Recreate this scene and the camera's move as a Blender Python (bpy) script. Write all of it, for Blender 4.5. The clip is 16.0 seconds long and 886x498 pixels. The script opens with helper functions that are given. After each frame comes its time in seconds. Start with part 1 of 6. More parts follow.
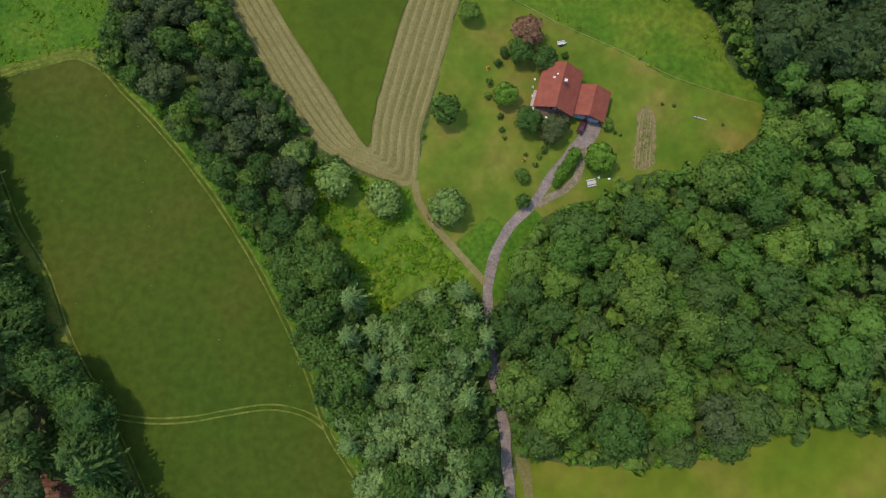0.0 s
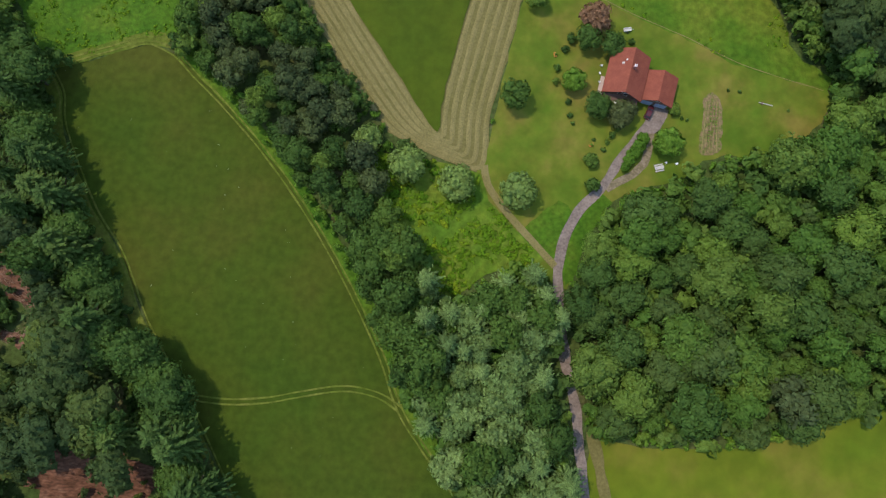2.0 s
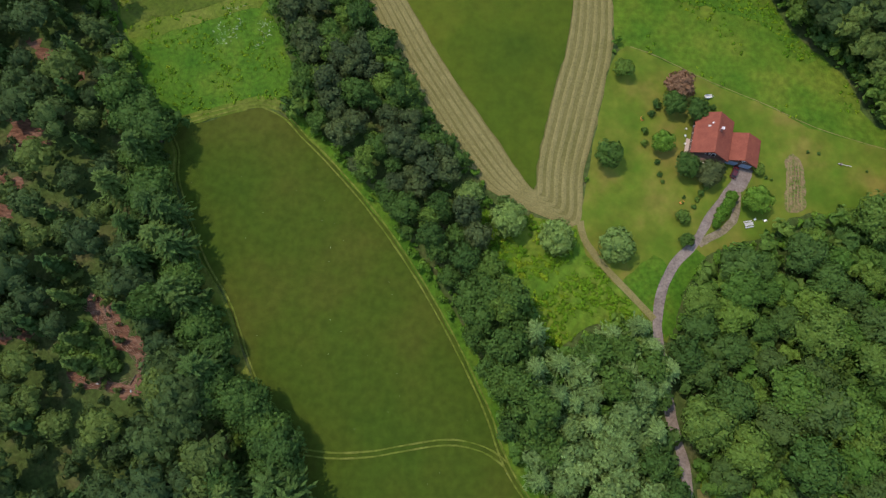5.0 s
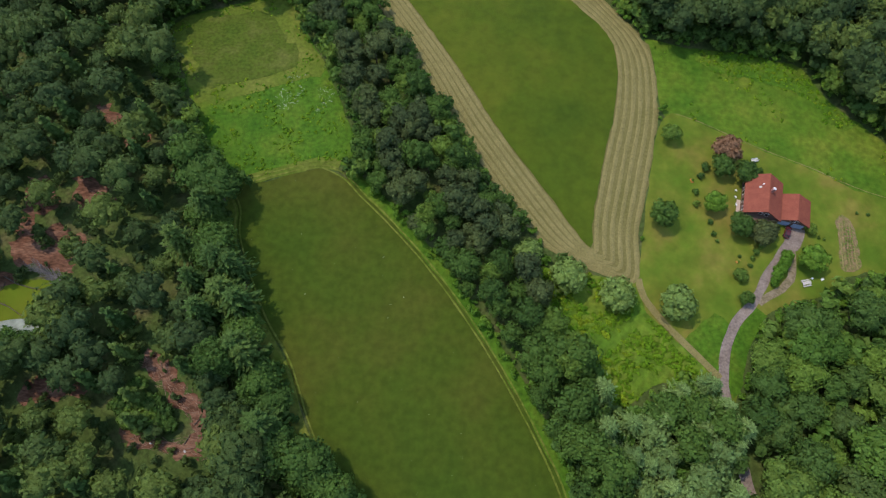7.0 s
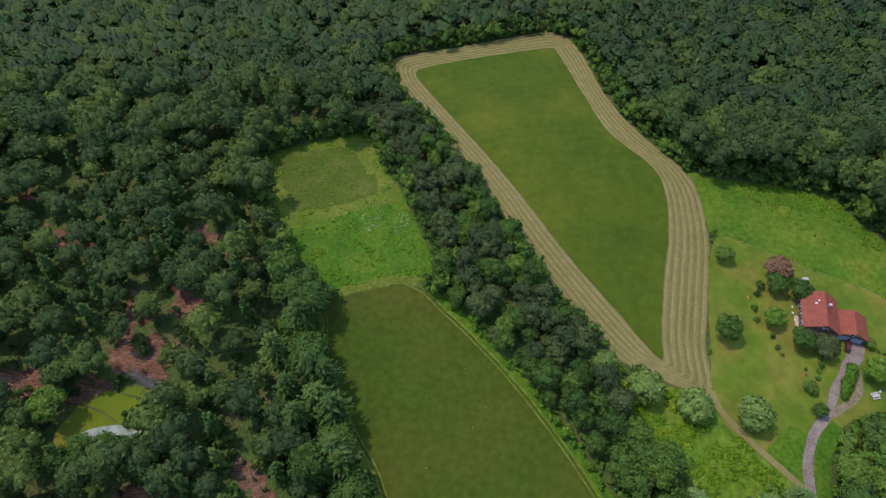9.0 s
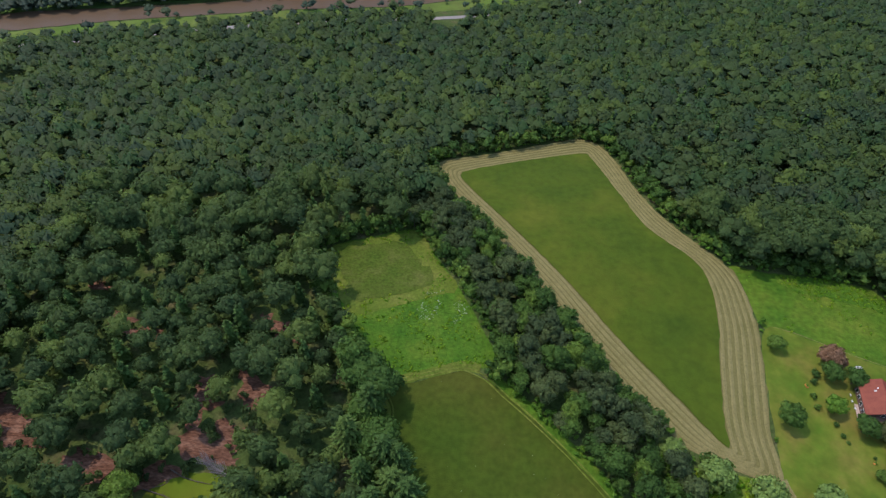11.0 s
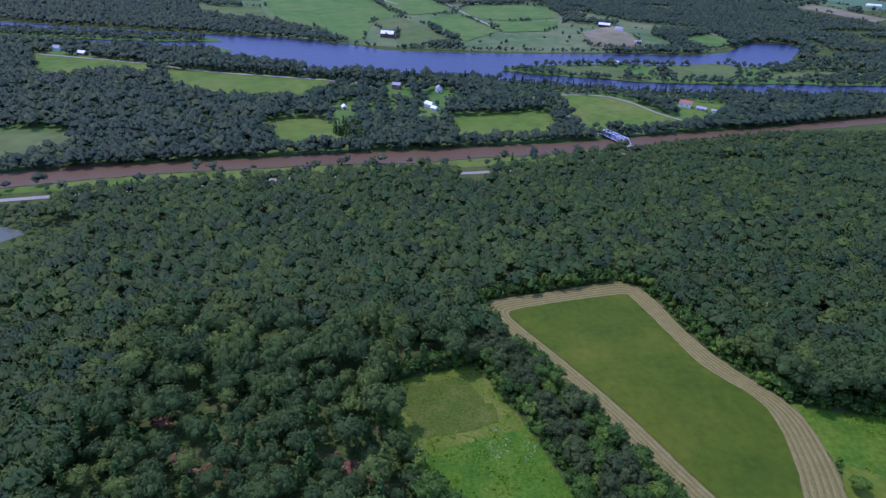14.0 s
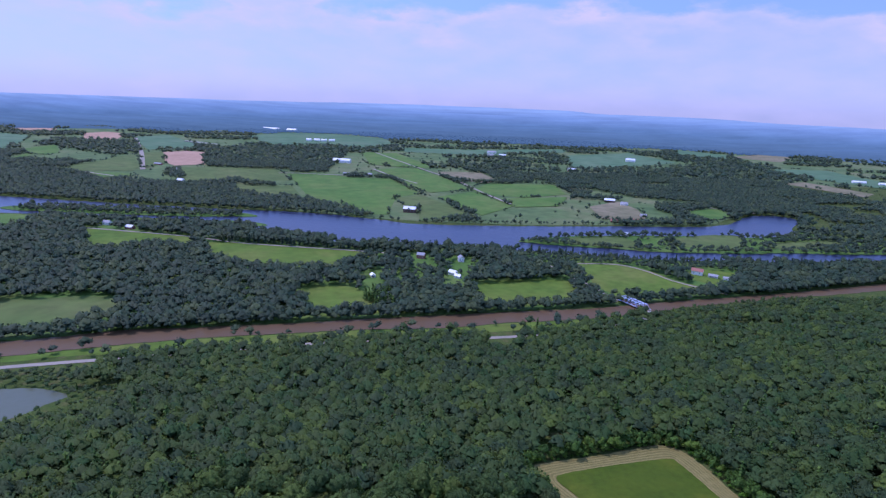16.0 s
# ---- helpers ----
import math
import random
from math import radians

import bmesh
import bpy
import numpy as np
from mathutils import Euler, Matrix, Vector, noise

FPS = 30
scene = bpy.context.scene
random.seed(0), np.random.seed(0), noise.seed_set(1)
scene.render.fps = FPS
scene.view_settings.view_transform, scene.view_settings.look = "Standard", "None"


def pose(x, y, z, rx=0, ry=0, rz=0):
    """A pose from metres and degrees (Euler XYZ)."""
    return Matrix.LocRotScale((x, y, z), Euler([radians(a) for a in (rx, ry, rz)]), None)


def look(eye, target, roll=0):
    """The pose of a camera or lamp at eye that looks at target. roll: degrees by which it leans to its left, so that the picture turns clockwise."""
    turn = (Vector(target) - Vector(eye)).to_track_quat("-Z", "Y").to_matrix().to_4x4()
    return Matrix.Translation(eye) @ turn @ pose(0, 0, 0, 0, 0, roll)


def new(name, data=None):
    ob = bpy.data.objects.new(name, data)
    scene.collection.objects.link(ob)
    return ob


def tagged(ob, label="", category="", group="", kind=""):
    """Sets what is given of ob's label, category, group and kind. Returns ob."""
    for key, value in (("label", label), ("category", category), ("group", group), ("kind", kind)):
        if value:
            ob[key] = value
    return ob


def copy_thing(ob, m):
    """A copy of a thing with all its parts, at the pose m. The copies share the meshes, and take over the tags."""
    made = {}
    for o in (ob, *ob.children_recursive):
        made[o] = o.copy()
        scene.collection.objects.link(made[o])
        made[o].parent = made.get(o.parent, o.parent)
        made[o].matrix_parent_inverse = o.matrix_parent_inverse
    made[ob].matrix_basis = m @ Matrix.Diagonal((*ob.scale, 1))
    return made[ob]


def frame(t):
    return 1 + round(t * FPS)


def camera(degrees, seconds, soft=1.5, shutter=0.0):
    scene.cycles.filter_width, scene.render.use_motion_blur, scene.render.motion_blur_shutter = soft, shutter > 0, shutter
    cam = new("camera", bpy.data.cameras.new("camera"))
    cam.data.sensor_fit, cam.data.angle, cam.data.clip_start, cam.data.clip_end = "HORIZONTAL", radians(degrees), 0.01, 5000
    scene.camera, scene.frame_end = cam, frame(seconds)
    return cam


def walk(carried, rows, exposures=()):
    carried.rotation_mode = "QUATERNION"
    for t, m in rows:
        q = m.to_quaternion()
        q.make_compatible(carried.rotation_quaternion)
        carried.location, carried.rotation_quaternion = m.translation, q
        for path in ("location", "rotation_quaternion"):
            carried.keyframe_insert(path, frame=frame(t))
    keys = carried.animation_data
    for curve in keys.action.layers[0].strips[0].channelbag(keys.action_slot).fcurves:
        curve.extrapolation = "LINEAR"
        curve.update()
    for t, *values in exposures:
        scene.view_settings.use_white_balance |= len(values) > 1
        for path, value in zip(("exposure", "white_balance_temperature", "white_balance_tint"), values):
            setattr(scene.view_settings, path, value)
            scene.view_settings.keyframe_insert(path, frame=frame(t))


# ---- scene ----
cam = camera(73.7, 16.0, soft=1.3)
METRES, EYE, TILT, LEAN, TURN = 185.0, 175.0, -83.3, -2.0, 0.0
ROWS = [
    (0.0, 0.0, 0.0, 0.0, 0.0, 0.0, -0.0),
    (0.5, -0.0255, 0.0004, -0.0051, 0.0, -0.01, -0.05),
    (1.0, -0.0513, 0.0007, -0.0105, 0.06, -0.05, -0.09),
    (1.5, -0.0822, -0.003, -0.0205, 0.01, 0.1, -0.12),
    (2.0, -0.1102, -0.0073, -0.0315, 0.14, 0.31, -0.13),
    (2.5, -0.1416, -0.0112, -0.0333, 0.07, 1.03, -0.16),
    (3.0, -0.1716, -0.016, -0.0411, 0.03, 4.89, -0.2),
    (3.5, -0.2007, -0.022, -0.0361, 0.01, 6.51, -0.32),
    (4.0, -0.2283, -0.0245, -0.0495, -0.02, 6.93, -0.34),
    (4.2, -0.2378, -0.0249, -0.0537, 0.0, 6.98, -0.3),
    (6.3, -0.3405, -0.0205, -0.0996, 0.0, 11.78, -0.45),
    (6.5, -0.3512, -0.0189, -0.1022, -0.05, 12.78, -0.45),
    (7.0, -0.3749, -0.0179, -0.1099, -0.12, 15.47, -0.54),
    (7.5, -0.4081, -0.0296, -0.1234, -0.1, 18.68, -0.67),
    (8.0, -0.4421, -0.0435, -0.1365, -0.13, 21.96, -0.76),
    (8.5, -0.4767, -0.0548, -0.1521, -0.1, 25.31, -0.85),
    (9.0, -0.5094, -0.0643, -0.1688, -0.08, 28.4, -0.89),
    (9.2, -0.5203, -0.0684, -0.1728, -0.07, 29.26, -0.93),
    (11.3, -0.6415, -0.0845, -0.2318, -0.11, 40.18, -1.05),
    (11.5, -0.6513, -0.0852, -0.2352, -0.15, 41.11, -0.99),
    (12.0, -0.6753, -0.0824, -0.2398, -0.26, 43.61, -0.94),
    (12.5, -0.7, -0.0776, -0.2397, -0.47, 45.79, -0.83),
    (13.0, -0.7252, -0.0755, -0.2434, -0.75, 47.89, -0.6),
    (13.5, -0.7513, -0.0813, -0.2575, -0.62, 50.32, -0.75),
    (14.0, -0.7797, -0.0891, -0.2749, -0.58, 53.03, -0.9),
    (14.5, -0.8078, -0.0974, -0.2933, -0.52, 55.75, -1.01),
    (15.0, -0.8347, -0.1061, -0.3113, -0.35, 59.49, -1.27),
    (15.5, -0.8585, -0.1206, -0.3383, -0.17, 64.75, -1.56),
    (16.0, -0.8831, -0.1288, -0.3712, -0.13, 69.06, -1.68),
]
walk(cam, [(t, pose(0, 0, EYE, TILT, LEAN, TURN) @ pose(METRES * x, METRES * y, METRES * z, 90 + pitch, roll, yaw)) for t, x, y, z, yaw, pitch, roll in ROWS],
     exposures=[(0.0, 0.46, 7050, 17), (6.5, 0.5, 6950, 18), (9.0, 0.5, 6700, 22), (12.0, 0.45, 6350, 23), (13.0, 0.44, 6000, 32), (14.5, 0.42, 5280, 45), (16.0, 0.37, 5500, 41)])

# ---- light ----
def ramp_stops(node, stops):
    """Sets a colour ramp's stops, given in rising order."""
    els = node.color_ramp.elements
    while len(els) < len(stops):
        els.new(0.5)
    for e, (p, c) in zip(els, stops):
        e.position, e.color = p, (*c, 1)


SUN_ELEV = radians(61)      # the sun stands towards -x +y
SUN_TO = Vector((-0.87 * math.cos(SUN_ELEV), 0.5 * math.cos(SUN_ELEV), math.sin(SUN_ELEV)))
sun_data = bpy.data.lights.new("sun", "SUN")
sun_data.energy, sun_data.angle, sun_data.color = 2.36, radians(0.55), (1.0, 0.945, 0.85)
sun = new("sun", sun_data)
sun.matrix_world = look((0, 0, 300), Vector((0, 0, 300)) - SUN_TO)

world = bpy.data.worlds.new("sky")
scene.world = world
world.use_nodes = True
wt = world.node_tree
wt.nodes.clear()
w_out, w_bg, w_sky = (wt.nodes.new(k) for k in ("ShaderNodeOutputWorld", "ShaderNodeBackground", "ShaderNodeTexSky"))
w_sky.sky_type, w_sky.sun_disc = "NISHITA", False
w_sky.sun_elevation, w_sky.sun_rotation = SUN_ELEV, math.atan2(-0.87, 0.5)
w_sky.air_density, w_sky.dust_density, w_sky.ozone_density, w_sky.altitude = 1.0, 0.2, 3.0, 200
w_bg.inputs["Strength"].default_value = 0.36
# a bank of summer cloud low over the horizon, with billowing tops
w_tc, w_map, w_n1, w_n2 = (wt.nodes.new(k) for k in ("ShaderNodeTexCoord", "ShaderNodeMapping", "ShaderNodeTexNoise", "ShaderNodeTexNoise"))
w_map.inputs["Scale"].default_value, w_map.inputs["Location"].default_value = (1.0, 1.0, 2.6), (0.3, 0.0, 0.0)
w_n1.inputs["Scale"].default_value, w_n1.inputs["Detail"].default_value, w_n1.inputs["Roughness"].default_value = 3.6, 9.0, 0.56
w_n2.inputs["Scale"].default_value, w_n2.inputs["Detail"].default_value = 11.0, 7.0
w_sep, w_top, w_ramp, w_puff, w_mul, w_mix = (wt.nodes.new(k) for k in (
    "ShaderNodeSeparateXYZ", "ShaderNodeMath", "ShaderNodeValToRGB", "ShaderNodeMapRange", "ShaderNodeMath", "ShaderNodeMix"))
w_mix.data_type = "RGBA"
wt.links.new(w_tc.outputs["Generated"], w_map.inputs["Vector"])
for n in (w_n1, w_n2):
    wt.links.new(w_map.outputs["Vector"], n.inputs["Vector"])
wt.links.new(w_tc.outputs["Generated"], w_sep.inputs[0])
w_half = wt.nodes.new("ShaderNodeMath")
w_half.operation = "MULTIPLY"
w_half.inputs[1].default_value = 0.29
wt.links.new(w_n1.outputs["Fac"], w_half.inputs[0])
w_top.operation = "SUBTRACT"
wt.links.new(w_half.outputs[0], w_top.inputs[0])
wt.links.new(w_sep.outputs["Z"], w_top.inputs[1])
ramp_stops(w_ramp, [(0.0, (0, 0, 0)), (0.012, (0.3, 0.3, 0.3)), (0.026, (0.85, 0.85, 0.85)), (0.05, (0.55, 0.55, 0.55)), (0.15, (0.38, 0.38, 0.38))])
wt.links.new(w_top.outputs[0], w_ramp.inputs["Fac"])
w_puff.inputs["From Min"].default_value, w_puff.inputs["From Max"].default_value = 0.3, 0.7
w_puff.inputs["To Min"].default_value, w_puff.inputs["To Max"].default_value = 0.55, 1.2
wt.links.new(w_n2.outputs["Fac"], w_puff.inputs["Value"])
w_mul.operation = "MULTIPLY"
wt.links.new(w_ramp.outputs["Color"], w_mul.inputs[0])
wt.links.new(w_puff.outputs[0], w_mul.inputs[1])
wt.links.new(w_mul.outputs[0], w_mix.inputs["Factor"])
w_tint = wt.nodes.new("ShaderNodeMix")      # the summer air is bluer than the model's clear horizon
w_tint.data_type, w_tint.blend_type = "RGBA", "MULTIPLY"
w_tint.inputs["Factor"].default_value = 1.0
w_air = wt.nodes.new("ShaderNodeValToRGB")
ramp_stops(w_air, [(0.0, (0.118, 0.16, 0.3)), (0.06, (0.158, 0.19, 0.306)), (0.2, (0.258, 0.277, 0.349)), (0.5, (1.04, 1.0, 0.86))])
wt.links.new(w_sep.outputs["Z"], w_air.inputs["Fac"])
wt.links.new(w_air.outputs["Color"], w_tint.inputs["B"])
wt.links.new(w_sky.outputs["Color"], w_tint.inputs["A"])
wt.links.new(w_tint.outputs["Result"], w_mix.inputs["A"])
w_mix.inputs["B"].default_value = (1.38, 1.38, 1.78, 1)
wt.links.new(w_mix.outputs["Result"], w_bg.inputs["Color"])
wt.links.new(w_bg.outputs[0], w_out.inputs[0])

# ---- materials ----
def material(name, stops, scale=1.0, detail=5.0, rough=0.85, spec=0.2, bump=0.0, bump_scale=20.0, second=None, metal=0.0, coat=0.0):
    """Noise-coloured surface: stops are (position, colour); second is (scale, amount) of a finer brightness variation."""
    m = bpy.data.materials.new(name)
    m.use_nodes = True
    t = m.node_tree
    b = t.nodes["Principled BSDF"]
    b.inputs["Roughness"].default_value, b.inputs["Metallic"].default_value = rough, metal
    b.inputs["Specular IOR Level"].default_value = spec
    b.inputs["Coat Weight"].default_value = coat
    g = t.nodes.new("ShaderNodeNewGeometry")
    n = t.nodes.new("ShaderNodeTexNoise")
    n.inputs["Scale"].default_value, n.inputs["Detail"].default_value, n.inputs["Roughness"].default_value = scale, detail, 0.6
    t.links.new(g.outputs["Position"], n.inputs["Vector"])
    r = t.nodes.new("ShaderNodeValToRGB")
    els = r.color_ramp.elements
    while len(els) < len(stops):
        els.new(0.5)
    for e, (p, c) in zip(els, stops):
        e.position, e.color = p, (*c, 1)
    t.links.new(n.outputs["Fac"], r.inputs["Fac"])
    colour = r.outputs["Color"]
    if second:
        n2 = t.nodes.new("ShaderNodeTexNoise")
        n2.inputs["Scale"].default_value, n2.inputs["Detail"].default_value = second[0], 3.0
        t.links.new(g.outputs["Position"], n2.inputs["Vector"])
        mr = t.nodes.new("ShaderNodeMapRange")
        mr.inputs["From Min"].default_value, mr.inputs["From Max"].default_value = 0.3, 0.7
        mr.inputs["To Min"].default_value, mr.inputs["To Max"].default_value = 1 - second[1], 1 + second[1]
        t.links.new(n2.outputs["Fac"], mr.inputs["Value"])
        mx = t.nodes.new("ShaderNodeMix")
        mx.data_type, mx.blend_type = "RGBA", "MULTIPLY"
        mx.inputs["Factor"].default_value = 1.0
        t.links.new(colour, mx.inputs["A"])
        t.links.new(mr.outputs[0], mx.inputs["B"])
        colour = mx.outputs["Result"]
    t.links.new(colour, b.inputs["Base Color"])
    if bump:
        nb = t.nodes.new("ShaderNodeTexNoise")
        nb.inputs["Scale"].default_value, nb.inputs["Detail"].default_value = bump_scale, 4.0
        t.links.new(g.outputs["Position"], nb.inputs["Vector"])
        bp = t.nodes.new("ShaderNodeBump")
        bp.inputs["Strength"].default_value, bp.inputs["Distance"].default_value = min(bump, 1.0), 0.3
        t.links.new(nb.outputs["Fac"], bp.inputs["Height"])
        t.links.new(bp.outputs["Normal"], b.inputs["Normal"])
    return m


def leaf_material(name, dark, light, fresh, spread=0.27, grain_by=0.3, relief=0.7, gaps=0.0, grain_scale=2.6, kinds=()):
    """Foliage: varies clump by clump (islands), tree by tree (the tint attribute or the object's random), with light through the leaves; kinds adds species (position, colour)."""
    m = bpy.data.materials.new(name)
    m.use_nodes = True
    t = m.node_tree
    b = t.nodes["Principled BSDF"]
    b.inputs["Roughness"].default_value, b.inputs["Specular IOR Level"].default_value = 0.6, 0.1
    g, oi, at = (t.nodes.new(k) for k in ("ShaderNodeNewGeometry", "ShaderNodeObjectInfo", "ShaderNodeAttribute"))
    at.attribute_name = "tint"
    tree = t.nodes.new("ShaderNodeMath")
    tree.operation = "ADD"
    t.links.new(oi.outputs["Random"], tree.inputs[0])
    t.links.new(at.outputs["Fac"], tree.inputs[1])
    fr = t.nodes.new("ShaderNodeMath")
    fr.operation = "FRACT"
    t.links.new(tree.outputs[0], fr.inputs[0])
    r = t.nodes.new("ShaderNodeValToRGB")
    ramp_stops(r, sorted([(0.0, dark), (0.72, light), (1.0, fresh), *kinds]))
    t.links.new(fr.outputs[0], r.inputs["Fac"])
    mr = t.nodes.new("ShaderNodeMapRange")
    mr.inputs["To Min"].default_value, mr.inputs["To Max"].default_value = 1 - spread, 1 + spread
    t.links.new(g.outputs["Random Per Island"], mr.inputs["Value"])
    mx = t.nodes.new("ShaderNodeMix")
    mx.data_type, mx.blend_type = "RGBA", "MULTIPLY"
    mx.inputs["Factor"].default_value = 1.0
    t.links.new(r.outputs["Color"], mx.inputs["A"])
    t.links.new(mr.outputs[0], mx.inputs["B"])
    grain, gr, mg, bp = (t.nodes.new(k) for k in ("ShaderNodeTexNoise", "ShaderNodeMapRange", "ShaderNodeMix", "ShaderNodeBump"))
    grain.inputs["Scale"].default_value, grain.inputs["Detail"].default_value = grain_scale, 3.0
    t.links.new(g.outputs["Position"], grain.inputs["Vector"])
    gr.inputs["From Min"].default_value, gr.inputs["From Max"].default_value = 0.3, 0.7
    gr.inputs["To Min"].default_value, gr.inputs["To Max"].default_value = 1 - grain_by, 1 + grain_by
    t.links.new(grain.outputs["Fac"], gr.inputs["Value"])
    mg.data_type, mg.blend_type = "RGBA", "MULTIPLY"
    mg.inputs["Factor"].default_value = 1.0
    t.links.new(mx.outputs["Result"], mg.inputs["A"])
    t.links.new(gr.outputs[0], mg.inputs["B"])
    mx = mg
    bp.inputs["Strength"].default_value, bp.inputs["Distance"].default_value = relief, 0.5
    t.links.new(grain.outputs["Fac"], bp.inputs["Height"])
    t.links.new(bp.outputs["Normal"], b.inputs["Normal"])
    t.links.new(mx.outputs["Result"], b.inputs["Base Color"])
    tr, ms = t.nodes.new("ShaderNodeBsdfTranslucent"), t.nodes.new("ShaderNodeMixShader")
    t.links.new(mx.outputs["Result"], tr.inputs["Color"])
    ms.inputs["Fac"].default_value = 0.38
    t.links.new(b.outputs[0], ms.inputs[1])
    t.links.new(tr.outputs[0], ms.inputs[2])
    surface = ms.outputs[0]
    if gaps:      # ragged outlines and holes between the leaf sprays
        hole, cut, clear, mask = (t.nodes.new(k) for k in ("ShaderNodeTexNoise", "ShaderNodeMath", "ShaderNodeBsdfTransparent", "ShaderNodeMixShader"))
        hole.inputs["Scale"].default_value, hole.inputs["Detail"].default_value, hole.inputs["Roughness"].default_value = 1.9, 3.0, 0.6
        t.links.new(g.outputs["Position"], hole.inputs["Vector"])
        cut.operation = "GREATER_THAN"
        cut.inputs[1].default_value = gaps
        t.links.new(hole.outputs["Fac"], cut.inputs[0])
        t.links.new(cut.outputs[0], mask.inputs["Fac"])
        t.links.new(clear.outputs[0], mask.inputs[1])
        t.links.new(surface, mask.inputs[2])
        surface = mask.outputs[0]
    t.links.new(surface, t.nodes["Material Output"].inputs["Surface"])
    return m


def plain(name, colour, rough=0.7, spec=0.3, metal=0.0, vary=0.12, scale=2.0):
    lo, hi = tuple(c * (1 - vary) for c in colour), tuple(min(1, c * (1 + vary)) for c in colour)
    return material(name, [(0.3, lo), (0.7, hi)], scale, 4.0, rough, spec, metal=metal)


M_FLOOR = material("woodland_floor", [(0.3, (0.035, 0.06, 0.014)), (0.52, (0.05, 0.072, 0.018)), (0.7, (0.085, 0.078, 0.032))], 0.09, 6, 0.95, 0.05, 0.6, 1.5, (0.9, 0.35))
M_FIELD = material("rough_hay_field", [(0.36, (0.03162, 0.05626, 0.004365)), (0.5, (0.0385, 0.0572, 0.00485)), (0.64, (0.051, 0.0588, 0.0068))], 0.022, 6, 0.9, 0.1, 0.4, 2.0, (0.45, 0.16))
M_LAWN = material("lawn_grass", [(0.36, (0.058, 0.103, 0.008)), (0.5, (0.09, 0.114, 0.012)), (0.64, (0.142, 0.12, 0.023))], 0.05, 6, 0.9, 0.1, 0.35, 4.0, (0.25, 0.16))
M_OLIVE = material("olive_grass", [(0.36, (0.07, 0.105, 0.006)), (0.5, (0.092, 0.115, 0.008)), (0.64, (0.13, 0.12, 0.016))], 0.03, 6, 0.9, 0.1, 0.3, 4.0, (0.2, 0.12))
M_INNER = material("standing_hay", [(0.34, (0.0327, 0.058, 0.00414)), (0.5, (0.04687, 0.071, 0.004784)), (0.66, (0.07194, 0.085, 0.00736))], 0.022, 6, 0.9, 0.1, 0.5, 2.5, (0.3, 0.13))
M_STUBBLE = material("mown_stubble", [(0.3, (0.104, 0.095, 0.028)), (0.7, (0.138, 0.117, 0.041))], 0.12, 6, 0.95, 0.05, 0.4, 6.0, (1.2, 0.18))
M_HAY = material("drying_hay", [(0.3, (0.148, 0.128, 0.044)), (0.7, (0.192, 0.16, 0.062))], 0.25, 6, 0.95, 0.05, 0.8, 5.0, (2.5, 0.22))
M_MEADOW = material("weedy_meadow", [(0.3, (0.045, 0.108, 0.008)), (0.5, (0.072, 0.126, 0.01)), (0.7, (0.118, 0.142, 0.017))], 0.07, 7, 0.9, 0.1, 0.8, 1.5, (0.5, 0.3))
M_ROUGH = material("rough_meadow", [(0.3, (0.036, 0.09, 0.006)), (0.5, (0.06, 0.108, 0.008)), (0.7, (0.1, 0.124, 0.013))], 0.06, 7, 0.9, 0.1, 0.8, 1.5, (0.5, 0.25))
M_LUSH = material("lush_weedy_meadow", [(0.3, (0.028, 0.08, 0.005)), (0.5, (0.046, 0.102, 0.007)), (0.7, (0.08, 0.118, 0.011))], 0.1, 7, 0.9, 0.1, 0.8, 1.5, (0.7, 0.3))
M_BROWNMEADOW = material("seeding_meadow", [(0.3, (0.038, 0.066, 0.006)), (0.5, (0.052, 0.075, 0.008)), (0.7, (0.085, 0.094, 0.018))], 0.11, 7, 0.9, 0.1, 0.6, 2.0, (0.9, 0.25))
M_PALEGRASS = material("pale_fringe_grass", [(0.3, (0.062, 0.096, 0.009)), (0.5, (0.084, 0.11, 0.013)), (0.7, (0.125, 0.13, 0.024))], 0.09, 7, 0.9, 0.1, 0.6, 2.0, (0.8, 0.22))
M_RUT = material("faint_grass_rut", [(0.3, (0.072, 0.1, 0.012)), (0.7, (0.12, 0.128, 0.026))], 0.2, 5, 0.95, 0.05, 0.3, 6.0, (0.8, 0.3))
M_GRAVEL = material("gravel_drive", [(0.3, (0.142, 0.11, 0.088)), (0.7, (0.228, 0.18, 0.148))], 0.35, 6, 0.95, 0.1, 0.5, 12.0, (1.6, 0.22))
M_SIDETRACK = material("worn_gravel_track", [(0.3, (0.12, 0.105, 0.05)), (0.5, (0.165, 0.13, 0.078)), (0.7, (0.2, 0.16, 0.11))], 0.4, 6, 0.95, 0.05, 0.5, 8.0, (1.6, 0.22))
M_DIRT = material("red_bare_soil", [(0.3, (0.07, 0.034, 0.019)), (0.5, (0.12, 0.057, 0.034)), (0.72, (0.2, 0.112, 0.072))], 0.3, 7, 0.95, 0.05, 1.0, 1.2, (1.1, 0.4))
mp = M_DIRT.node_tree.nodes.new("ShaderNodeMapping")      # ruts running down the clearing
mp.inputs["Rotation"].default_value, mp.inputs["Scale"].default_value = (0, 0, radians(40)), (0.65, 1.6, 1.0)
for lk in [k for k in M_DIRT.node_tree.links if k.from_socket.name == "Position"]:
    M_DIRT.node_tree.links.new(mp.outputs[0], lk.to_socket)
M_DIRT.node_tree.links.new(M_DIRT.node_tree.nodes["Geometry"].outputs["Position"], mp.inputs["Vector"])
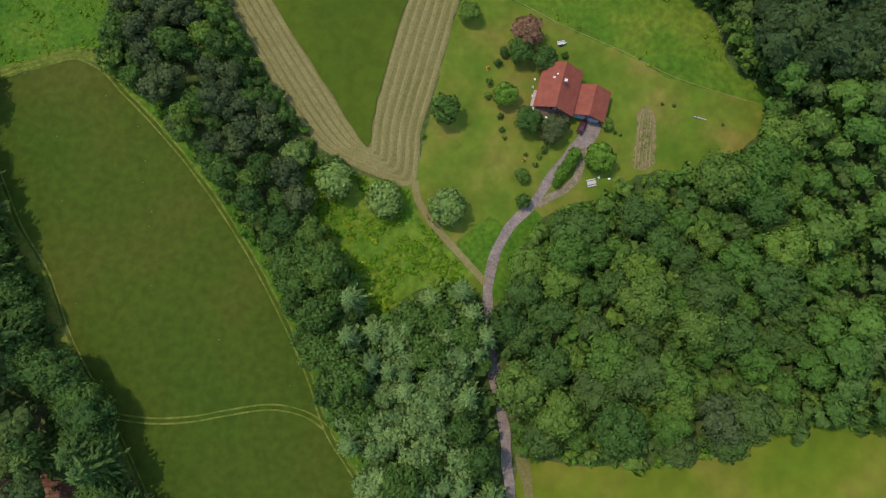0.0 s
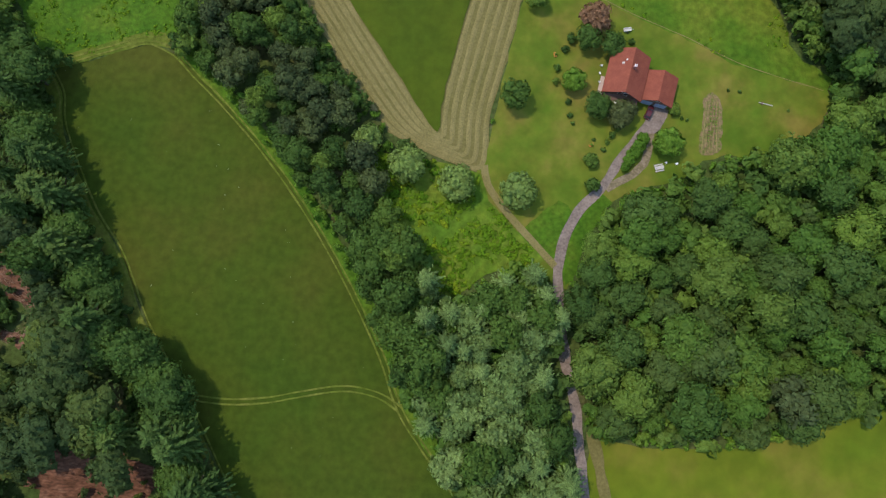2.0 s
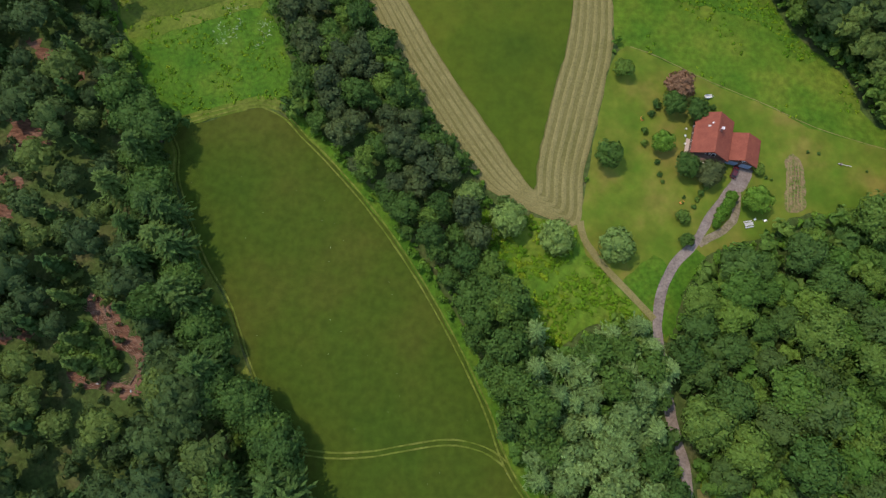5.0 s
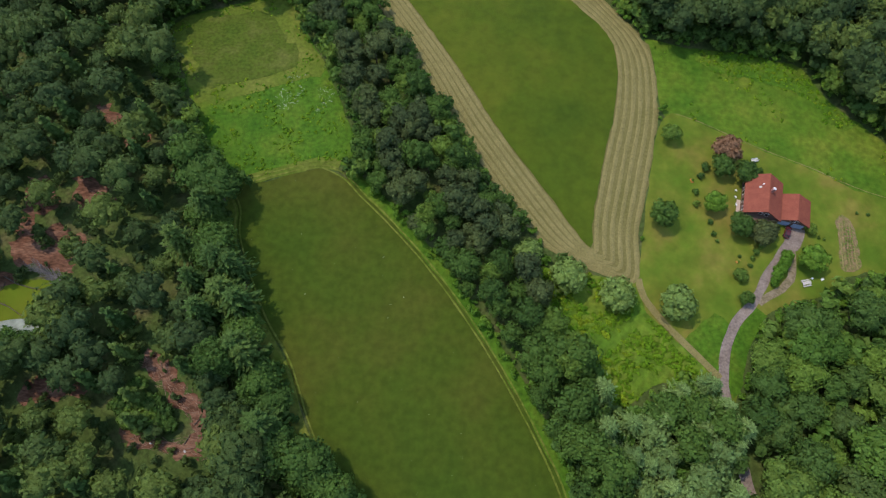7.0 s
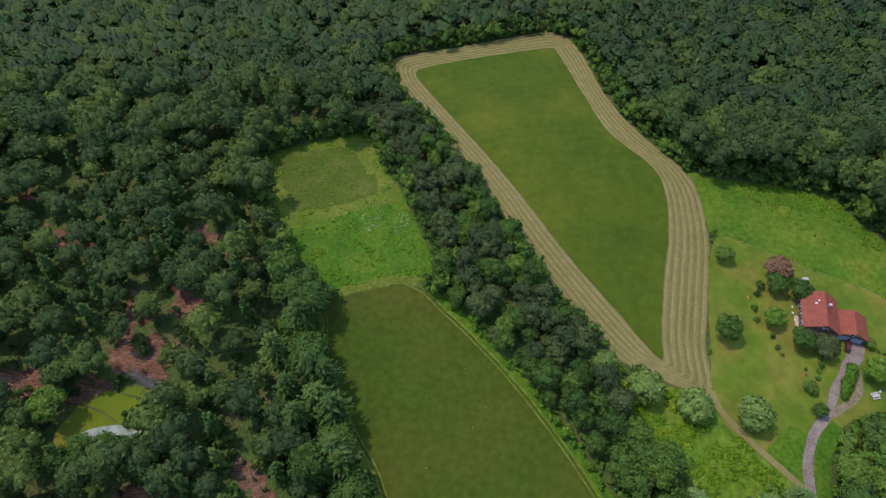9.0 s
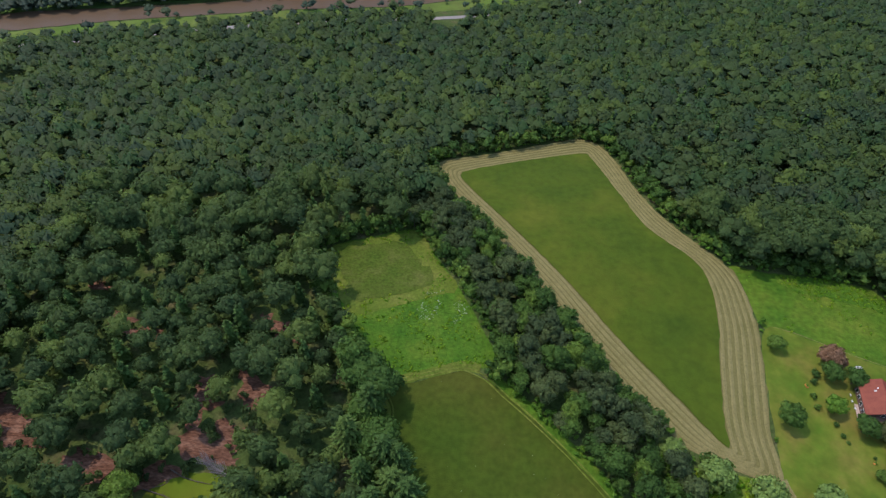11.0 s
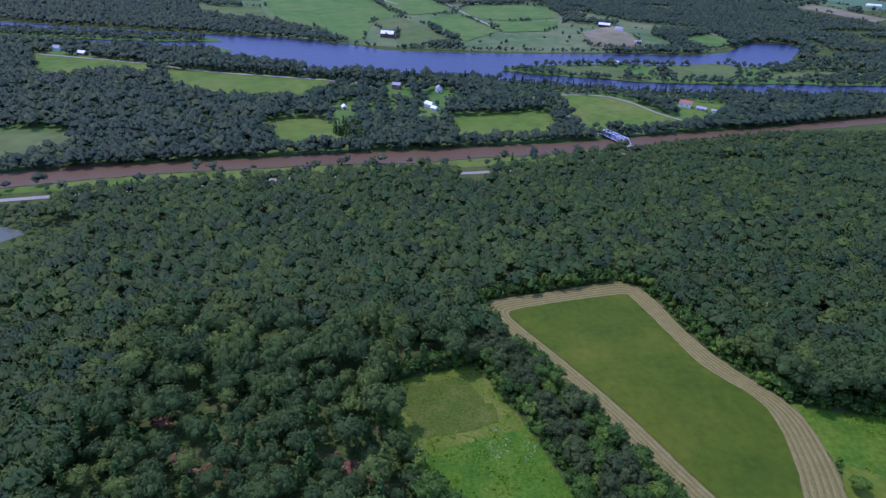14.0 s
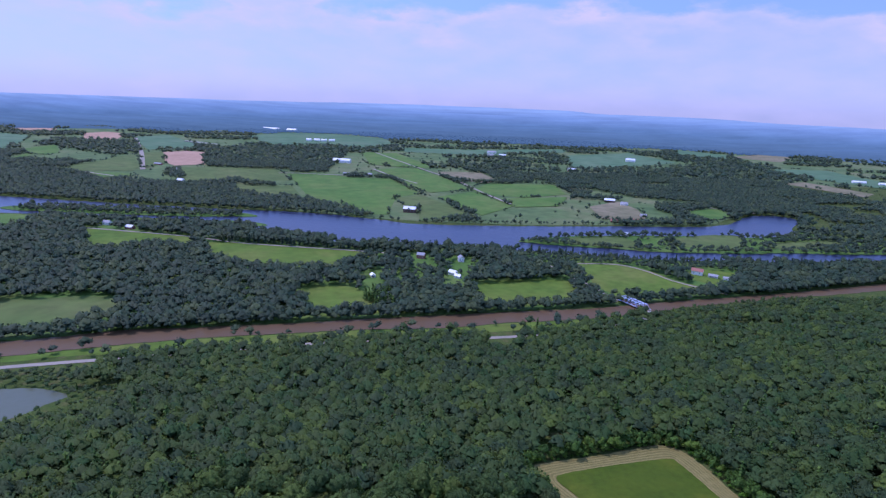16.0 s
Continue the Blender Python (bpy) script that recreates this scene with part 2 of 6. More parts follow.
M_TILLED = material("tilled_garden_soil", [(0.36, (0.075, 0.105, 0.018)), (0.46, (0.135, 0.118, 0.042)), (0.56, (0.175, 0.122, 0.06)), (0.7, (0.21, 0.15, 0.085))], 0.55, 7, 0.95, 0.05, 0.5, 5.0, (2.0, 0.2))
M_ASPHALT = material("pale_asphalt", [(0.3, (0.19, 0.165, 0.138)), (0.7, (0.245, 0.212, 0.178))], 0.2, 5, 0.9, 0.2)
M_FARGREEN = material("valley_pasture", [(0.3, (0.045, 0.104, 0.018)), (0.5, (0.063, 0.12, 0.023)), (0.7, (0.088, 0.126, 0.031))], 0.012, 6, 0.9, 0.1, second=(0.05, 0.14))
M_FARPALE = material("pale_pasture", [(0.32, (0.05, 0.09, 0.03)), (0.5, (0.076, 0.115, 0.04)), (0.68, (0.12, 0.128, 0.058))], 0.007, 6, 0.9, 0.1, second=(0.04, 0.16))
M_FAROLIVE = material("olive_farm_field", [(0.3, (0.053, 0.088, 0.022)), (0.5, (0.07, 0.1, 0.027)), (0.7, (0.094, 0.11, 0.036))], 0.012, 6, 0.9, 0.1, second=(0.05, 0.16))
# blue in this crop colour stands in for haze over the far fields
M_FARHAZE = material("haze_tinted_crop", [(0.3, (0.05, 0.108, 0.05)), (0.5, (0.066, 0.122, 0.06)), (0.7, (0.09, 0.132, 0.07))], 0.006, 6, 0.9, 0.1, second=(0.02, 0.14))
M_FARFALLOW = material("fallow_field", [(0.3, (0.115, 0.112, 0.06)), (0.5, (0.15, 0.134, 0.08)), (0.7, (0.19, 0.16, 0.105))], 0.01, 6, 0.95, 0.05, second=(0.05, 0.16))
M_FARTAN = material("ploughed_field", [(0.3, (0.27, 0.17, 0.115)), (0.7, (0.33, 0.215, 0.15))], 0.01, 5, 0.95, 0.05, second=(0.06, 0.1))
M_PASTURE = material("riverside_pasture", [(0.3, (0.052, 0.1, 0.013)), (0.5, (0.074, 0.116, 0.016)), (0.7, (0.105, 0.122, 0.026))], 0.014, 6, 0.9, 0.1, second=(0.08, 0.15))
M_BARK = material("bark", [(0.3, (0.07, 0.055, 0.04)), (0.7, (0.14, 0.11, 0.085))], 3.0, 6, 0.95, 0.05, 0.8, 8.0)
M_STICKS = material("brown_slash", [(0.3, (0.12, 0.07, 0.045)), (0.7, (0.3, 0.2, 0.14))], 0.8, 5, 0.95, 0.05)
M_DEAD = material("dead_grey_wood", [(0.3, (0.11, 0.095, 0.09)), (0.7, (0.19, 0.17, 0.165))], 3.0, 6, 0.9, 0.05)
L_BROAD = leaf_material("broadleaf_foliage", (0.05, 0.106, 0.022), (0.081, 0.155, 0.027), (0.13, 0.21, 0.031), gaps=0.43)
L_MAPLE = leaf_material("bright_woodland_foliage", (0.062, 0.131, 0.025), (0.095, 0.179, 0.028), (0.135, 0.23, 0.031), 0.25, 0.22, 0.5, gaps=0.41,
                        kinds=((0.25, (0.081, 0.134, 0.032)), (0.45, (0.073, 0.162, 0.025)), (0.86, (0.113, 0.185, 0.033))))
L_SAGE = leaf_material("sage_green_foliage", (0.114, 0.192, 0.057), (0.158, 0.248, 0.07), (0.19, 0.282, 0.083), gaps=0.4)
L_WOODS = leaf_material("woodland_foliage", (0.042, 0.077, 0.024), (0.071, 0.115, 0.028), (0.108, 0.157, 0.032), gaps=0.42)
L_SILVER = leaf_material("silver_willow_foliage", (0.15, 0.235, 0.055), (0.18, 0.265, 0.06), (0.215, 0.3, 0.07))
L_FRESH = leaf_material("bright_garden_foliage", (0.075, 0.17, 0.018), (0.1, 0.21, 0.022), (0.14, 0.25, 0.03))
L_RED = leaf_material("copper_foliage", (0.24, 0.135, 0.072), (0.3, 0.175, 0.095), (0.34, 0.22, 0.12), 0.4, gaps=0.4)
L_OLIVE = leaf_material("olive_foliage", (0.08, 0.105, 0.035), (0.1, 0.12, 0.04), (0.12, 0.13, 0.045))
L_PINE = leaf_material("conifer_foliage", (0.052, 0.105, 0.024), (0.072, 0.132, 0.028), (0.1, 0.158, 0.032))
L_DUSK = leaf_material("grey_green_foliage", (0.056, 0.086, 0.032), (0.074, 0.108, 0.037), (0.098, 0.134, 0.043), gaps=0.42)
L_WEED = leaf_material("weed_foliage", (0.078, 0.19, 0.009), (0.128, 0.24, 0.011), (0.215, 0.29, 0.015), 0.3)
# leaf greens pushed towards blue, so valley haze sits in the base colour
L_FAR = leaf_material("hazed_valley_foliage", (0.032, 0.058, 0.037), (0.057, 0.086, 0.044), (0.083, 0.113, 0.05), 0.14, 0.15, 0.3, grain_scale=0.9,
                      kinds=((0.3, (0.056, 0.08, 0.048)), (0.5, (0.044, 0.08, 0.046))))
L_HILL = leaf_material("hillside_foliage", (0.0319, 0.0644, 0.0276), (0.0504, 0.0874, 0.023), (0.0814, 0.125, 0.0248), 0.17, 0.2, 0.3, gaps=0.33, grain_scale=2.0,
                       kinds=((0.2, (0.0478, 0.0736, 0.0285)), (0.32, (0.0363, 0.081, 0.0239)), (0.54, (0.0575, 0.0874, 0.0276)), (0.88, (0.0708, 0.108, 0.0239))))
M_FLOWER = plain("white_flower_heads", (0.32, 0.36, 0.24), 0.8)
M_ROOF = material("red_roof", [(0.3, (0.165, 0.045, 0.027)), (0.7, (0.22, 0.062, 0.036))], 0.5, 6, 0.75, 0.12, 0.2, 6.0, (4.0, 0.14))
M_TIMBER = plain("dark_timber_cladding", (0.12, 0.07, 0.05), 0.8)
M_BLUEGREY = plain("blue_grey_door_paint", (0.25, 0.31, 0.4), 0.6)
M_WHITE = plain("white_paint", (0.75, 0.74, 0.7), 0.6, vary=0.06)
M_DECK = plain("weathered_deck_boards", (0.4, 0.3, 0.24), 0.85, scale=4.0)
M_GLASS = plain("window_glass", (0.03, 0.035, 0.045), 0.08, 0.6, vary=0.05)
M_CAR = plain("dark_red_car_paint", (0.07, 0.012, 0.014), 0.25, 0.5, vary=0.05)
M_TYRE = plain("tyre_rubber", (0.02, 0.02, 0.02), 0.9)
M_CHROME = plain("bare_metal", (0.55, 0.55, 0.56), 0.35, 0.5, 0.9)
M_LAMP = plain("lamp_lens", (0.6, 0.2, 0.15), 0.2)
M_GREYWOOD = plain("weathered_grey_wood", (0.42, 0.39, 0.34), 0.9, scale=6.0)
M_ORANGE = plain("orange_plastic", (0.6, 0.22, 0.05), 0.5)
M_STEEL = plain("pale_blue_bridge_paint", (0.45, 0.53, 0.74), 0.5, 0.3)
M_CONCRETE = plain("concrete", (0.4, 0.38, 0.35), 0.9, scale=0.8)
M_BRICK = plain("dull_red_brick", (0.3, 0.13, 0.1), 0.9)
M_GREYROOF = plain("grey_shingle_roof", (0.25, 0.25, 0.27), 0.8)
M_METALROOF = plain("bright_metal_roof", (0.58, 0.59, 0.62), 0.5, 0.3)
M_TARP = plain("pale_pool_cover", (0.19, 0.21, 0.165), 0.8, 0.1, vary=0.3, scale=0.5)


def water(name, colour, rough, wave, sheen=0.5):
    m = bpy.data.materials.new(name)
    m.use_nodes = True
    t = m.node_tree
    b = t.nodes["Principled BSDF"]
    b.inputs["Base Color"].default_value = (*colour, 1)
    b.inputs["Roughness"].default_value, b.inputs["IOR"].default_value = rough, 1.33
    b.inputs["Specular IOR Level"].default_value = sheen
    g, n, bp = (t.nodes.new(k) for k in ("ShaderNodeNewGeometry", "ShaderNodeTexNoise", "ShaderNodeBump"))
    n.inputs["Scale"].default_value, n.inputs["Detail"].default_value = 0.12, 6.0
    bp.inputs["Strength"].default_value, bp.inputs["Distance"].default_value = wave, 0.6
    t.links.new(g.outputs["Position"], n.inputs["Vector"])
    t.links.new(n.outputs["Fac"], bp.inputs["Height"])
    t.links.new(bp.outputs["Normal"], b.inputs["Normal"])
    return m


W_BROWN = water("silty_brown_water", (0.088, 0.054, 0.027), 0.5, 0.25, 0.22)
W_BLUE = water("deep_blue_river_water", (0.01, 0.015, 0.042), 0.3, 0.7)
W_POND = water("green_pond_water", (0.05, 0.06, 0.03), 0.4, 0.3)

# ---- tools for building ----
def gz(x, y):
    """Height of the land: a hilltop that falls away to a flat valley."""
    u = np.clip((y - 0.3 * (x + 100) - 90) / 450, 0, 1)
    z = 1.5 - 55.5 * u * u * (3 - 2 * u)
    w = np.exp(-(((x + 515) / 95) ** 2 + ((y - 305) / 58) ** 2) ** 2)      # the pond's hollow
    return z + w * (np.minimum(z, -47.2) - z)


def mesh_object(name, verts, faces, mat, smooth=False):
    me = bpy.data.meshes.new(name)
    me.from_pydata([tuple(v) for v in verts], [], [tuple(f) for f in faces])
    me.materials.append(mat)
    if smooth:
        me.polygons.foreach_set("use_smooth", [True] * len(me.polygons))
    me.update()
    return new(name, me)


def curve_points(pts, step, closed):
    """Catmull-Rom through pts, about step metres apart."""
    p = np.array(pts, float)
    n, out = len(p), []
    for i in range(n if closed else n - 1):
        a, b, c, d = (p[(i + k) % n] if closed else p[min(max(i + k, 0), n - 1)] for k in (-1, 0, 1, 2))
        m = max(1, int(np.linalg.norm(c - b) / step))
        for k in range(m):
            s = k / m
            out.append(0.5 * (2 * b + (c - a) * s + (2 * a - 5 * b + 4 * c - d) * s * s + (3 * b - a - 3 * c + d) * s ** 3))
    if not closed:
        out.append(p[-1])
    return np.array(out)


def inside(poly, pts):
    p, x, y = np.array(poly, float), pts[:, 0], pts[:, 1]
    q = np.roll(p, -1, 0)
    r = np.zeros(len(pts), bool)
    for (x0, y0), (x1, y1) in zip(p, q):
        if y0 != y1:
            r ^= ((y0 > y) != (y1 > y)) & (x < (x1 - x0) * (y - y0) / (y1 - y0) + x0)
    return r


def edge_distance(line, pts, closed=True):
    p = np.array(line, float)
    q = np.roll(p, -1, 0) if closed else p[1:]
    p = p if closed else p[:-1]
    best = np.full(len(pts), 1e9)
    for a, b in zip(p, q):
        ab = b - a
        s = np.clip(((pts - a) @ ab) / max(ab @ ab, 1e-9), 0, 1)
        best = np.minimum(best, np.linalg.norm(pts - a - s[:, None] * ab, axis=1))
    return best


def patch(name, poly, lift, mat, label, category, grid=9.0, step=3.0, ragged=0.5, smooth_outline=True):
    """A sheet of ground cover draped over the land, with an uneven outline."""
    from mathutils.geometry import delaunay_2d_cdt
    o = curve_points(poly, step, True) if smooth_outline else np.array(poly, float)
    o = o + np.array([[noise.noise((x * 0.31, y * 0.31, 3)), noise.noise((x * 0.31, y * 0.31, 9))] for x, y in o]) * 2 * ragged
    (x0, y0), (x1, y1) = o.min(0), o.max(0)
    gx, gy = np.meshgrid(np.arange(x0 + grid / 2, x1, grid), np.arange(y0 + grid / 2, y1, grid))
    g = np.stack([gx.ravel(), gy.ravel()], 1)
    g = g[inside(o, g)]
    g = g[edge_distance(o, g) > grid * 0.35] if len(g) else g
    both = np.concatenate([o, g]) if len(g) else o
    vs, _, fs, *_ = delaunay_2d_cdt([Vector(v) for v in both], [], [list(range(len(o)))], 1, 1e-4)
    ob = mesh_object(name, [(v[0], v[1], gz(v[0], v[1]) + lift) for v in vs], fs, mat, True)
    return tagged(ob, label, category, kind="structure")


def ribbon(name, pts, width, lift, mat, label, category, step=2.5, wobble=0.15, closed=False, crown=0.0):
    """A strip along a line: a track, a drive, a road."""
    c = curve_points(pts, step, closed)
    d = np.roll(c, -1, 0) - np.roll(c, 1, 0)
    if not closed:
        d[0], d[-1] = c[1] - c[0], c[-1] - c[-2]
    nrm = np.stack([-d[:, 1], d[:, 0]], 1) / np.linalg.norm(d, axis=1)[:, None]
    cols = (-0.5, 0.0, 0.5)
    verts, n = [], len(c)
    for i in range(n):
        for k in cols:
            w = width * (1 + wobble * noise.noise((c[i][0] * 0.2, c[i][1] * 0.2, 5 * k)))
            p = c[i] + nrm[i] * w * k
            verts.append((p[0], p[1], gz(p[0], p[1]) + lift + (crown if k == 0 else 0)))
    faces = [(3 * i + k, 3 * i + k + 1, 3 * ((i + 1) % n) + k + 1, 3 * ((i + 1) % n) + k) for i in range(n if closed else n - 1) for k in (0, 1)]
    faces = [f[::-1] for f in faces]
    ob = mesh_object(name, verts, faces, mat, True)
    return tagged(ob, label, category, kind="structure")


def part(name, bm, mat, parent, label=""):
    """Links a bmesh as one mesh object under a thing or a part."""
    me = bpy.data.meshes.new(name)
    bm.to_mesh(me)
    bm.free()
    me.materials.append(mat)
    ob = new(name, me)
    ob.parent = parent
    return tagged(ob, label)


def thing(name, m, label, category, group=""):
    ob = new(name)
    ob.matrix_world = m
    return tagged(ob, label, category, group)


def box(bm, x0, x1, y0, y1, z0, z1, bevel=0.0):
    m = Matrix.LocRotScale(((x0 + x1) / 2, (y0 + y1) / 2, (z0 + z1) / 2), None, (x1 - x0, y1 - y0, z1 - z0))
    g = bmesh.ops.create_cube(bm, size=1, matrix=m)
    if bevel:
        es = list({e for v in g["verts"] for e in v.link_edges})
        bmesh.ops.bevel(bm, geom=es, offset=bevel, segments=1, affect="EDGES")
    return bm


def boxed(*a, **k):
    return box(bmesh.new(), *a, **k)


def bar(bm, a, b, r, sides=6, r2=None):
    """A round or square bar from a to b."""
    a, b = Vector(a), Vector(b)
    m = Matrix.Translation((a + b) / 2) @ (b - a).to_track_quat("Z", "Y").to_matrix().to_4x4()
    bmesh.ops.create_cone(bm, cap_ends=True, segments=sides, radius1=r, radius2=r if r2 is None else r2, depth=(b - a).length, matrix=m)
    return bm


def solid(bm, verts, faces):
    vs = [bm.verts.new(v) for v in verts]
    for f in faces:
        bm.faces.new([vs[i] for i in f])
    return bm


# ---- the plan of the hilltop ----
FIELD_W = [(-131, 68), (-128, 53), (-118, 28), (-109, 15), (-101, -4), (-89, -25), (-81, -40), (-76, -49), (-52, -95), (-30, -140), (30, -140), (8, -90), (-14, -48),
           (-20, -39), (-27, -27), (-31, -15), (-37, -1), (-46, 14), (-56, 30), (-70, 49), (-84, 64), (-95, 74), (-105, 77), (-118, 73)]
MEADOW_N = [(-137, 73), (-143, 88), (-150, 102), (-158, 120), (-165, 134), (-159, 143), (-144, 149), (-126, 155), (-118, 143), (-110, 127), (-102, 110), (-96, 95),
            (-91, 80), (-105, 79), (-120, 74.5)]
MEADOW_N_TOP = [(-158, 137), (-151, 141.5), (-131, 146), (-125, 138.5), (-119, 128), (-116.5, 119), (-130, 113.5), (-147, 109), (-152, 118)]
MEADOW_N_RIM = [(-147, 101), (-153, 111), (-158.5, 121), (-165, 133.5), (-159, 142.5), (-144, 148), (-127, 154), (-118.5, 143), (-110.5, 127), (-106, 117), (-128, 107.5)]
HAY_OUT = [(-118, 213), (-112, 220), (-87, 228), (-57, 239), (-36, 247), (-26, 240), (-20, 220), (-16, 192), (-9, 169), (1.4, 149.7), (7, 142.2), (11.3, 133.5), (13.2, 125), (12.9, 114), (11, 98), (4, 72),
           (-0.5, 56), (-1.2, 44), (-2.5, 38), (-9, 40.5), (-20, 45), (-31, 51), (-41, 64), (-50, 79), (-61, 97), (-70, 117), (-86, 145), (-102, 172), (-112, 191)]
HAY_IN = [(-104, 203), (-98, 209), (-72, 218.5), (-38, 228), (-33, 223.5), (-27, 195), (-21.5, 170), (-17.5, 158.3), (-10.9, 149.2), (-4.6, 141), (-1.2, 132.5), (-0.7, 123), (-2.3, 110.2), (-5.1, 98.1), (-8.6, 86.5), (-11.3, 76), (-15.5, 59),
          (-16.7, 51), (-27.5, 67), (-45, 95), (-63, 128), (-81, 159), (-97, 187)]
LAWN = [(-2, 44), (4, 70), (11, 96), (17, 103), (27, 99), (44, 90), (62, 82), (79, 73), (105, 66), (104, 58), (94, 48), (82, 43), (74, 45), (65, 43), (58, 37.5), (46, 34), (35, 29.5), (26, 16.5),
        (22, 4), (17, 5), (8, 18), (0, 27), (-5, 37)]
MEADOW_E = [(12.8, 110), (13.4, 125), (11, 136), (24, 133), (40, 131), (55, 128), (68, 125), (74, 112), (84, 101), (92, 92), (96, 78), (107, 70), (105, 66), (79, 73), (62, 82), (44, 90), (27, 99),
            (15, 101)]
WEEDS = [(-36, 44), (-22, 43), (-4, 38), (-1, 30), (8, 20), (15, 12), (8, 9), (-2, 8), (-8, 3), (-16, 1), (-19, 12), (-28, 22), (-33, 34)]
FIELD_SE = [(27.5, -36), (34, -40), (50, -42), (80, -41), (100, -33), (140, -31), (260, -40), (260, -160), (36, -160)]
DRIVE = [(51, 59.5), (48.5, 54.5), (43.2, 48), (38.3, 42), (35.2, 37.2), (31.5, 32.5), (26, 27), (22, 20.5), (19.8, 12), (19.3, 5.4), (20.2, -9.4), (21.2, -18.5), (23.6, -31.8),
         (24.2, -41.3), (25.4, -54), (28, -90), (32, -140)]
SOIL = [[(-148, 15.5), (-144, 14.5), (-139, 8.8), (-133.3, 4.5), (-126, -1.2), (-122, -7.8), (-121.5, -14), (-132, -13), (-140, -11.8), (-151, -9.4), (-150.5, -6.6), (-140, -7.6), (-133.5, -8.8),
         (-131.5, -6), (-136, -0.2), (-142, 4.3), (-149, 11.5)],
        [(-181, 6), (-172, 8), (-163, 5), (-164, 1.5), (-174, 1), (-181, 2)],
        [(-196, 49.5), (-184, 48.5), (-176, 44), (-175, 39), (-186, 40.5), (-194, 42)],
        [(-202, 39), (-192, 37), (-194, 32), (-202, 31)],
        [(-183, 74), (-175, 69.5), (-168, 64), (-172, 59.5), (-179, 61)],
        [(-127, -42), (-114, -39.5), (-95, -47.5), (-98, -54), (-128, -54)],
        [(-197, 71), (-186.5, 68.5), (-187, 59), (-193, 57.5)],
        [(-182, 102), (-172, 97), (-162, 88), (-169, 84.5), (-175, 90)],
        [(-185, 55), (-173.5, 50.5), (-176, 44.5), (-182, 46)],
        [(-260, 125), (-250, 117), (-245, 111), (-253, 112)], [(-238, 100), (-226, 92), (-229, 88), (-237, 94)],
        [(-261, 61), (-244, 53), (-237, 44), (-247, 42), (-259, 51)], [(-224, 93), (-216, 90), (-218, 84), (-223, 86)],
        [(-229, 40), (-219, 43), (-213, 35), (-222, 32)], [(-200, 59), (-191, 56), (-193, 51)]]
YARD_W = [(-200, 29), (-193, 35), (-180, 36.5), (-174, 32), (-174, 22), (-184, 18), (-200, 17), (-203, 22)]
RIVER = [(-700, 352), (-539, 414), (-479, 440), (-411, 465), (-336, 486), (-255, 508), (-169, 524), (-102, 547), (-38, 564), (43, 590), (138, 634), (219, 664), (471, 753), (800, 880),
         (800, 915), (493, 787), (318, 720), (226, 686), (88, 640), (22, 614), (-74, 588), (-170, 562), (-260, 537), (-342, 512), (-421, 492), (-497, 474), (-559, 444), (-720, 382)]
POND = [(-600, 300), (-550, 328), (-509, 336), (-485, 340), (-456, 333), (-450, 321), (-461, 308), (-474, 290), (-500, 270), (-560, 262)]
BANK = [(-620, 370), (-552, 392), (-511, 410), (-425, 436), (-368, 453), (-274, 480), (-200, 501), (-140, 512), (-90, 527), (-20, 552), (40, 574), (46, 586), (-38, 562), (-102, 545),
        (-169, 522), (-255, 506), (-336, 484), (-411, 463), (-479, 438), (-539, 412), (-640, 372)]
ROAD = [(-640, 345), (-548, 382), (-505, 397), (-420, 425), (-325, 457), (-207, 488), (-114, 502), (-60, 520), (20, 556), (63, 583)]

# ---- the land ----
def axis(lo, hi, step, far):
    a = list(np.arange(lo, hi + 0.1, step))
    s, up, down = step, [], []
    x = hi
    while x < far:
        s *= 1.35
        x += s
        up.append(x)
    s, x = step, lo
    while x > -far:
        s *= 1.35
        x -= s
        down.append(x)
    return np.array(down[::-1] + a + up)


gxs, gys = axis(-720, 540, 12, 5200), axis(-260, 660, 12, 5200)
gv = [(x, y, gz(x, y)) for y in gys for x in gxs]
nx = len(gxs)
gf = [(j * nx + i, j * nx + i + 1, (j + 1) * nx + i + 1, (j + 1) * nx + i) for j in range(len(gys) - 1) for i in range(nx - 1)]
tagged(mesh_object("ground", gv, gf, M_FLOOR, True), "dark wooded ground with leaf litter and undergrowth", "ground", kind="structure")

patch("field", FIELD_W, 0.10, M_FIELD, "olive-green unmown hay field between two woods", "field")
patch("meadow", MEADOW_N, 0.10, M_LUSH, "bright green weedy meadow with white flowers", "meadow")
patch("meadow", MEADOW_N_RIM, 0.16, M_PALEGRASS, "pale olive fringe of tall grass in the meadow", "meadow", ragged=1.6)
patch("meadow", MEADOW_N_TOP, 0.24, M_BROWNMEADOW, "dark olive seeding grass at the meadow's end", "meadow", ragged=1.6)
patch("hay_field", HAY_OUT, 0.10, M_STUBBLE, "pale mown hay stubble round a standing crop", "field", ragged=0.8)
patch("standing_hay", HAY_IN, 0.45, M_INNER, "deep green standing hay inside the mown strip", "field", ragged=0.3)
patch("lawn", LAWN, 0.12, M_LAWN, "sunlit mown lawn round the red-roofed house", "lawn")
patch("meadow", MEADOW_E, 0.09, M_ROUGH, "bright rough meadow beside the woods", "meadow")
NETTLES = [(30, 131), (48, 131), (60, 127.5), (68, 123), (73, 112), (83, 101), (76, 99), (67, 111), (53, 118), (40, 121), (31, 125)]
patch("verge", [(33.5, 32), (28.5, 26.5), (24, 20), (21.6, 12), (21.2, 5), (24.5, 9), (28, 18), (36, 30)], 0.165, M_LUSH, "bright green grass between drive and wood", "verge", 4, 2, 0.4)
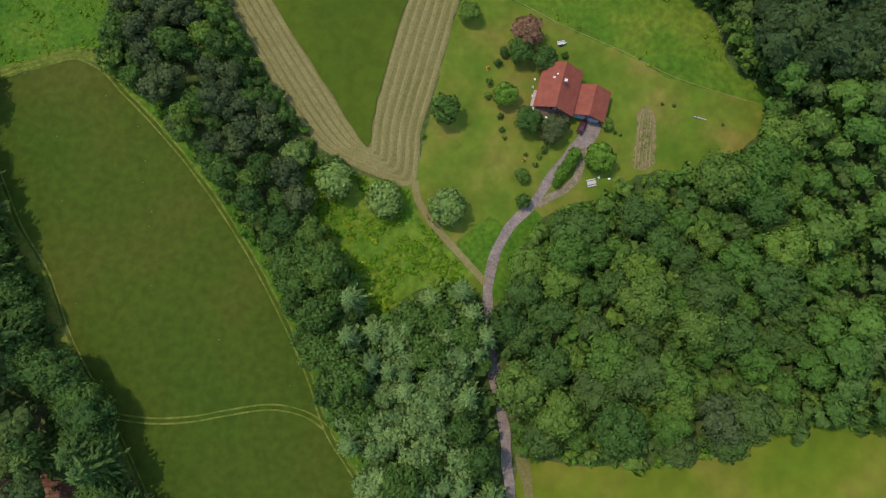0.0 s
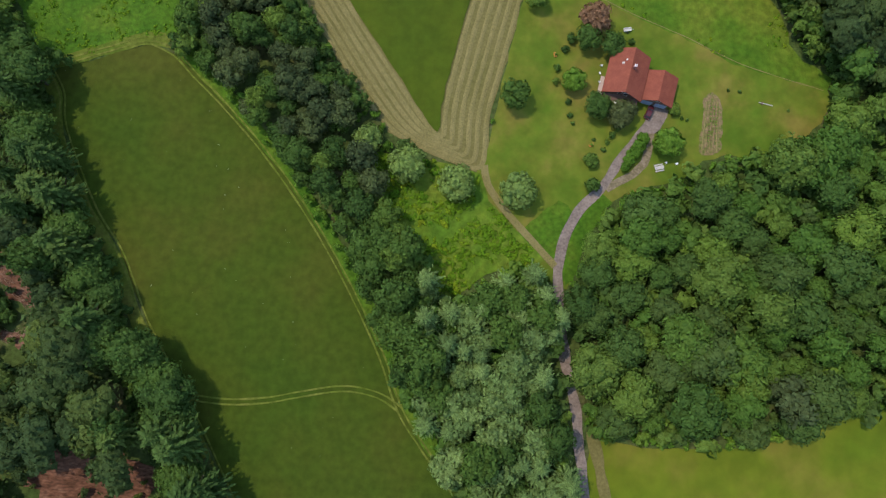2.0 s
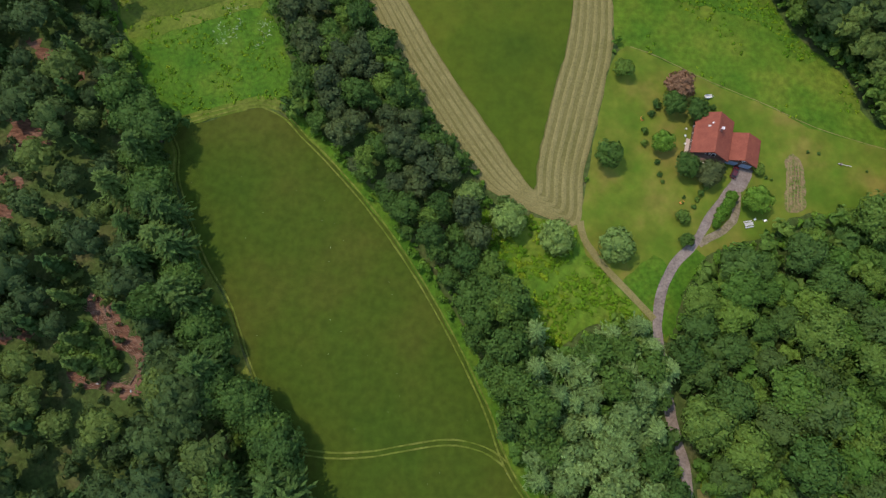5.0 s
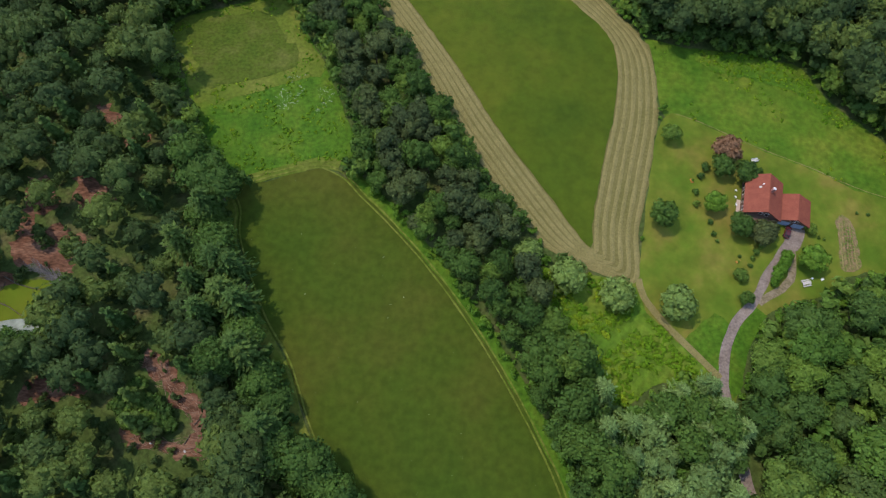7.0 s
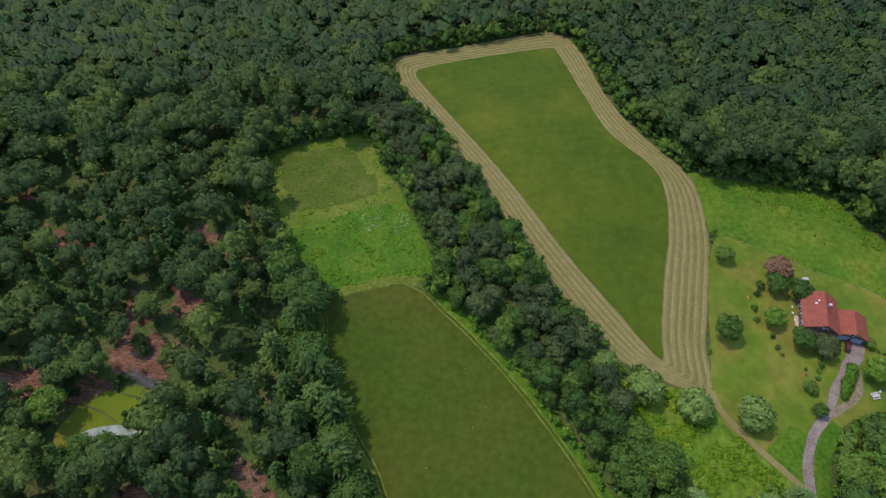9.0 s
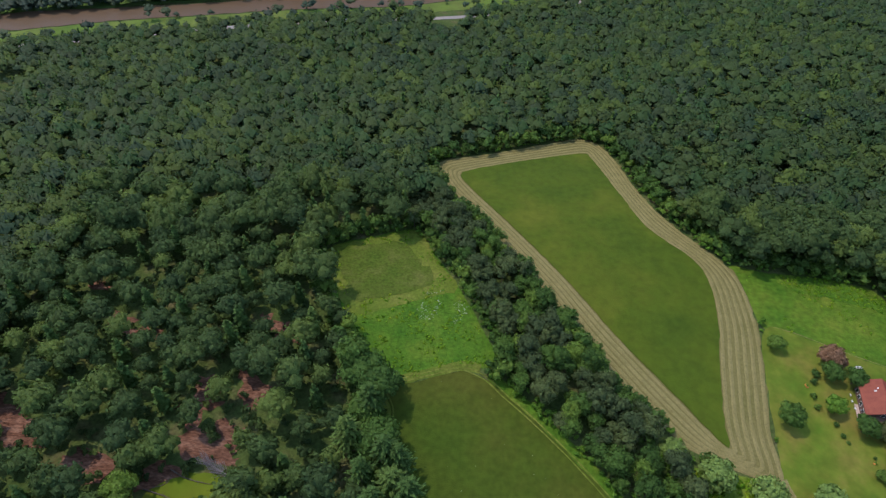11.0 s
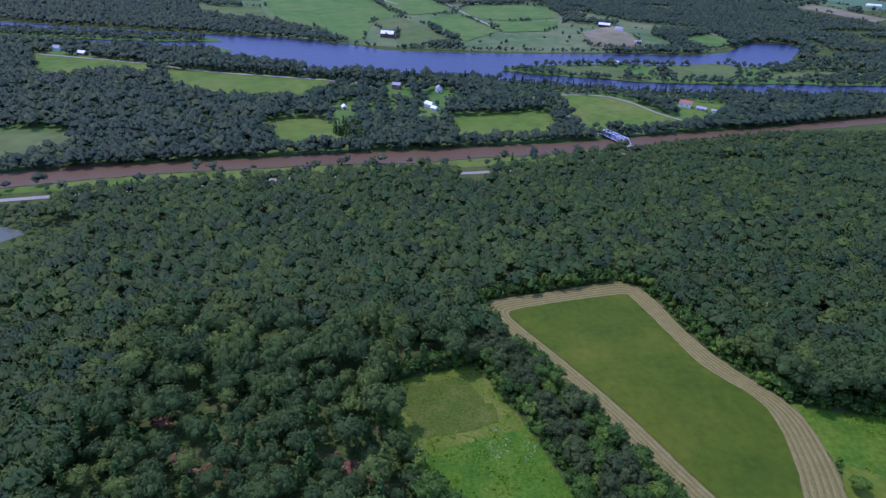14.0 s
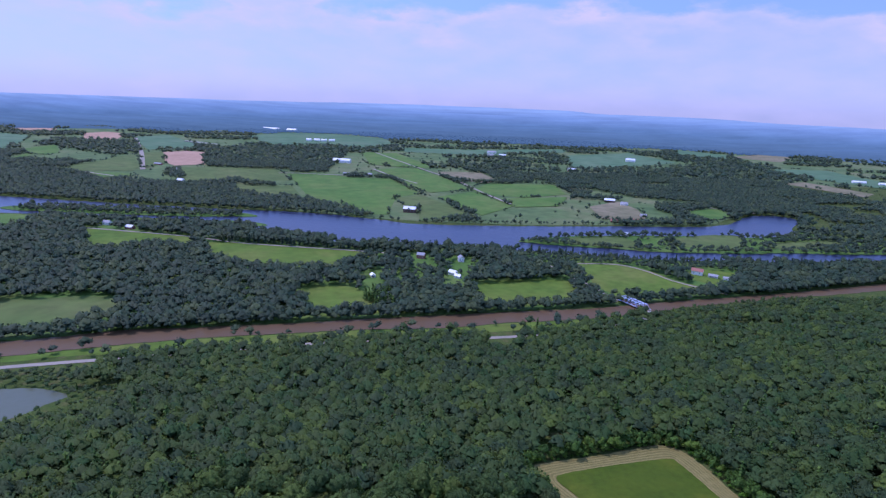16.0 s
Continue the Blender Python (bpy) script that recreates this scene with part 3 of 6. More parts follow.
patch("weed_patch", NETTLES, 0.2, M_LUSH, "lush green nettle patch in the rough meadow", "weeds", 4, 2, 1.2)
patch("weed_patch", WEEDS, 0.16, M_MEADOW, "yellow-green overgrown weeds beside the hedgerow", "weeds")
patch("field", FIELD_SE, 0.10, M_OLIVE, "smooth olive-green field beyond the wood", "field", 14)
for k, s in enumerate(SOIL):
    patch("clearing", s, 0.08 + 0.007 * k, M_DIRT, "reddish bare soil clearing among the trees", "clearing", 5, 1.2, 1.9)
patch("yard", YARD_W, 0.21, M_OLIVE, "small sunny yard inside the woods", "lawn", 6, 2, 0.6)
patch("river_bank", BANK, 0.12, M_PASTURE, "bright grassy bank along the brown river", "bank", 14, 6, 1.5)
tagged(patch("river", RIVER, 0.3, W_BROWN, "silty brown river", "river", 20, 8, 1.2), kind="structure")
pond = patch("pond", POND, 0.0, W_POND, "still greenish pond below the woods", "pond", 20, 6, 1.0)
for v in pond.data.vertices:
    v.co.z = -46.9
drive = ribbon("driveway", DRIVE, 2.9, 0.2, M_GRAVEL, "pale gravel driveway curving up to the house", "driveway", 1.5, 0.3)
patch("parking", [(47, 55), (49.6, 60.6), (54.6, 60), (53, 55), (50.5, 51.5), (47.3, 52)], 0.215, M_GRAVEL, "pale gravel parking place before the garage", "driveway", 4, 1.5, 0.3)
ribbon("side_track", [(50.3, 58), (48.9, 52.9), (48, 47.2), (46.4, 42), (42.8, 38.6), (38.1, 36.1), (34.4, 33.9)], 2.4, 0.18, M_SIDETRACK, "worn brown gravel track beside the hedge", "track")
ribbon("farm_track", [(-2.3, 41), (-1.4, 35), (3.6, 27.2), (10.3, 19.6), (15, 14.2), (18.4, 10.4)], 2.2, 0.21, M_HAY, "pale mown track from hay field to drive", "track")
ribbon("wheel_track", [(28.2, -37), (29.4, -44), (30.9, -54), (32.6, -70), (34.6, -100)], 3.4, 0.24, M_STUBBLE, "pale worn track beside the driveway", "track", 2, 0.4)
ribbon("road", ROAD, 7.0, 0.25, M_ASPHALT, "pale asphalt road along the river", "road", 8, 0.02)

patch("verge", [(8, 20), (15.5, 14), (18, 13), (20, 20), (24, 26.5), (20, 30), (14, 25)], 0.15, M_LUSH, "bright green grass between track and drive", "verge", 4, 2, 1.0)
ribbon("verge", [(32.5, 29.5), (28, 24.5), (24.6, 19), (22.4, 12), (22, 6)], 3.4, 0.16, M_LUSH, "lush bright grass verge beside the drive", "verge", 2, 0.3)

# wheel tracks worn round the field
EDGE_E = [(-104, 78.5), (-96, 74.5), (-90, 68), (-82, 60), (-69.5, 46), (-57, 29), (-47, 13), (-38.5, -3), (-32, -17), (-27, -31), (-20, -42), (-9, -58), (8, -92)]
EDGE_W = [(-134, 71), (-129, 62), (-127, 50), (-117, 27), (-108, 13), (-100, -6), (-88, -27), (-79.5, -43), (-70, -62)]
CROSS = [(-88, -27), (-76, -28.6), (-65, -28.2), (-55, -26.5), (-44, -25), (-36, -26), (-31, -28), (-27, -31)]
TOP = [(-136, 72.5), (-131, 71), (-118, 75), (-105, 79), (-98, 78)]
for line, seeds in ((EDGE_E, 1), (EDGE_W, 2), (CROSS, 3), (TOP, 4)):
    a = np.array(line, float)
    d = np.gradient(a, axis=0)
    nn = np.stack([-d[:, 1], d[:, 0]], 1) / np.linalg.norm(d, axis=1)[:, None]
    for side in (-0.75, 0.75):
        ribbon("wheel_track", (a + nn * side).tolist(), 0.5, 0.2 + 0.012 * seeds, M_RUT, "pale wheel track worn in the grass", "track", 2.0, 0.5)
for level, (line, out, grass) in enumerate(((EDGE_E[1:], 2.3, M_LUSH), (TOP, 0.3, M_PALEGRASS), (EDGE_W[:-1], -2.2, M_PALEGRASS))):
    a = np.array(line, float)
    d = np.gradient(a, axis=0)
    nn = np.stack([-d[:, 1], d[:, 0]], 1) / np.linalg.norm(d, axis=1)[:, None]
    ribbon("verge", (a + nn * out).tolist(), 4.0, 0.145 + 0.015 * level, grass, "lush bright grass verge along the wood's edge", "verge", 2.0, 0.3)
ribbon("trodden_path", [(18, 103), (27, 99.5), (44, 90.5), (62, 82.5), (79, 74), (104, 66)], 0.22, 0.2, M_HAY, "faint pale line between lawn and meadow", "path", 2, 0.9)

# windrows of cut hay following the field's edge, six abreast
hay = bpy.data.objects["hay_field"]
o_line = curve_points(HAY_OUT, 2.0, True)
i_line = curve_points(HAY_IN, 1.0, True)


def nearest_on(line, p):
    return line[np.argmin(((line - p) ** 2).sum(1))]


for k, s in enumerate((0.07, 0.24, 0.41, 0.58, 0.75, 0.92)):
    row = []
    for p in o_line:
        q = nearest_on(i_line, p)
        row.append(p + (q - p) * s)
    row = np.array(row)
    for _ in range(5):
        row = (np.roll(row, 1, 0) + 2 * row + np.roll(row, -1, 0)) / 4
    n = len(row)
    d = np.roll(row, -1, 0) - np.roll(row, 1, 0)
    nn = np.stack([-d[:, 1], d[:, 0]], 1) / np.maximum(np.linalg.norm(d, axis=1), 1e-6)[:, None]
    vs, fs = [], []
    for i in range(n):
        w = 0.72 + 0.28 * noise.noise((row[i][0] * 0.5, row[i][1] * 0.5, k))
        h = 0.16 + 0.08 * noise.noise((row[i][0] * 0.8, row[i][1] * 0.8, k + 9))
        for off, up in ((-w, 0.02), (-w * 0.4, h), (w * 0.4, h * 0.9), (w, 0.02)):
            x, y = row[i] + nn[i] * off
            vs.append((x, y, gz(x, y) + 0.1 + up))
    for i in range(n):
        j = (i + 1) % n
        fs += [(4 * i + c, 4 * j + c, 4 * j + c + 1, 4 * i + c + 1) for c in range(3)]
    ob = mesh_object("windrow", vs, fs, M_HAY, False)
    ob.parent = hay

# ---- distance: wooded ridges beyond the plain ----
def distant(name, base):
    """Woods too far to tell trees apart, blue haze painted on as glow: paler the higher they stand on the horizon."""
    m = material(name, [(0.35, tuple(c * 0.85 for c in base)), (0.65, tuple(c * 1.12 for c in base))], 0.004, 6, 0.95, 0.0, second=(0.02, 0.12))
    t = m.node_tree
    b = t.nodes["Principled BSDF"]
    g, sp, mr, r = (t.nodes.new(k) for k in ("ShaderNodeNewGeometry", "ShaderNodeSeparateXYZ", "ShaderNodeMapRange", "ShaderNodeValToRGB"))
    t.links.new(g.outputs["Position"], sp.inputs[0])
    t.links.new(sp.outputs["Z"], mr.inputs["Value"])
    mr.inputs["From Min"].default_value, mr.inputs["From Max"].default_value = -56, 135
    # the air's haze goes into the emission colour, from foot to crest
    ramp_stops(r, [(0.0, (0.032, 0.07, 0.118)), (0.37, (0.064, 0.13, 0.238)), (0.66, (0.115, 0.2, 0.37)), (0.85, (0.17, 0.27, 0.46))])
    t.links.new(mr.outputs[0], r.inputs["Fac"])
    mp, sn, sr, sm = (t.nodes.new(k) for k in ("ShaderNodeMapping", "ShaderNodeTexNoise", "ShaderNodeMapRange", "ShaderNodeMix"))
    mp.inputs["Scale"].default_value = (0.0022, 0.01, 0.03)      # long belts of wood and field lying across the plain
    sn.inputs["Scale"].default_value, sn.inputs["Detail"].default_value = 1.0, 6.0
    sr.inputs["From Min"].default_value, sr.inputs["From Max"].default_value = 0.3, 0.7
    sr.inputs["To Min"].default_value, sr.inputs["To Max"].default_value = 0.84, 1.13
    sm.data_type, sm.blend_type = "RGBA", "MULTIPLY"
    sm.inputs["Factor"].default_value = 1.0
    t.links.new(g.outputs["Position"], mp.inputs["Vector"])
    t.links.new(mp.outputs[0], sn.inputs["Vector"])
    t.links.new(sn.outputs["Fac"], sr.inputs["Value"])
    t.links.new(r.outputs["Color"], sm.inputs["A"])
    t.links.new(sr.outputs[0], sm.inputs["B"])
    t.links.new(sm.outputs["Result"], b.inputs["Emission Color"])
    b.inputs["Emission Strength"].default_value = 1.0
    return m


M_DISTANT_HAZE = distant("hazed_distant_woods", (0.03, 0.045, 0.05))


def ridge(radius, depth, foot, top, mat, seed, label):
    vs, fs, n, k = [], [], 240, 5
    for i in range(n + 1):
        a = radians(-75 + 150 * i / n)
        h = top(math.degrees(a)) + 5 * noise.noise((i * 0.12, seed, 0)) + 1.2 * noise.noise((i * 0.7, seed, 4))
        for j in range(k + 1):
            s = j / k
            r = radius - depth * (1 - s)
            z = foot + (h - foot) * s ** 0.8
            vs.append((-164 + r * math.sin(a), -71 + r * math.cos(a), z))
    for i in range(n):
        for j in range(k):
            p = i * (k + 1) + j
            fs.append((p, p + k + 1, p + k + 2, p + 1))
    tagged(mesh_object("backdrop", vs, fs, mat, True), label, "distant hills", kind="structure")


ridge(4500, 700, -56, lambda a: 2 + 5 * math.cos(radians(a * 4)), M_DISTANT_HAZE, 1, "distant wooded plain with painted blue-green haze")
ridge(4750, 260, -5, lambda a: 70 + 5 * math.sin(radians(a * 3 + 40)), M_DISTANT_HAZE, 2, "distant hazy blue woods")


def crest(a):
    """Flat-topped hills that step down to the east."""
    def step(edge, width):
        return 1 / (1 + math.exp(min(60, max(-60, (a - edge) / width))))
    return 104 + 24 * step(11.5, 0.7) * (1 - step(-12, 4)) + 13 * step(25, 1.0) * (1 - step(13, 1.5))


ridge(5000, 230, 55, crest, M_DISTANT_HAZE, 3, "long hazy blue hills on the horizon")

# ---- trees ----
rng = np.random.default_rng(7)
ICO_V, ICO_F = [], []
_bm = bmesh.new()
bmesh.ops.create_icosphere(_bm, subdivisions=1, radius=1)
ICO_V = np.array([v.co[:] for v in _bm.verts])
ICO_F = np.array([[v.index for v in f.verts] for f in _bm.faces])
_bm.free()
OCT_V = np.array([(1, 0, 0), (-1, 0, 0), (0, 1, 0), (0, -1, 0), (0, 0, 1), (0, 0, -1)], float)
OCT_F = np.array([(0, 2, 4), (2, 1, 4), (1, 3, 4), (3, 0, 4), (2, 0, 5), (1, 2, 5), (3, 1, 5), (0, 3, 5)])


SKYWARD = 0.25    # leaves turn their faces up to the light
LEAFY = 0.4       # how far a clump shades with its crown rather than by itself


def cards(points, normals, size, r, flat=0.55):
    """A rhombus of leaves at each point, facing roughly along its normal."""
    n = len(points)
    nn = normals + r.normal(0, flat, (n, 3))
    nn /= np.linalg.norm(nn, axis=1)[:, None]
    t = np.cross(nn, r.normal(0, 1, (n, 3)))
    t /= np.linalg.norm(t, axis=1)[:, None]
    b = np.cross(nn, t)
    s = (size * r.uniform(0.6, 1.25, n))[:, None]
    v = np.stack([points - t * s, points - b * s * 0.62 + nn * s * 0.15, points + t * s, points + b * s * 0.62 + nn * s * 0.15], 1).reshape(-1, 3)
    i = np.arange(n)[:, None] * 4
    soft = normals * LEAFY + nn * (1 - LEAFY) + np.array([0, 0, SKYWARD])
    soft /= np.linalg.norm(soft, axis=1)[:, None]
    return v, np.concatenate([i + np.array([[0, 1, 2]]), i + np.array([[0, 2, 3]])]), np.repeat(soft, 4, axis=0)


def join(pieces):
    vs, fs, ns, k = [], [], [], 0
    for v, f, n in pieces:
        vs.append(v)
        fs.append(f + k)
        ns.append(n)
        k += len(v)
    return np.concatenate(vs), np.concatenate(fs), np.concatenate(ns)


def crown(r, radius, height, lobes, n_cards, size, low=0.3, squash=1.0, core=0.86, coarse=False, flat=0.5, lump=1.0):
    """Foliage of a broadleaf tree: lobes of leaf clumps round a rounded, uneven crown."""
    out = []
    half = (1 - low) * height / 2 * squash
    mid = height - half
    for k in range(lobes):
        if k == 0:
            d, c = np.array([0, 0, 1.0]), np.array([0, 0, mid + half * 0.35])
            lr = radius * 0.6 * lump ** 0.5
        else:
            a, u = k * 2.4 + r.uniform(-0.4, 0.4), r.uniform(-0.35, 0.85)
            w = math.sqrt(1 - u * u)
            d = np.array([w * math.cos(a), w * math.sin(a), u])
            c = d * np.array([radius, radius, half]) * r.uniform(0.5, 0.68) / lump + np.array([0, 0, mid])
            lr = radius * r.uniform(0.36, 0.52) * lump
        sc = np.array([lr, lr, lr * 0.85])
        cv0, cf0 = (OCT_V * 1.18, OCT_F) if coarse else (ICO_V, ICO_F)
        cv = cv0 * r.uniform(0.85, 1.1, (len(cv0), 1)) * sc * core + c
        up = cv0 / np.linalg.norm(cv0, axis=1)[:, None] + np.array([0, 0, SKYWARD])
        out.append((cv, cf0, up / np.linalg.norm(up, axis=1)[:, None]))
        p = r.normal(0, 1, (n_cards, 3)) + d * 0.75 + np.array([0, 0, 0.35])
        p /= np.linalg.norm(p, axis=1)[:, None]
        out.append(cards(c + p * sc * r.uniform(0.88, 1.14, (n_cards, 1)), p, size, r, flat))
    return join(out)


def conifer(r, radius, height, tiers, n_cards, size):
    out = []
    for k in range(tiers):
        s = k / tiers
        z, rr = height * (0.2 + 0.78 * s), radius * (1 - s) ** 0.8 + 0.25
        m = max(5, int(n_cards * (1 - s * 0.7)))
        a = r.uniform(0, 6.283, m)
        q = rr * np.sqrt(r.uniform(0.15, 1, m))
        p = np.stack([q * np.cos(a), q * np.sin(a), z - q * 0.25 + r.uniform(-0.3, 0.3, m)], 1)
        nrm = np.stack([np.cos(a) * 0.6, np.sin(a) * 0.6, np.full(m, 0.8)], 1)
        out.append(cards(p, nrm, size, r, 0.35))
        cv = OCT_V * np.array([rr * 0.8, rr * 0.8, height * 0.1]) + np.array([0, 0, z - 0.3])
        out.append((cv, OCT_F, OCT_V))
    return join(out)


def feathery_pine(r, radius, height, tiers, arms, sprays, size):
    """A white pine: whorls of level branches, each a row of long needle sprays."""
    out = []
    for k in range(tiers):
        s = k / (tiers - 1)
        z, rr = height * (0.24 + 0.74 * s), radius * (1 - s) ** 0.65 + 0.5
        for j in range(arms):
            a = 6.283 * (j + 0.5 * (k % 2)) / arms + r.uniform(-0.3, 0.3)
            d = np.array([math.cos(a), math.sin(a), 0.0])
            q = np.linspace(0.22, 1.0, sprays) * rr * r.uniform(0.7, 1.12)
            p = d * q[:, None] + r.normal(0, 0.22, (sprays, 3)) + np.array([0, 0, z]) + np.array([0, 0, 0.16]) * q[:, None]
            nn = np.tile([0, 0, 1.0], (sprays, 1)) + d * 0.35 + r.normal(0, 0.32, (sprays, 3))
            nn /= np.linalg.norm(nn, axis=1)[:, None]
            t = d + r.normal(0, 0.28, (sprays, 3))
            t -= nn * (t * nn).sum(1)[:, None]
            t /= np.linalg.norm(t, axis=1)[:, None]
            b = np.cross(nn, t)
            w = (size * r.uniform(0.75, 1.3, sprays))[:, None]
            v = np.stack([p - t * w, p - b * w * 0.42, p + t * w * 1.25, p + b * w * 0.42], 1).reshape(-1, 3)
            i = np.arange(sprays)[:, None] * 4
            out.append((v, np.concatenate([i + np.array([[0, 1, 2]]), i + np.array([[0, 2, 3]])]), np.repeat(nn, 4, axis=0)))
        cv = OCT_V * np.array([rr * 0.5, rr * 0.5, height * 0.06]) + np.array([0, 0, z - 0.5])
        out.append((cv, OCT_F, OCT_V))
    return join(out)


def trunk_mesh(r, height, girth, limbs):
    bm = bmesh.new()
    bar(bm, (0, 0, -0.3), (0, 0, height * 0.4), girth, 7, girth * 0.72)
    bar(bm, (0, 0, height * 0.4 - 0.05), (r.uniform(-0.4, 0.4), r.uniform(-0.4, 0.4), height * 0.82), girth * 0.7, 6, girth * 0.18)
    for k in range(limbs):
        a, z = k * 2.4 + r.uniform(0, 0.8), height * r.uniform(0.28, 0.5)
        l = height * r.uniform(0.18, 0.27)
        bar(bm, (0, 0, z), (l * math.cos(a), l * math.sin(a), z + l * 0.8), girth * 0.36, 5, girth * 0.1)
    me = bpy.data.meshes.new("trunk")
    bm.to_mesh(me)
    bm.free()
    return me


def np_mesh(name, v, f, n, mat, tint=None):
    me = bpy.data.meshes.new(name)
    me.vertices.add(len(v))
    me.vertices.foreach_set("co", np.ascontiguousarray(v, np.float32).ravel())
    me.loops.add(len(f) * 3)
    me.loops.foreach_set("vertex_index", np.ascontiguousarray(f, np.int32).ravel())
    me.polygons.add(len(f))
    me.polygons.foreach_set("loop_start", np.arange(0, len(f) * 3, 3, dtype=np.int32))
    me.update(calc_edges=True)
    if tint is not None:
        at = me.attributes.new("tint", "FLOAT", "POINT")
        at.data.foreach_set("value", np.ascontiguousarray(tint, np.float32))
    me.normals_split_custom_set_from_vertices(n.tolist())
    me.materials.append(mat)
    return me


def tree_kind(name, crown_vf, leaf, height, girth, limbs, label, category="tree", group=""):
    """The first tree of a kind: an empty at its foot with a trunk and a crown."""
    ob = thing(name, Matrix.Identity(4), label, category, group)
    t = trunk_mesh(rng, height, girth, limbs)
    t.materials.append(M_BARK)
    o = new("trunk", t)
    o.parent = ob
    c = new("crown", np_mesh("crown", *crown_vf, leaf))
    c.parent = ob
    return ob


used_kinds = set()


def plant(kind, x, y, s=1.0, turn=None, tall=1.0, label="", group=""):
    """Sets the kind's own tree at its first place and copies at the rest."""
    m = pose(x, y, float(gz(x, y)), 0, 0, rng.uniform(0, 360) if turn is None else turn) @ Matrix.Diagonal((s, s, s * tall, 1))
    if kind.name not in used_kinds:
        used_kinds.add(kind.name)
        kind.matrix_world = m
        ob = kind
    else:
        ob = copy_thing(kind, Matrix.Identity(4))
        ob.matrix_basis = m
    return tagged(ob, label, group=group)


def forest(name, protos, pts, scales, mat, label, category="woods", sink=0.0, tall=1.0):
    """Many trees as one object; each carries its own tint."""
    V, F, N, T, k = [], [], [], [], 0
    for (x, y), s in zip(pts, scales):
        v, f, n = protos[rng.integers(len(protos))]
        a = rng.uniform(0, 6.283)
        c, d = math.cos(a), math.sin(a)
        w = np.empty_like(v)
        w[:, 0], w[:, 1], w[:, 2] = (v[:, 0] * c - v[:, 1] * d) * s + x, (v[:, 0] * d + v[:, 1] * c) * s + y, v[:, 2] * s * tall * rng.uniform(0.88, 1.12) + gz(x, y) - sink
        V.append(w)
        F.append(f + k)
        N.append(np.stack([n[:, 0] * c - n[:, 1] * d, n[:, 0] * d + n[:, 1] * c, n[:, 2]], 1))
        T.append(np.full(len(v), min(0.99, max(0.0, 0.45 + 0.75 * noise.noise((x / 45, y / 45, 6)) + rng.uniform(-0.32, 0.4)))))
        k += len(v)
    if not V:
        return None
    return tagged(new(name, np_mesh(name, np.concatenate(V), np.concatenate(F), np.concatenate(N), mat, np.concatenate(T))), label, category, kind="stuff")


def scatter(x0, x1, y0, y1, step, jitter=0.42):
    gx, gy = np.meshgrid(np.arange(x0, x1, step), np.arange(y0, y1, step * 0.87))
    gx = gx + (np.arange(gx.shape[0]) % 2)[:, None] * step / 2
    p = np.stack([gx.ravel(), gy.ravel()], 1)
    return p + rng.uniform(-jitter, jitter, p.shape) * step


def clear_of(pts, polys, margin):
    keep = np.ones(len(pts), bool)
    for poly in polys:
        p = np.array(poly, float)
        near = ((pts > p.min(0) - margin) & (pts < p.max(0) + margin)).all(1)
        idx = np.where(near & keep)[0]
        if len(idx):
            q = pts[idx]
            keep[idx] = ~(inside(poly, q) | (edge_distance(poly, q) < margin))
    return pts[keep]


def thinned(pts, gap):
    """Leaves out trees that stand closer than gap to one already kept."""
    kept, cells = [], {}
    for i, (x, y) in enumerate(pts):
        c = (int(x // gap), int(y // gap))
        if all((x - pts[j][0]) ** 2 + (y - pts[j][1]) ** 2 > gap * gap for u in (-1, 0, 1) for v in (-1, 0, 1) for j in cells.get((c[0] + u, c[1] + v), ())):
            cells.setdefault(c, []).append(i)
            kept.append(i)
    return pts[kept]


R = np.random.default_rng
OAKS = [tree_kind("oak_tree", crown(R(20 + k), 5.0, 15, 14, 50, 0.52, 0.12, core=0.78, coarse=True), L_BROAD, 14, 0.34, 5, "tall dark green broadleaf tree with a rounded lobed crown") for k in range(5)]
ASHES = [tree_kind("ash_tree", crown(R(26 + k), 4.8, 14.5, 15, 46, 0.52, 0.12, core=0.78, coarse=True, lump=0.95), L_DUSK, 14, 0.32, 5, "dark grey-green broadleaf tree with a lumpy crown") for k in range(3)]
MAPLES = [tree_kind("maple_tree", crown(R(30 + k), 6.4, 14, 16, 78, 0.48, 0.2, 0.9, core=0.8, coarse=True, flat=0.45, lump=0.95), L_MAPLE, 13, 0.34, 5, "broad bright green maple in the dense wood") for k in range(4)]
SAGES = [tree_kind("poplar_tree", crown(R(35 + k), 5.2, 15, 15, 46, 0.62, 0.1, flat=0.75, core=0.86, coarse=True), L_SAGE, 14, 0.3, 5, "tall sage-green poplar beside the driveway") for k in range(3)]
PINE = [tree_kind("pine_tree", feathery_pine(R(45 + k), 5.0, 19, 11, 10, 8, 0.66), L_PINE, 18, 0.32, 3, "tall dark feathery pine at the field's edge") for k in range(2)]
SAGEPINE = [tree_kind("white_pine_tree", feathery_pine(R(48 + k), 4.8, 16, 10, 10, 8, 0.62), L_SAGE, 15, 0.3, 3, "grey-green feathery white pine beside the driveway", "pine tree") for k in range(2)]
ROUND = [tree_kind("garden_tree", crown(R(40 + k), 4.2, 7.6, 14, 46, 0.5, 0.16), L_BROAD, 6.5, 0.2, 4, "rounded dark green garden tree standing on the lawn") for k in range(2)]
FRESH = tree_kind("garden_tree", crown(R(50), 3.6, 6.5, 13, 44, 0.46, 0.15), L_FRESH, 5.5, 0.17, 4, "small bright green garden tree on the lawn")
WILLOW = [tree_kind("willow_bush", crown(R(60 + k), 4.6, 7.2, 18, 44, 0.5, 0.08), L_SILVER, 5.5, 0.3, 5, "pale silvery green willow bush beside the mown strip") for k in range(2)]
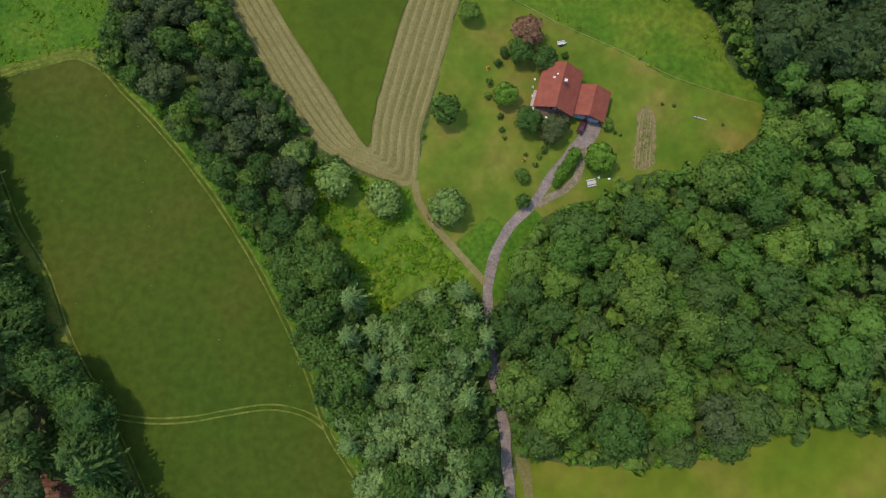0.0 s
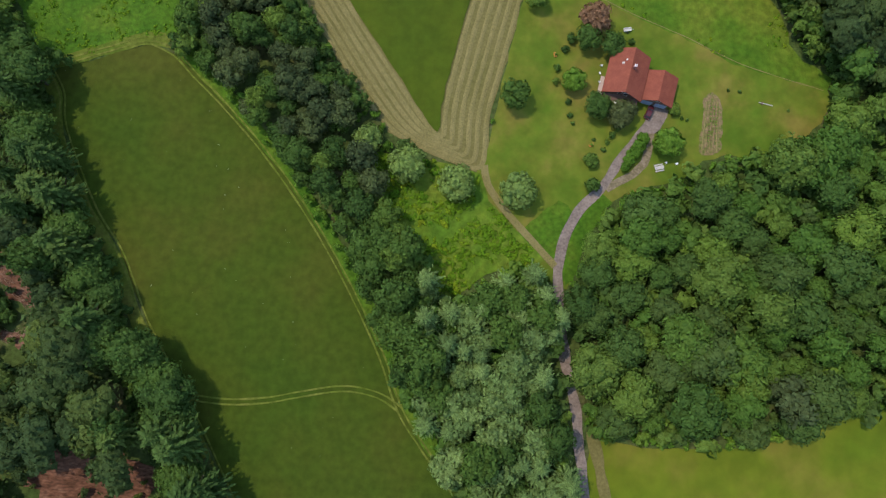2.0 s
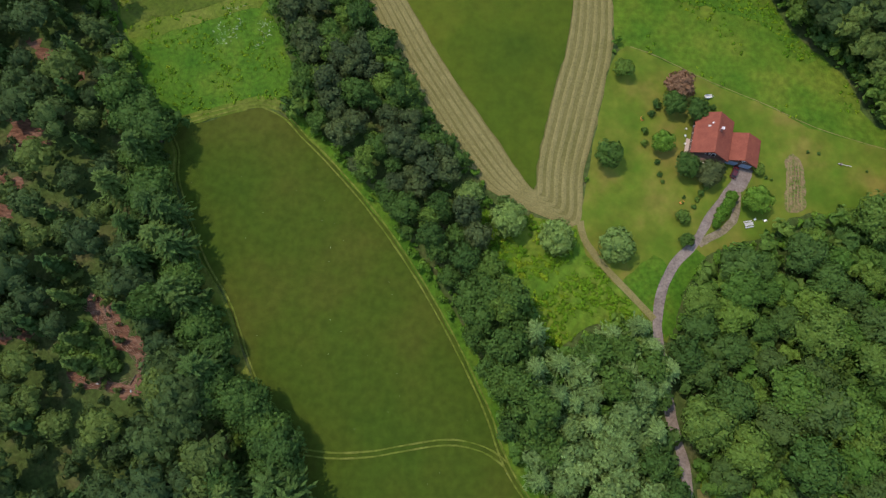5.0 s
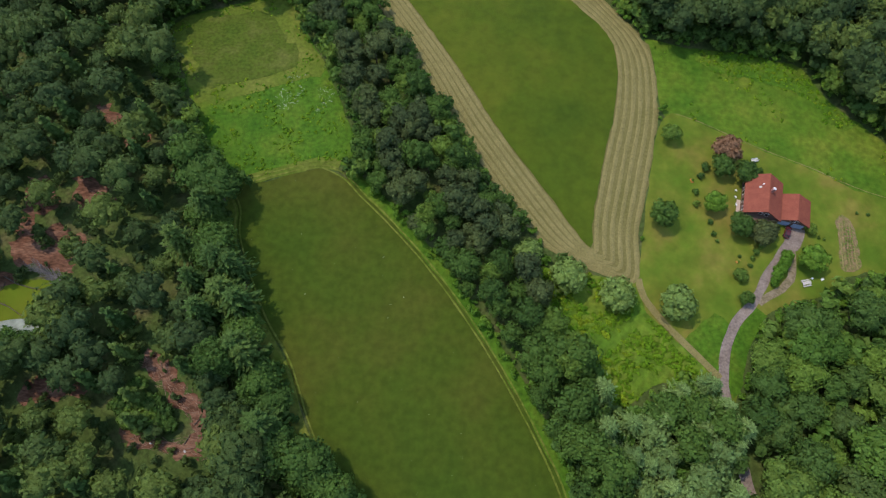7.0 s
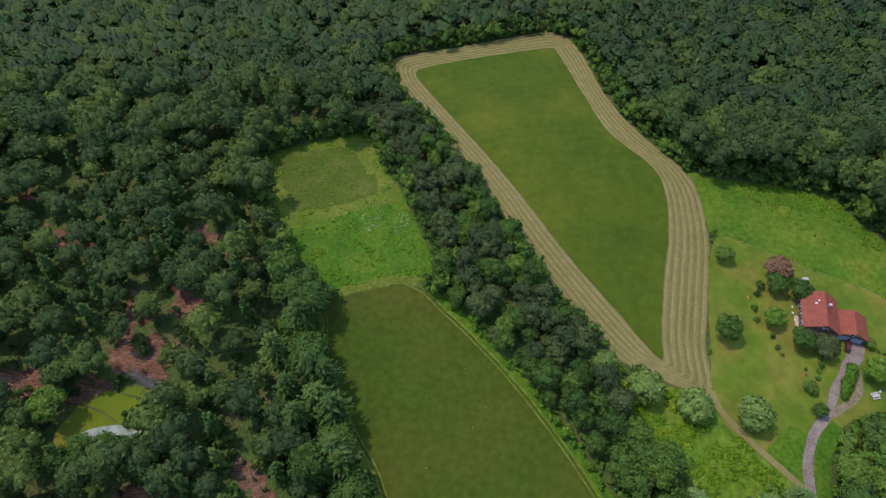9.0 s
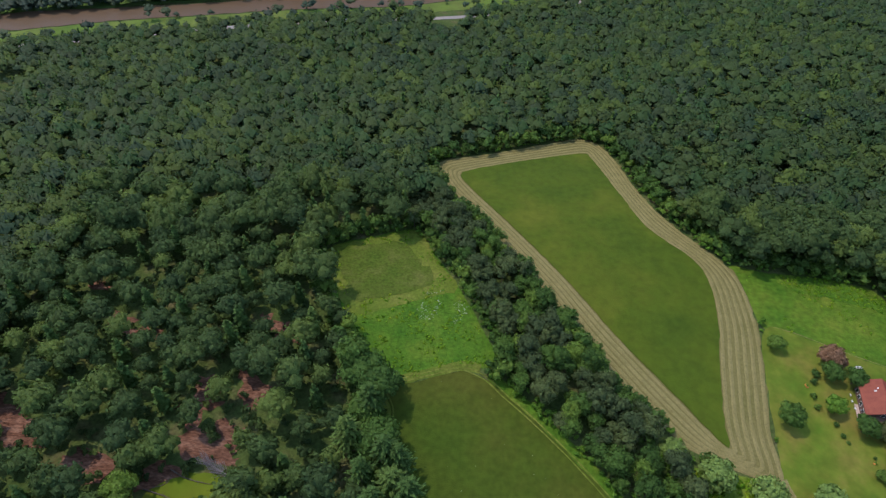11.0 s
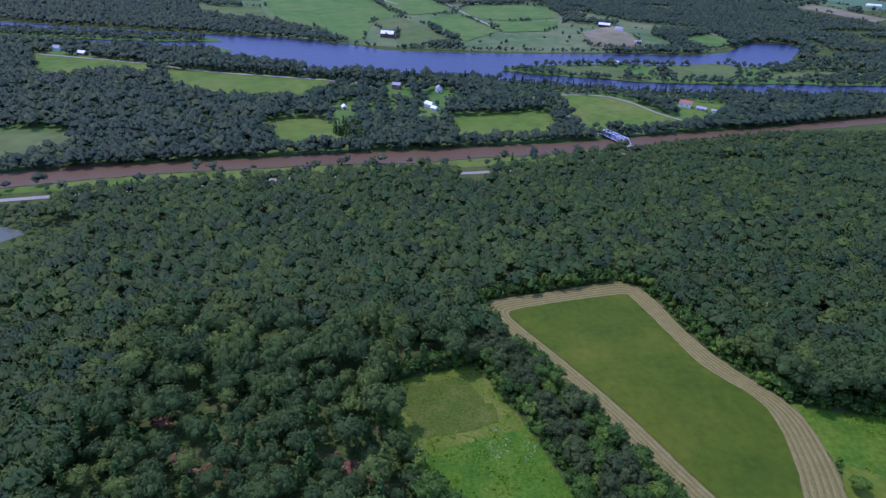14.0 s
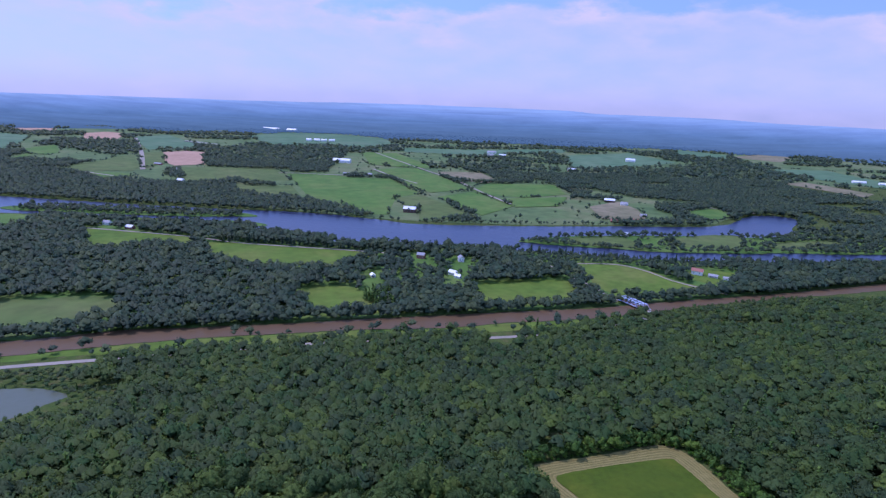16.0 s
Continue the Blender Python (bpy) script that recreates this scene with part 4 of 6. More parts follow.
COPPER = tree_kind("copper_tree", crown(R(70), 4.2, 7.5, 14, 46, 0.5, 0.15), L_RED, 6.5, 0.2, 4, "garden tree with coppery pink-brown foliage")
OLIVE = tree_kind("garden_tree", crown(R(71), 4.6, 6.5, 14, 46, 0.5, 0.12), L_OLIVE, 5.5, 0.2, 4, "broad olive-brown garden tree by the house")
SHRUB = tree_kind("shrub", crown(R(72), 1.3, 1.9, 7, 26, 0.26, 0.02), L_BROAD, 1.4, 0.06, 3, "small clipped dark green shrub on the lawn", "shrub")
BUSH = tree_kind("bush", crown(R(73), 2.2, 3.4, 10, 36, 0.36, 0.03), L_BROAD, 2.6, 0.1, 4, "rounded dark green bush beside the drive", "bush")

OPEN = [FIELD_W, MEADOW_N, HAY_OUT, LAWN, MEADOW_E, WEEDS, FIELD_SE, RIVER, BANK, POND]

# garden trees
plant(ROUND[0], 6.5, 61.5, 1.12, group="garden trees")
plant(FRESH, 24.6, 66.8, 1.0, group="garden trees")
plant(ROUND[1], 31.2, 58.8, 1.0, group="garden trees")
plant(OLIVE, 39.0, 56.4, 0.98, group="garden trees")
plant(ROUND[1], 29.6, 80.3, 0.95, group="garden trees")
plant(COPPER, 31.5, 86, 1.15, group="garden trees")
plant(ROUND[0], 36.6, 77.8, 0.98, group="garden trees")
plant(ROUND[1], 14.0, 92.6, 0.8, group="garden trees")
plant(FRESH, 52.4, 47.6, 1.2, group="garden trees")
for x, y, z in ((39.9, 40.4, 0.42), (41.0, 42.6, 0.52), (42.5, 44.5, 0.56), (44.0, 46.7, 0.6), (45.6, 49.0, 0.56)):
    plant(FRESH, x, y, z, group="hedge trees", label="small bright green tree in the hedge beside the drive")
for x, y, s in ((19.8, 67.4, 0.95), (20.2, 71.7, 0.95), (22.9, 77.8, 1.0), (24.8, 81.2, 1.3), (23.4, 60.9, 0.8), (23.8, 56.7, 0.75), (24.6, 54.3, 0.6), (36.5, 50.5, 0.9), (35, 48.5, 0.7),
                (33.8, 46.0, 0.7), (38.4, 52.5, 0.8), (31.0, 49.2, 0.5), (43.6, 80.6, 0.9)):
    plant(SHRUB, x, y, s, group="lawn shrubs")
for x, y, s in ((29.6, 42.4, 1.05), (29.6, 34.6, 1.0), (55.6, 58.9, 0.95)):
    plant(BUSH, x, y, s, tall=1.45 if y < 40 else 1.0, group="lawn bushes")
for k, (x, y, s) in enumerate(((-37.3, 47.6, 0.95), (-25.5, 39.6, 1.22), (-11.0, 34.4, 1.2), (7.2, 32.2, 1.2))):
    plant(WILLOW[k % 2], x, y, s, group="willow bushes")

# woods and hedgerow near the farm: single trees beside the fields, the rest as woods
near = scatter(-275, 152, -80, 175, 6.2)
jut = rng.random(len(near)) < 0.3
near = np.concatenate([clear_of(near[~jut], [FIELD_W], 2.8), clear_of(near[jut], [FIELD_W], 0.4)])
near = clear_of(clear_of(clear_of(near, OPEN[1:], 1.9), [HAY_OUT], 4.4), [FIELD_SE], 5.0)
few = rng.random(len(near)) < 0.1
before = [[(x + 1.5, y - 4.0) for x, y in SOIL[k]] for k in (0, 1, 2, 4, 5, 6)]      # low scrub only on the sunny side of each clearing
before.append([(x + 3.5, y - 7.5) for x, y in SOIL[0]])
near = np.concatenate([near[few & (near[:, 0] > -110)], clear_of(clear_of(clear_of(near[~few], SOIL, 1.0), [SOIL[0]], 2.4), before, 0.3)])
near = clear_of(near, [YARD_W], 2.5)
near = near[edge_distance(DRIVE, near, False) > np.where((near[:, 1] < 3) & (near[:, 1] > -11), 2.4, np.where(near[:, 0] < np.interp(near[:, 1], [-140, -54, -19, 5], [32, 25.4, 21.2, 19.3]), 4.6, 4.2))]
x, y = near[:, 0], near[:, 1]
near = near[(y < 175 - 0.1 * (x + 100)) & (edge_distance([(-37, 48), (-25, 40), (-11, 34), (7, 32)], near, False) > 6)]
near = near[~((near[:, 0] < -135) & (near[:, 0] > -275) & (near[:, 1] < 125) & (rng.random(len(near)) < 0.08))]
WEST = [(-135, 73), (-129, 62), (-127, 50), (-117, 27), (-108, 13), (-100, -6), (-88, -27), (-79.5, -43), (-70, -62), (-52, -96)]
near = near[~((near[:, 0] < -45) & (edge_distance(WEST, near, False) < 13) & (near[:, 1] < 74))]
near = near[np.hypot(near[:, 0] - 82.4, near[:, 1] + 26.6) > 5.5]
grove_e = (near[:, 0] > 24) & (near[:, 1] < 75)
grove_w = near[:, 0] < -125
near = np.concatenate([near[~grove_e & ~grove_w], thinned(near[grove_e], 6.6), thinned(near[grove_w], 6.0)])
hedge = (near[:, 0] > -128) & (near[:, 0] < -20) & (edge_distance(HAY_OUT, near) < 40) & (near[:, 1] > 20)
single = hedge | ((edge_distance(FIELD_W, near) < 16) & (near[:, 1] > -62)) | ((near[:, 0] > 10) & (near[:, 0] < 112) & (near[:, 1] > -50) & (near[:, 1] < 66)) \
    | ((edge_distance(WEEDS, near) < 14)) | ((near[:, 0] > -22) & (near[:, 0] < 24) & (near[:, 1] < 5) & (near[:, 1] > -62))
idx = np.where(single)[0]
for i in idx[:640]:
    px, py = near[i]
    if hedge[i]:
        if noise.noise((px / 14, py / 14, 2)) + rng.uniform(-0.25, 0.25) + 0.002 * (py - 100) > 0:
            plant(ASHES[int(rng.integers(3))], px, py, rng.uniform(0.6, 1.0), tall=rng.uniform(0.85, 1.15), group="hedgerow trees", label="dark grey-green broadleaf tree in the dense hedgerow")
        else:
            plant(OAKS[int(rng.integers(5))], px, py, rng.uniform(0.5, 0.95), tall=rng.uniform(0.85, 1.1), group="hedgerow trees", label="green broadleaf tree in the dense hedgerow")
    elif px > 24 or (px > 10 and py > 20):
        plant(MAPLES[int(rng.integers(4))], px, py, rng.choice([0.62, 0.75, 0.9, 1.02, 1.18]) * rng.uniform(0.93, 1.07), tall=rng.uniform(0.85, 1.2), group="woodland edge trees")
    elif px > -22 and rng.random() < 0.8:
        kinds = SAGEPINE if rng.random() < 0.55 else SAGES
        plant(kinds[int(rng.integers(len(kinds)))], px, py, rng.uniform(0.72, 1.1), tall=rng.uniform(0.88, 1.02), group="driveway trees")
    elif px < -70 and rng.random() < 0.5:
        plant(PINE[int(rng.integers(2))], px, py, rng.uniform(0.75, 1.1), group="woodland edge trees")
    else:
        plant(OAKS[int(rng.integers(5))], px, py, rng.uniform(0.75, 1.3), tall=rng.uniform(0.95, 1.2), group="woodland edge trees", label="tall dark green broadleaf tree at the field's edge")
plant(ASHES[1], 81.6, -27.2, 1.5, tall=0.85, label="single dark olive-green broadleaf tree at the wood's edge")
# big trees shading the field's western margin
GIANT = [tree_kind("oak_tree", crown(R(80 + k), 6.8, 20, 20, 58, 0.55, 0.06, core=0.84, coarse=True, lump=1.08), L_BROAD, 19, 0.45, 6, "very tall dark green broadleaf tree shading the field") for k in range(3)]
row = curve_points(WEST, 1.0, False)
rd = np.gradient(row, axis=0)
rn = np.stack([rd[:, 1], -rd[:, 0]], 1) / np.linalg.norm(rd, axis=1)[:, None]
for i in range(2, len(row), 5):
    px, py = row[i] + rn[i] * (rng.uniform(2.0, 10.5) if row[i][1] > -12 else rng.uniform(-1.0, 8.0)) + rd[i] * rng.uniform(-2, 2)
    spot = np.array([[px, py]])
    if min(edge_distance(SOIL[0], spot)[0], edge_distance(SOIL[5], spot)[0]) < 6.5:
        continue
    if rng.random() < 0.45:
        plant(GIANT[int(rng.integers(3))], px, py, rng.choice([0.75, 0.9, 1.05, 1.2]), tall=rng.uniform(0.66, 0.88), group="field margin trees")
    else:
        plant(PINE[int(rng.integers(2))], px, py, rng.uniform(1.1, 1.35), tall=rng.uniform(0.75, 0.92), group="field margin trees", label="very tall dark feathery pine at the field's edge")
rest = np.concatenate([near[~single], near[idx[640:]]])
MID = [crown(R(100 + k), 5.9, 15, 8, 22, 0.74, 0.4, coarse=True, flat=0.5, core=0.88, lump=1.12) for k in range(8)]
PINES = [conifer(R(130 + k), 3.4, 17, 8, 20, 0.85) for k in range(3)]
pine = (rest[:, 0] < -120) & (rng.random(len(rest)) < 0.22)
east = ~pine & (rest[:, 0] > 20) & (rest[:, 1] < 75)
west = ~pine & ~east
forest("woods", MID, rest[east], rng.uniform(0.6, 1.2, east.sum()), L_MAPLE, "dense bright green broadleaf wood beside the lawn")
forest("woods", MID, rest[west], rng.uniform(0.6, 1.15, west.sum()) + np.where(rest[west][:, 0] > -120, 0.22, 0.32 * np.clip((rest[west][:, 1] - 95) / 70, 0, 1)), L_WOODS, "dense dark green broadleaf woods round the fields")
forest("pines", PINES, rest[pine], rng.uniform(0.75, 1.05, pine.sum()), L_PINE, "dark feathery pines among the broadleaf woods")
under = clear_of(scatter(-260, 150, -70, 262, 3.2), OPEN, 0.4)
under = under[~((under[:, 0] < -45) & (edge_distance(WEST, under, False) < 9))]
under = under[edge_distance(TOP, under, False) > 3.2]
under = under[(edge_distance(DRIVE, under, False) > 3.4)]
under = under[np.min([edge_distance(p, under) for p in (FIELD_W, MEADOW_N, HAY_OUT, LAWN, MEADOW_E, FIELD_SE, WEEDS)], axis=0) < np.where(under[:, 1] > 120, 3.6, 6.0)]
BRUSH = [crown(R(150 + k), 1.9, 3.0, 3, 14, 0.55, 0.0, coarse=True) for k in range(4)]
forest("undergrowth", BRUSH, under, rng.uniform(0.4, 1.1, len(under)), L_FRESH, "low bright undergrowth along the wood edges", "undergrowth")

# brush added to darken the sunlit strip between margin trees and their shadow
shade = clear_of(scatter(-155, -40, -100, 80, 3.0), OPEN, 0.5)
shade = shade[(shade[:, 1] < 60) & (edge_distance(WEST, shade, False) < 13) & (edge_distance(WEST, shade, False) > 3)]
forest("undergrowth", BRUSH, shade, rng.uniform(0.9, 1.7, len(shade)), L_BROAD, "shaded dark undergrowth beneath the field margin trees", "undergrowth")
fill = clear_of(scatter(-30, 140, -60, 150, 5.0), OPEN, 1.2)
fill = fill[(edge_distance(DRIVE, fill, False) > 3.4)]
forest("understorey", BRUSH, fill, rng.uniform(1.4, 2.6, len(fill)), L_MAPLE, "bright saplings filling gaps between the trees", "saplings")

scrub = np.concatenate([scatter(*np.array(p).min(0)[[0]], *np.array(p).max(0)[[0]], *np.array(p).min(0)[[1]], *np.array(p).max(0)[[1]], 4.0) for p in SOIL])
scrub = np.concatenate([scrub[inside(p, scrub) & (edge_distance(p, scrub) < 2.2)] for p in SOIL])
scrub = scrub[rng.random(len(scrub)) < 0.6]
forest("undergrowth", BRUSH, scrub, rng.uniform(0.4, 1.0, len(scrub)), L_WOODS, "scrub creeping into the bare soil clearings", "undergrowth")
floor_scrub = clear_of(scatter(-275, -124, -60, 130, 6.8), OPEN + SOIL + [YARD_W], 0.6)
forest("undergrowth", BRUSH, floor_scrub, rng.uniform(0.8, 1.9, len(floor_scrub)), L_WOODS, "dark scrub between the western trees", "undergrowth")
# low boughs closing the wood's edge round the hay field and the meadow
skirt = clear_of(scatter(-175, 112, 60, 262, 3.8), OPEN, 1.5)
skirt = skirt[np.min([edge_distance(p, skirt) for p in (HAY_OUT, MEADOW_E, MEADOW_N)], axis=0) < 7]
SKIRT = [crown(R(170 + k), 2.9, 6.5, 4, 18, 0.6, 0.0, coarse=True, flat=0.6, core=0.85) for k in range(5)]
forest("edge_thicket", SKIRT, skirt, rng.uniform(0.7, 1.7, len(skirt)), L_BROAD, "leafy thicket closing the edge of the woods", "thicket")

# the wooded hillside down to the river
SKYWARD, LEAFY = 1.5, 0.72
HILL = [crown(R(200 + k), 5.6, 14, 3, 11, 0.95, 0.25, coarse=True, flat=0.42, core=0.84, lump=1.3) for k in range(9)]
BROW = [crown(R(215 + k), 5.8, 14.5, 8, 15, 0.8, 0.2, coarse=True, flat=0.42, core=0.72, lump=1.02) for k in range(9)]
SPRUCE = [conifer(R(230 + k), 2.9, 17, 6, 12, 0.95) for k in range(3)]
hill = scatter(-640, 560, 16, 680, 7.5)
hx, hy = hill[:, 0], hill[:, 1]
hill = hill[(hx > -140 - 0.84 * (hy + 71) - 75) & (hx < -140 + 0.79 * (hy + 71) + 78) & ((hx < -271) | ((hx > 148) & (hy > 100)) | (hy > 172 - 0.1 * (hx + 100)))]
hill = clear_of(clear_of(hill, OPEN, 1.8), [HAY_OUT, MEADOW_E], 5.0)
hill = hill[(hill[:, 1] < np.interp(hill[:, 0], [-700, -539, -411, -255, -102, 43, 219, 471, 800], [352, 414, 465, 508, 547, 590, 664, 753, 880]) - 6)]
road_y = np.interp(hill[:, 0], [-640, -548, -505, -420, -325, -207, -114, -60, 20], [345, 382, 397, 425, 457, 488, 502, 520, 556])
gap = road_y - hill[:, 1]
hill = hill[~((np.abs(gap) < 7) | ((gap < 0) & (hill[:, 0] < 0) & (rng.random(len(hill)) < 0.85)) | ((gap > 0) & (gap < 20) & (hill[:, 0] < -458))
              | ((gap > 0) & (gap < 48) & (np.abs(hill[:, 0] + 108 + 0.1 * gap) < 17)))]
hill = hill[~((np.abs(hill[:, 0] - 74) < 8) & (hill[:, 1] > 578))]
river_side = np.interp(hill[:, 0], [-102, 43, 219, 471, 800], [547, 590, 664, 753, 880]) - hill[:, 1]
low = np.where(hill[:, 0] > 78, np.clip(0.42 + river_side / 130, 0.42, 1.0), 1.0)
river_road = np.interp(hill[:, 0], [-640, -548, -505, -420], [345, 382, 397, 425]) - hill[:, 1]
low = low * np.where((edge_distance(POND, hill) < 48) & (hill[:, 1] < 345), 0.42, 1.0) * np.where((hill[:, 0] < -458) & (river_road < 60), 0.5, 1.0)
cone = rng.random(len(hill)) < 0.09
size = rng.choice([0.9, 0.96, 1.02, 1.08, 1.14], len(hill)) * rng.uniform(0.95, 1.08, len(hill)) * (1 + 0.2 * np.array([noise.noise((x / 40, y / 40, 1)) for x, y in hill]))
size = size * low
brow_side = hill[:, 1] < 250 + 0.2 * hill[:, 0]
forest("hill_woods", HILL, hill[~cone & ~brow_side], size[~cone & ~brow_side], L_HILL, "continuous dark green woods covering the hillside")
forest("brow_woods", BROW, hill[~cone & brow_side], size[~cone & brow_side], L_HILL, "dark green broadleaf woods behind the hay field")
forest("hill_conifers", SPRUCE, hill[cone], size[cone] * 0.95, L_PINE, "dark pointed conifers among the hillside woods")

# ---- the valley ----
RIVER_BLUE = [(-1700, 1020), (-1300, 975), (-1000, 985), (-780, 1000), (-640, 990), (-548, 969), (-495, 933), (-399, 908), (-332, 872), (-222, 874), (-129, 880), (-53, 878), (33, 872),
              (136, 863), (293, 867), (383, 868), (484, 883), (555, 895), (820, 930), (1200, 1010), (1200, 1100), (900, 1040), (640, 1085), (545, 1150), (590, 1230), (625, 1300),
              (585, 1325), (530, 1312), (475, 1252), (410, 1184), (327, 1148), (240, 1131), (180, 1121), (84, 1100), (13, 1086), (-56, 1073), (-103, 1067), (-235, 1053), (-327, 1082),
              (-448, 1113), (-600, 1116), (-700, 1116),
              (-900, 1125), (-1118, 1145), (-1500, 1190), (-1700, 1200)]
ISLAND = [(-51, 940), (-10, 931), (28, 926), (76, 922), (124, 918), (170, 912), (218, 912), (279, 920), (350, 930), (428, 948), (508, 953), (598, 969), (800, 1010), (1000, 1050), (900, 1100),
          (640, 1125), (565, 1150), (510, 1100), (394, 1060), (329, 1060), (246, 1045), (167, 1034), (98, 1016), (42, 998), (-3, 975), (-46, 955)]
ISLAND_W = [(-1010, 1012), (-700, 1022), (-590, 1045), (-548, 1052), (-600, 1082), (-760, 1078), (-1000, 1064)]
tagged(patch("river", RIVER_BLUE, 0.25, W_BLUE, "broad dark blue river crossing the valley", "river", 45, 14, 3.0), kind="structure")
SPIT = [(-600, 1005), (-560, 1003), (-513, 992), (-504, 979), (-540, 962), (-590, 975)]
for p in (ISLAND, ISLAND_W, SPIT):
    patch("island", p, 0.9, M_FARGREEN, "low green island in the blue river", "island", 30, 10, 2.5)
MEADS = [[(290, 1048), (387, 1078), (373, 1019), (332, 950), (262, 953), (225, 985)], [(421, 1015), (566, 1066), (560, 1020), (425, 975)], [(580, 1118), (632, 1118), (611, 1070), (560, 1072)],
         [(45, 985), (90, 1005), (150, 1015), (160, 941), (89, 933), (35, 945)]]
for p in MEADS:
    patch("pasture", p, 1.25, M_FAROLIVE, "olive green pasture on the river island", "pasture", 25, 8, 2.0)


def field_noise(p, scale, seed):
    return np.array([noise.noise((x / scale, y / scale, seed)) for x, y in p])


def far_bank(x):
    return np.interp(x, [-720, -559, -421, -260, -74, 88, 318, 493, 800], [382, 444, 492, 537, 588, 640, 720, 787, 915])


FLATS = [[(16, 812), (95, 816), (130, 790), (156, 742), (188, 716), (121, 655), (87, 645), (52, 662), (28, 735)],
         [(176, 775), (215, 742), (250, 770), (262, 800), (215, 812)],
         [(-132, 684), (-7, 722), (0, 664), (-49, 636), (-122, 630)],
         [(-353, 626), (-308, 650), (-258, 618), (-249, 576), (-277, 550), (-314, 560)],
         [(-690, 520), (-614, 560), (-552, 566), (-528, 520), (-575, 478), (-660, 450)],
         [(-790, 893), (-706, 880), (-603, 867), (-588, 834), (-672, 826), (-722, 798)],
         [(-557, 838), (-483, 841), (-407, 830), (-292, 823), (-333, 768), (-396, 748), (-474, 756), (-528, 782)]]
for k, p in enumerate(FLATS):          # the near sides run on behind the trees that stand before them
    c = np.mean(p, axis=0)
    for i, (x, y) in enumerate(p):
        if y < c[1]:
            d = np.array([-164 - x, -71 - y])
            d = d / np.linalg.norm(d) * (36 if k > 4 else 24)
            q = (x + d[0], y + d[1]) if k not in (0, 1) else (x + d[0] * 0.3, y + d[1] * 0.3)
            p[i] = (q[0], max(q[1], far_bank(q[0]) + 17)) if k < 5 else q
for k, p in enumerate(FLATS):
    patch("pasture", p, 0.3, M_FAROLIVE if k == 4 else M_PASTURE, "green riverside pasture hemmed by trees", "pasture", 25, 8, 2.0)
VALLEY = [(-1750, 1330), (-1200, 1290), (-700, 1180), (-330, 1096), (-100, 1082), (-56, 1086), (13, 1099), (84, 1114), (240, 1144), (327, 1161), (398, 1196), (460, 1262), (522, 1340), (585, 1460), (640, 1520), (900, 1900), (1500, 2100), (2100, 2700), (2500, 3300), (1500, 3900),
          (600, 3800), (-300, 3700), (-1300, 3800), (-2300, 3900), (-3000, 3400)]
patch("plain", VALLEY, 0.3, M_FARPALE, "wide farmed plain beyond the river", "plain", 120, 40, 8)
PLOUGHED = [[(-2452, 2926), (-2705, 3468), (-2455, 3324), (-2183, 2873), (-2258, 2761)], [(-2013, 2852), (-1977, 2984), (-1850, 2925), (-1690, 2559), (-1824, 2548)],
            [(-1266, 2136), (-1215, 2212), (-1137, 2200), (-982, 1820), (-1046, 1760), (-1114, 1834)]]
GREEN_WEST = [[(-2281, 2646), (-2111, 2594), (-1969, 2380), (-1736, 1948), (-1900, 1900)], [(-1741, 2065), (-1738, 2231), (-1563, 1989), (-1547, 1889), (-1661, 1940)],
              [(-1581, 1757), (-1623, 1915), (-1500, 1775), (-1535, 1707)], [(-1177, 1550), (-1070, 1550), (-1044, 1510), (-1063, 1410), (-1140, 1460)],
              [(-1714, 2744), (-1632, 2939), (-1324, 2535), (-1198, 2273), (-1327, 2260), (-1355, 2192), (-1556, 2499)]]
GREEN_MID = [[(-687, 1716), (-577, 1728), (-479, 1668), (-363, 1681), (-289, 1498), (-253, 1421), (-311, 1352), (-306, 1130), (-347, 1120), (-425, 1240), (-489, 1250), (-588, 1479)],
             [(-213, 1388), (-122, 1498), (-63, 1361), (-29, 1299), (-108, 1163), (-172, 1292)], [(-439, 1884), (-310, 1984), (-178, 1692), (-132, 1535), (-226, 1448), (-274, 1503), (-344, 1662)],
             [(-577, 2479), (-433, 2495), (-247, 2026), (-299, 1971), (-474, 2026)], [(-1294, 3131), (-1224, 3517), (-896, 3584), (-597, 3409), (-478, 2916), (-609, 2672), (-844, 2780), (-1001, 2586)]]
GREEN_EAST = [[(-74, 1665), (127, 1705), (138, 1524), (14, 1433), (-101, 1456), (-122, 1528)], [(-72, 1392), (129, 1474), (76, 1326), (-21, 1286)],
              [(385, 1329), (488, 1400), (469, 1280), (387, 1216), (367, 1256)], [(340, 2752), (714, 3054), (824, 2625), (547, 2356), (265, 2188)],
              [(1103, 3506), (1304, 3204), (1141, 2861), (975, 3050)], [(1157, 2510), (1434, 2551), (1425, 2158), (1290, 1962), (1175, 2185), (1126, 2378)],
              [(-464, 2783), (-111, 2836), (406, 3141), (368, 2917), (-65, 2562), (-391, 2571)]]
OLIVE_FIELDS = [[(-1015, 1725), (-930, 1759), (-750, 1782), (-694, 1713), (-629, 1555), (-727, 1511), (-785, 1550), (-791, 1457), (-858, 1425)], [(-307, 1344), (-251, 1404), (-199, 1301), (-125, 1153),
                (-208, 1085), (-237, 1085), (-244, 1216), (-280, 1242)], [(-1311, 1640), (-1305, 1806), (-1330, 1928), (-1302, 2004), (-1104, 1661), (-1097, 1607), (-1236, 1555)],
                [(-1311, 2067), (-1268, 2136), (-1100, 1805), (-1101, 1677)], [(-751, 1459), (-684, 1428), (-596, 1456), (-541, 1330), (-592, 1274), (-692, 1331)]]
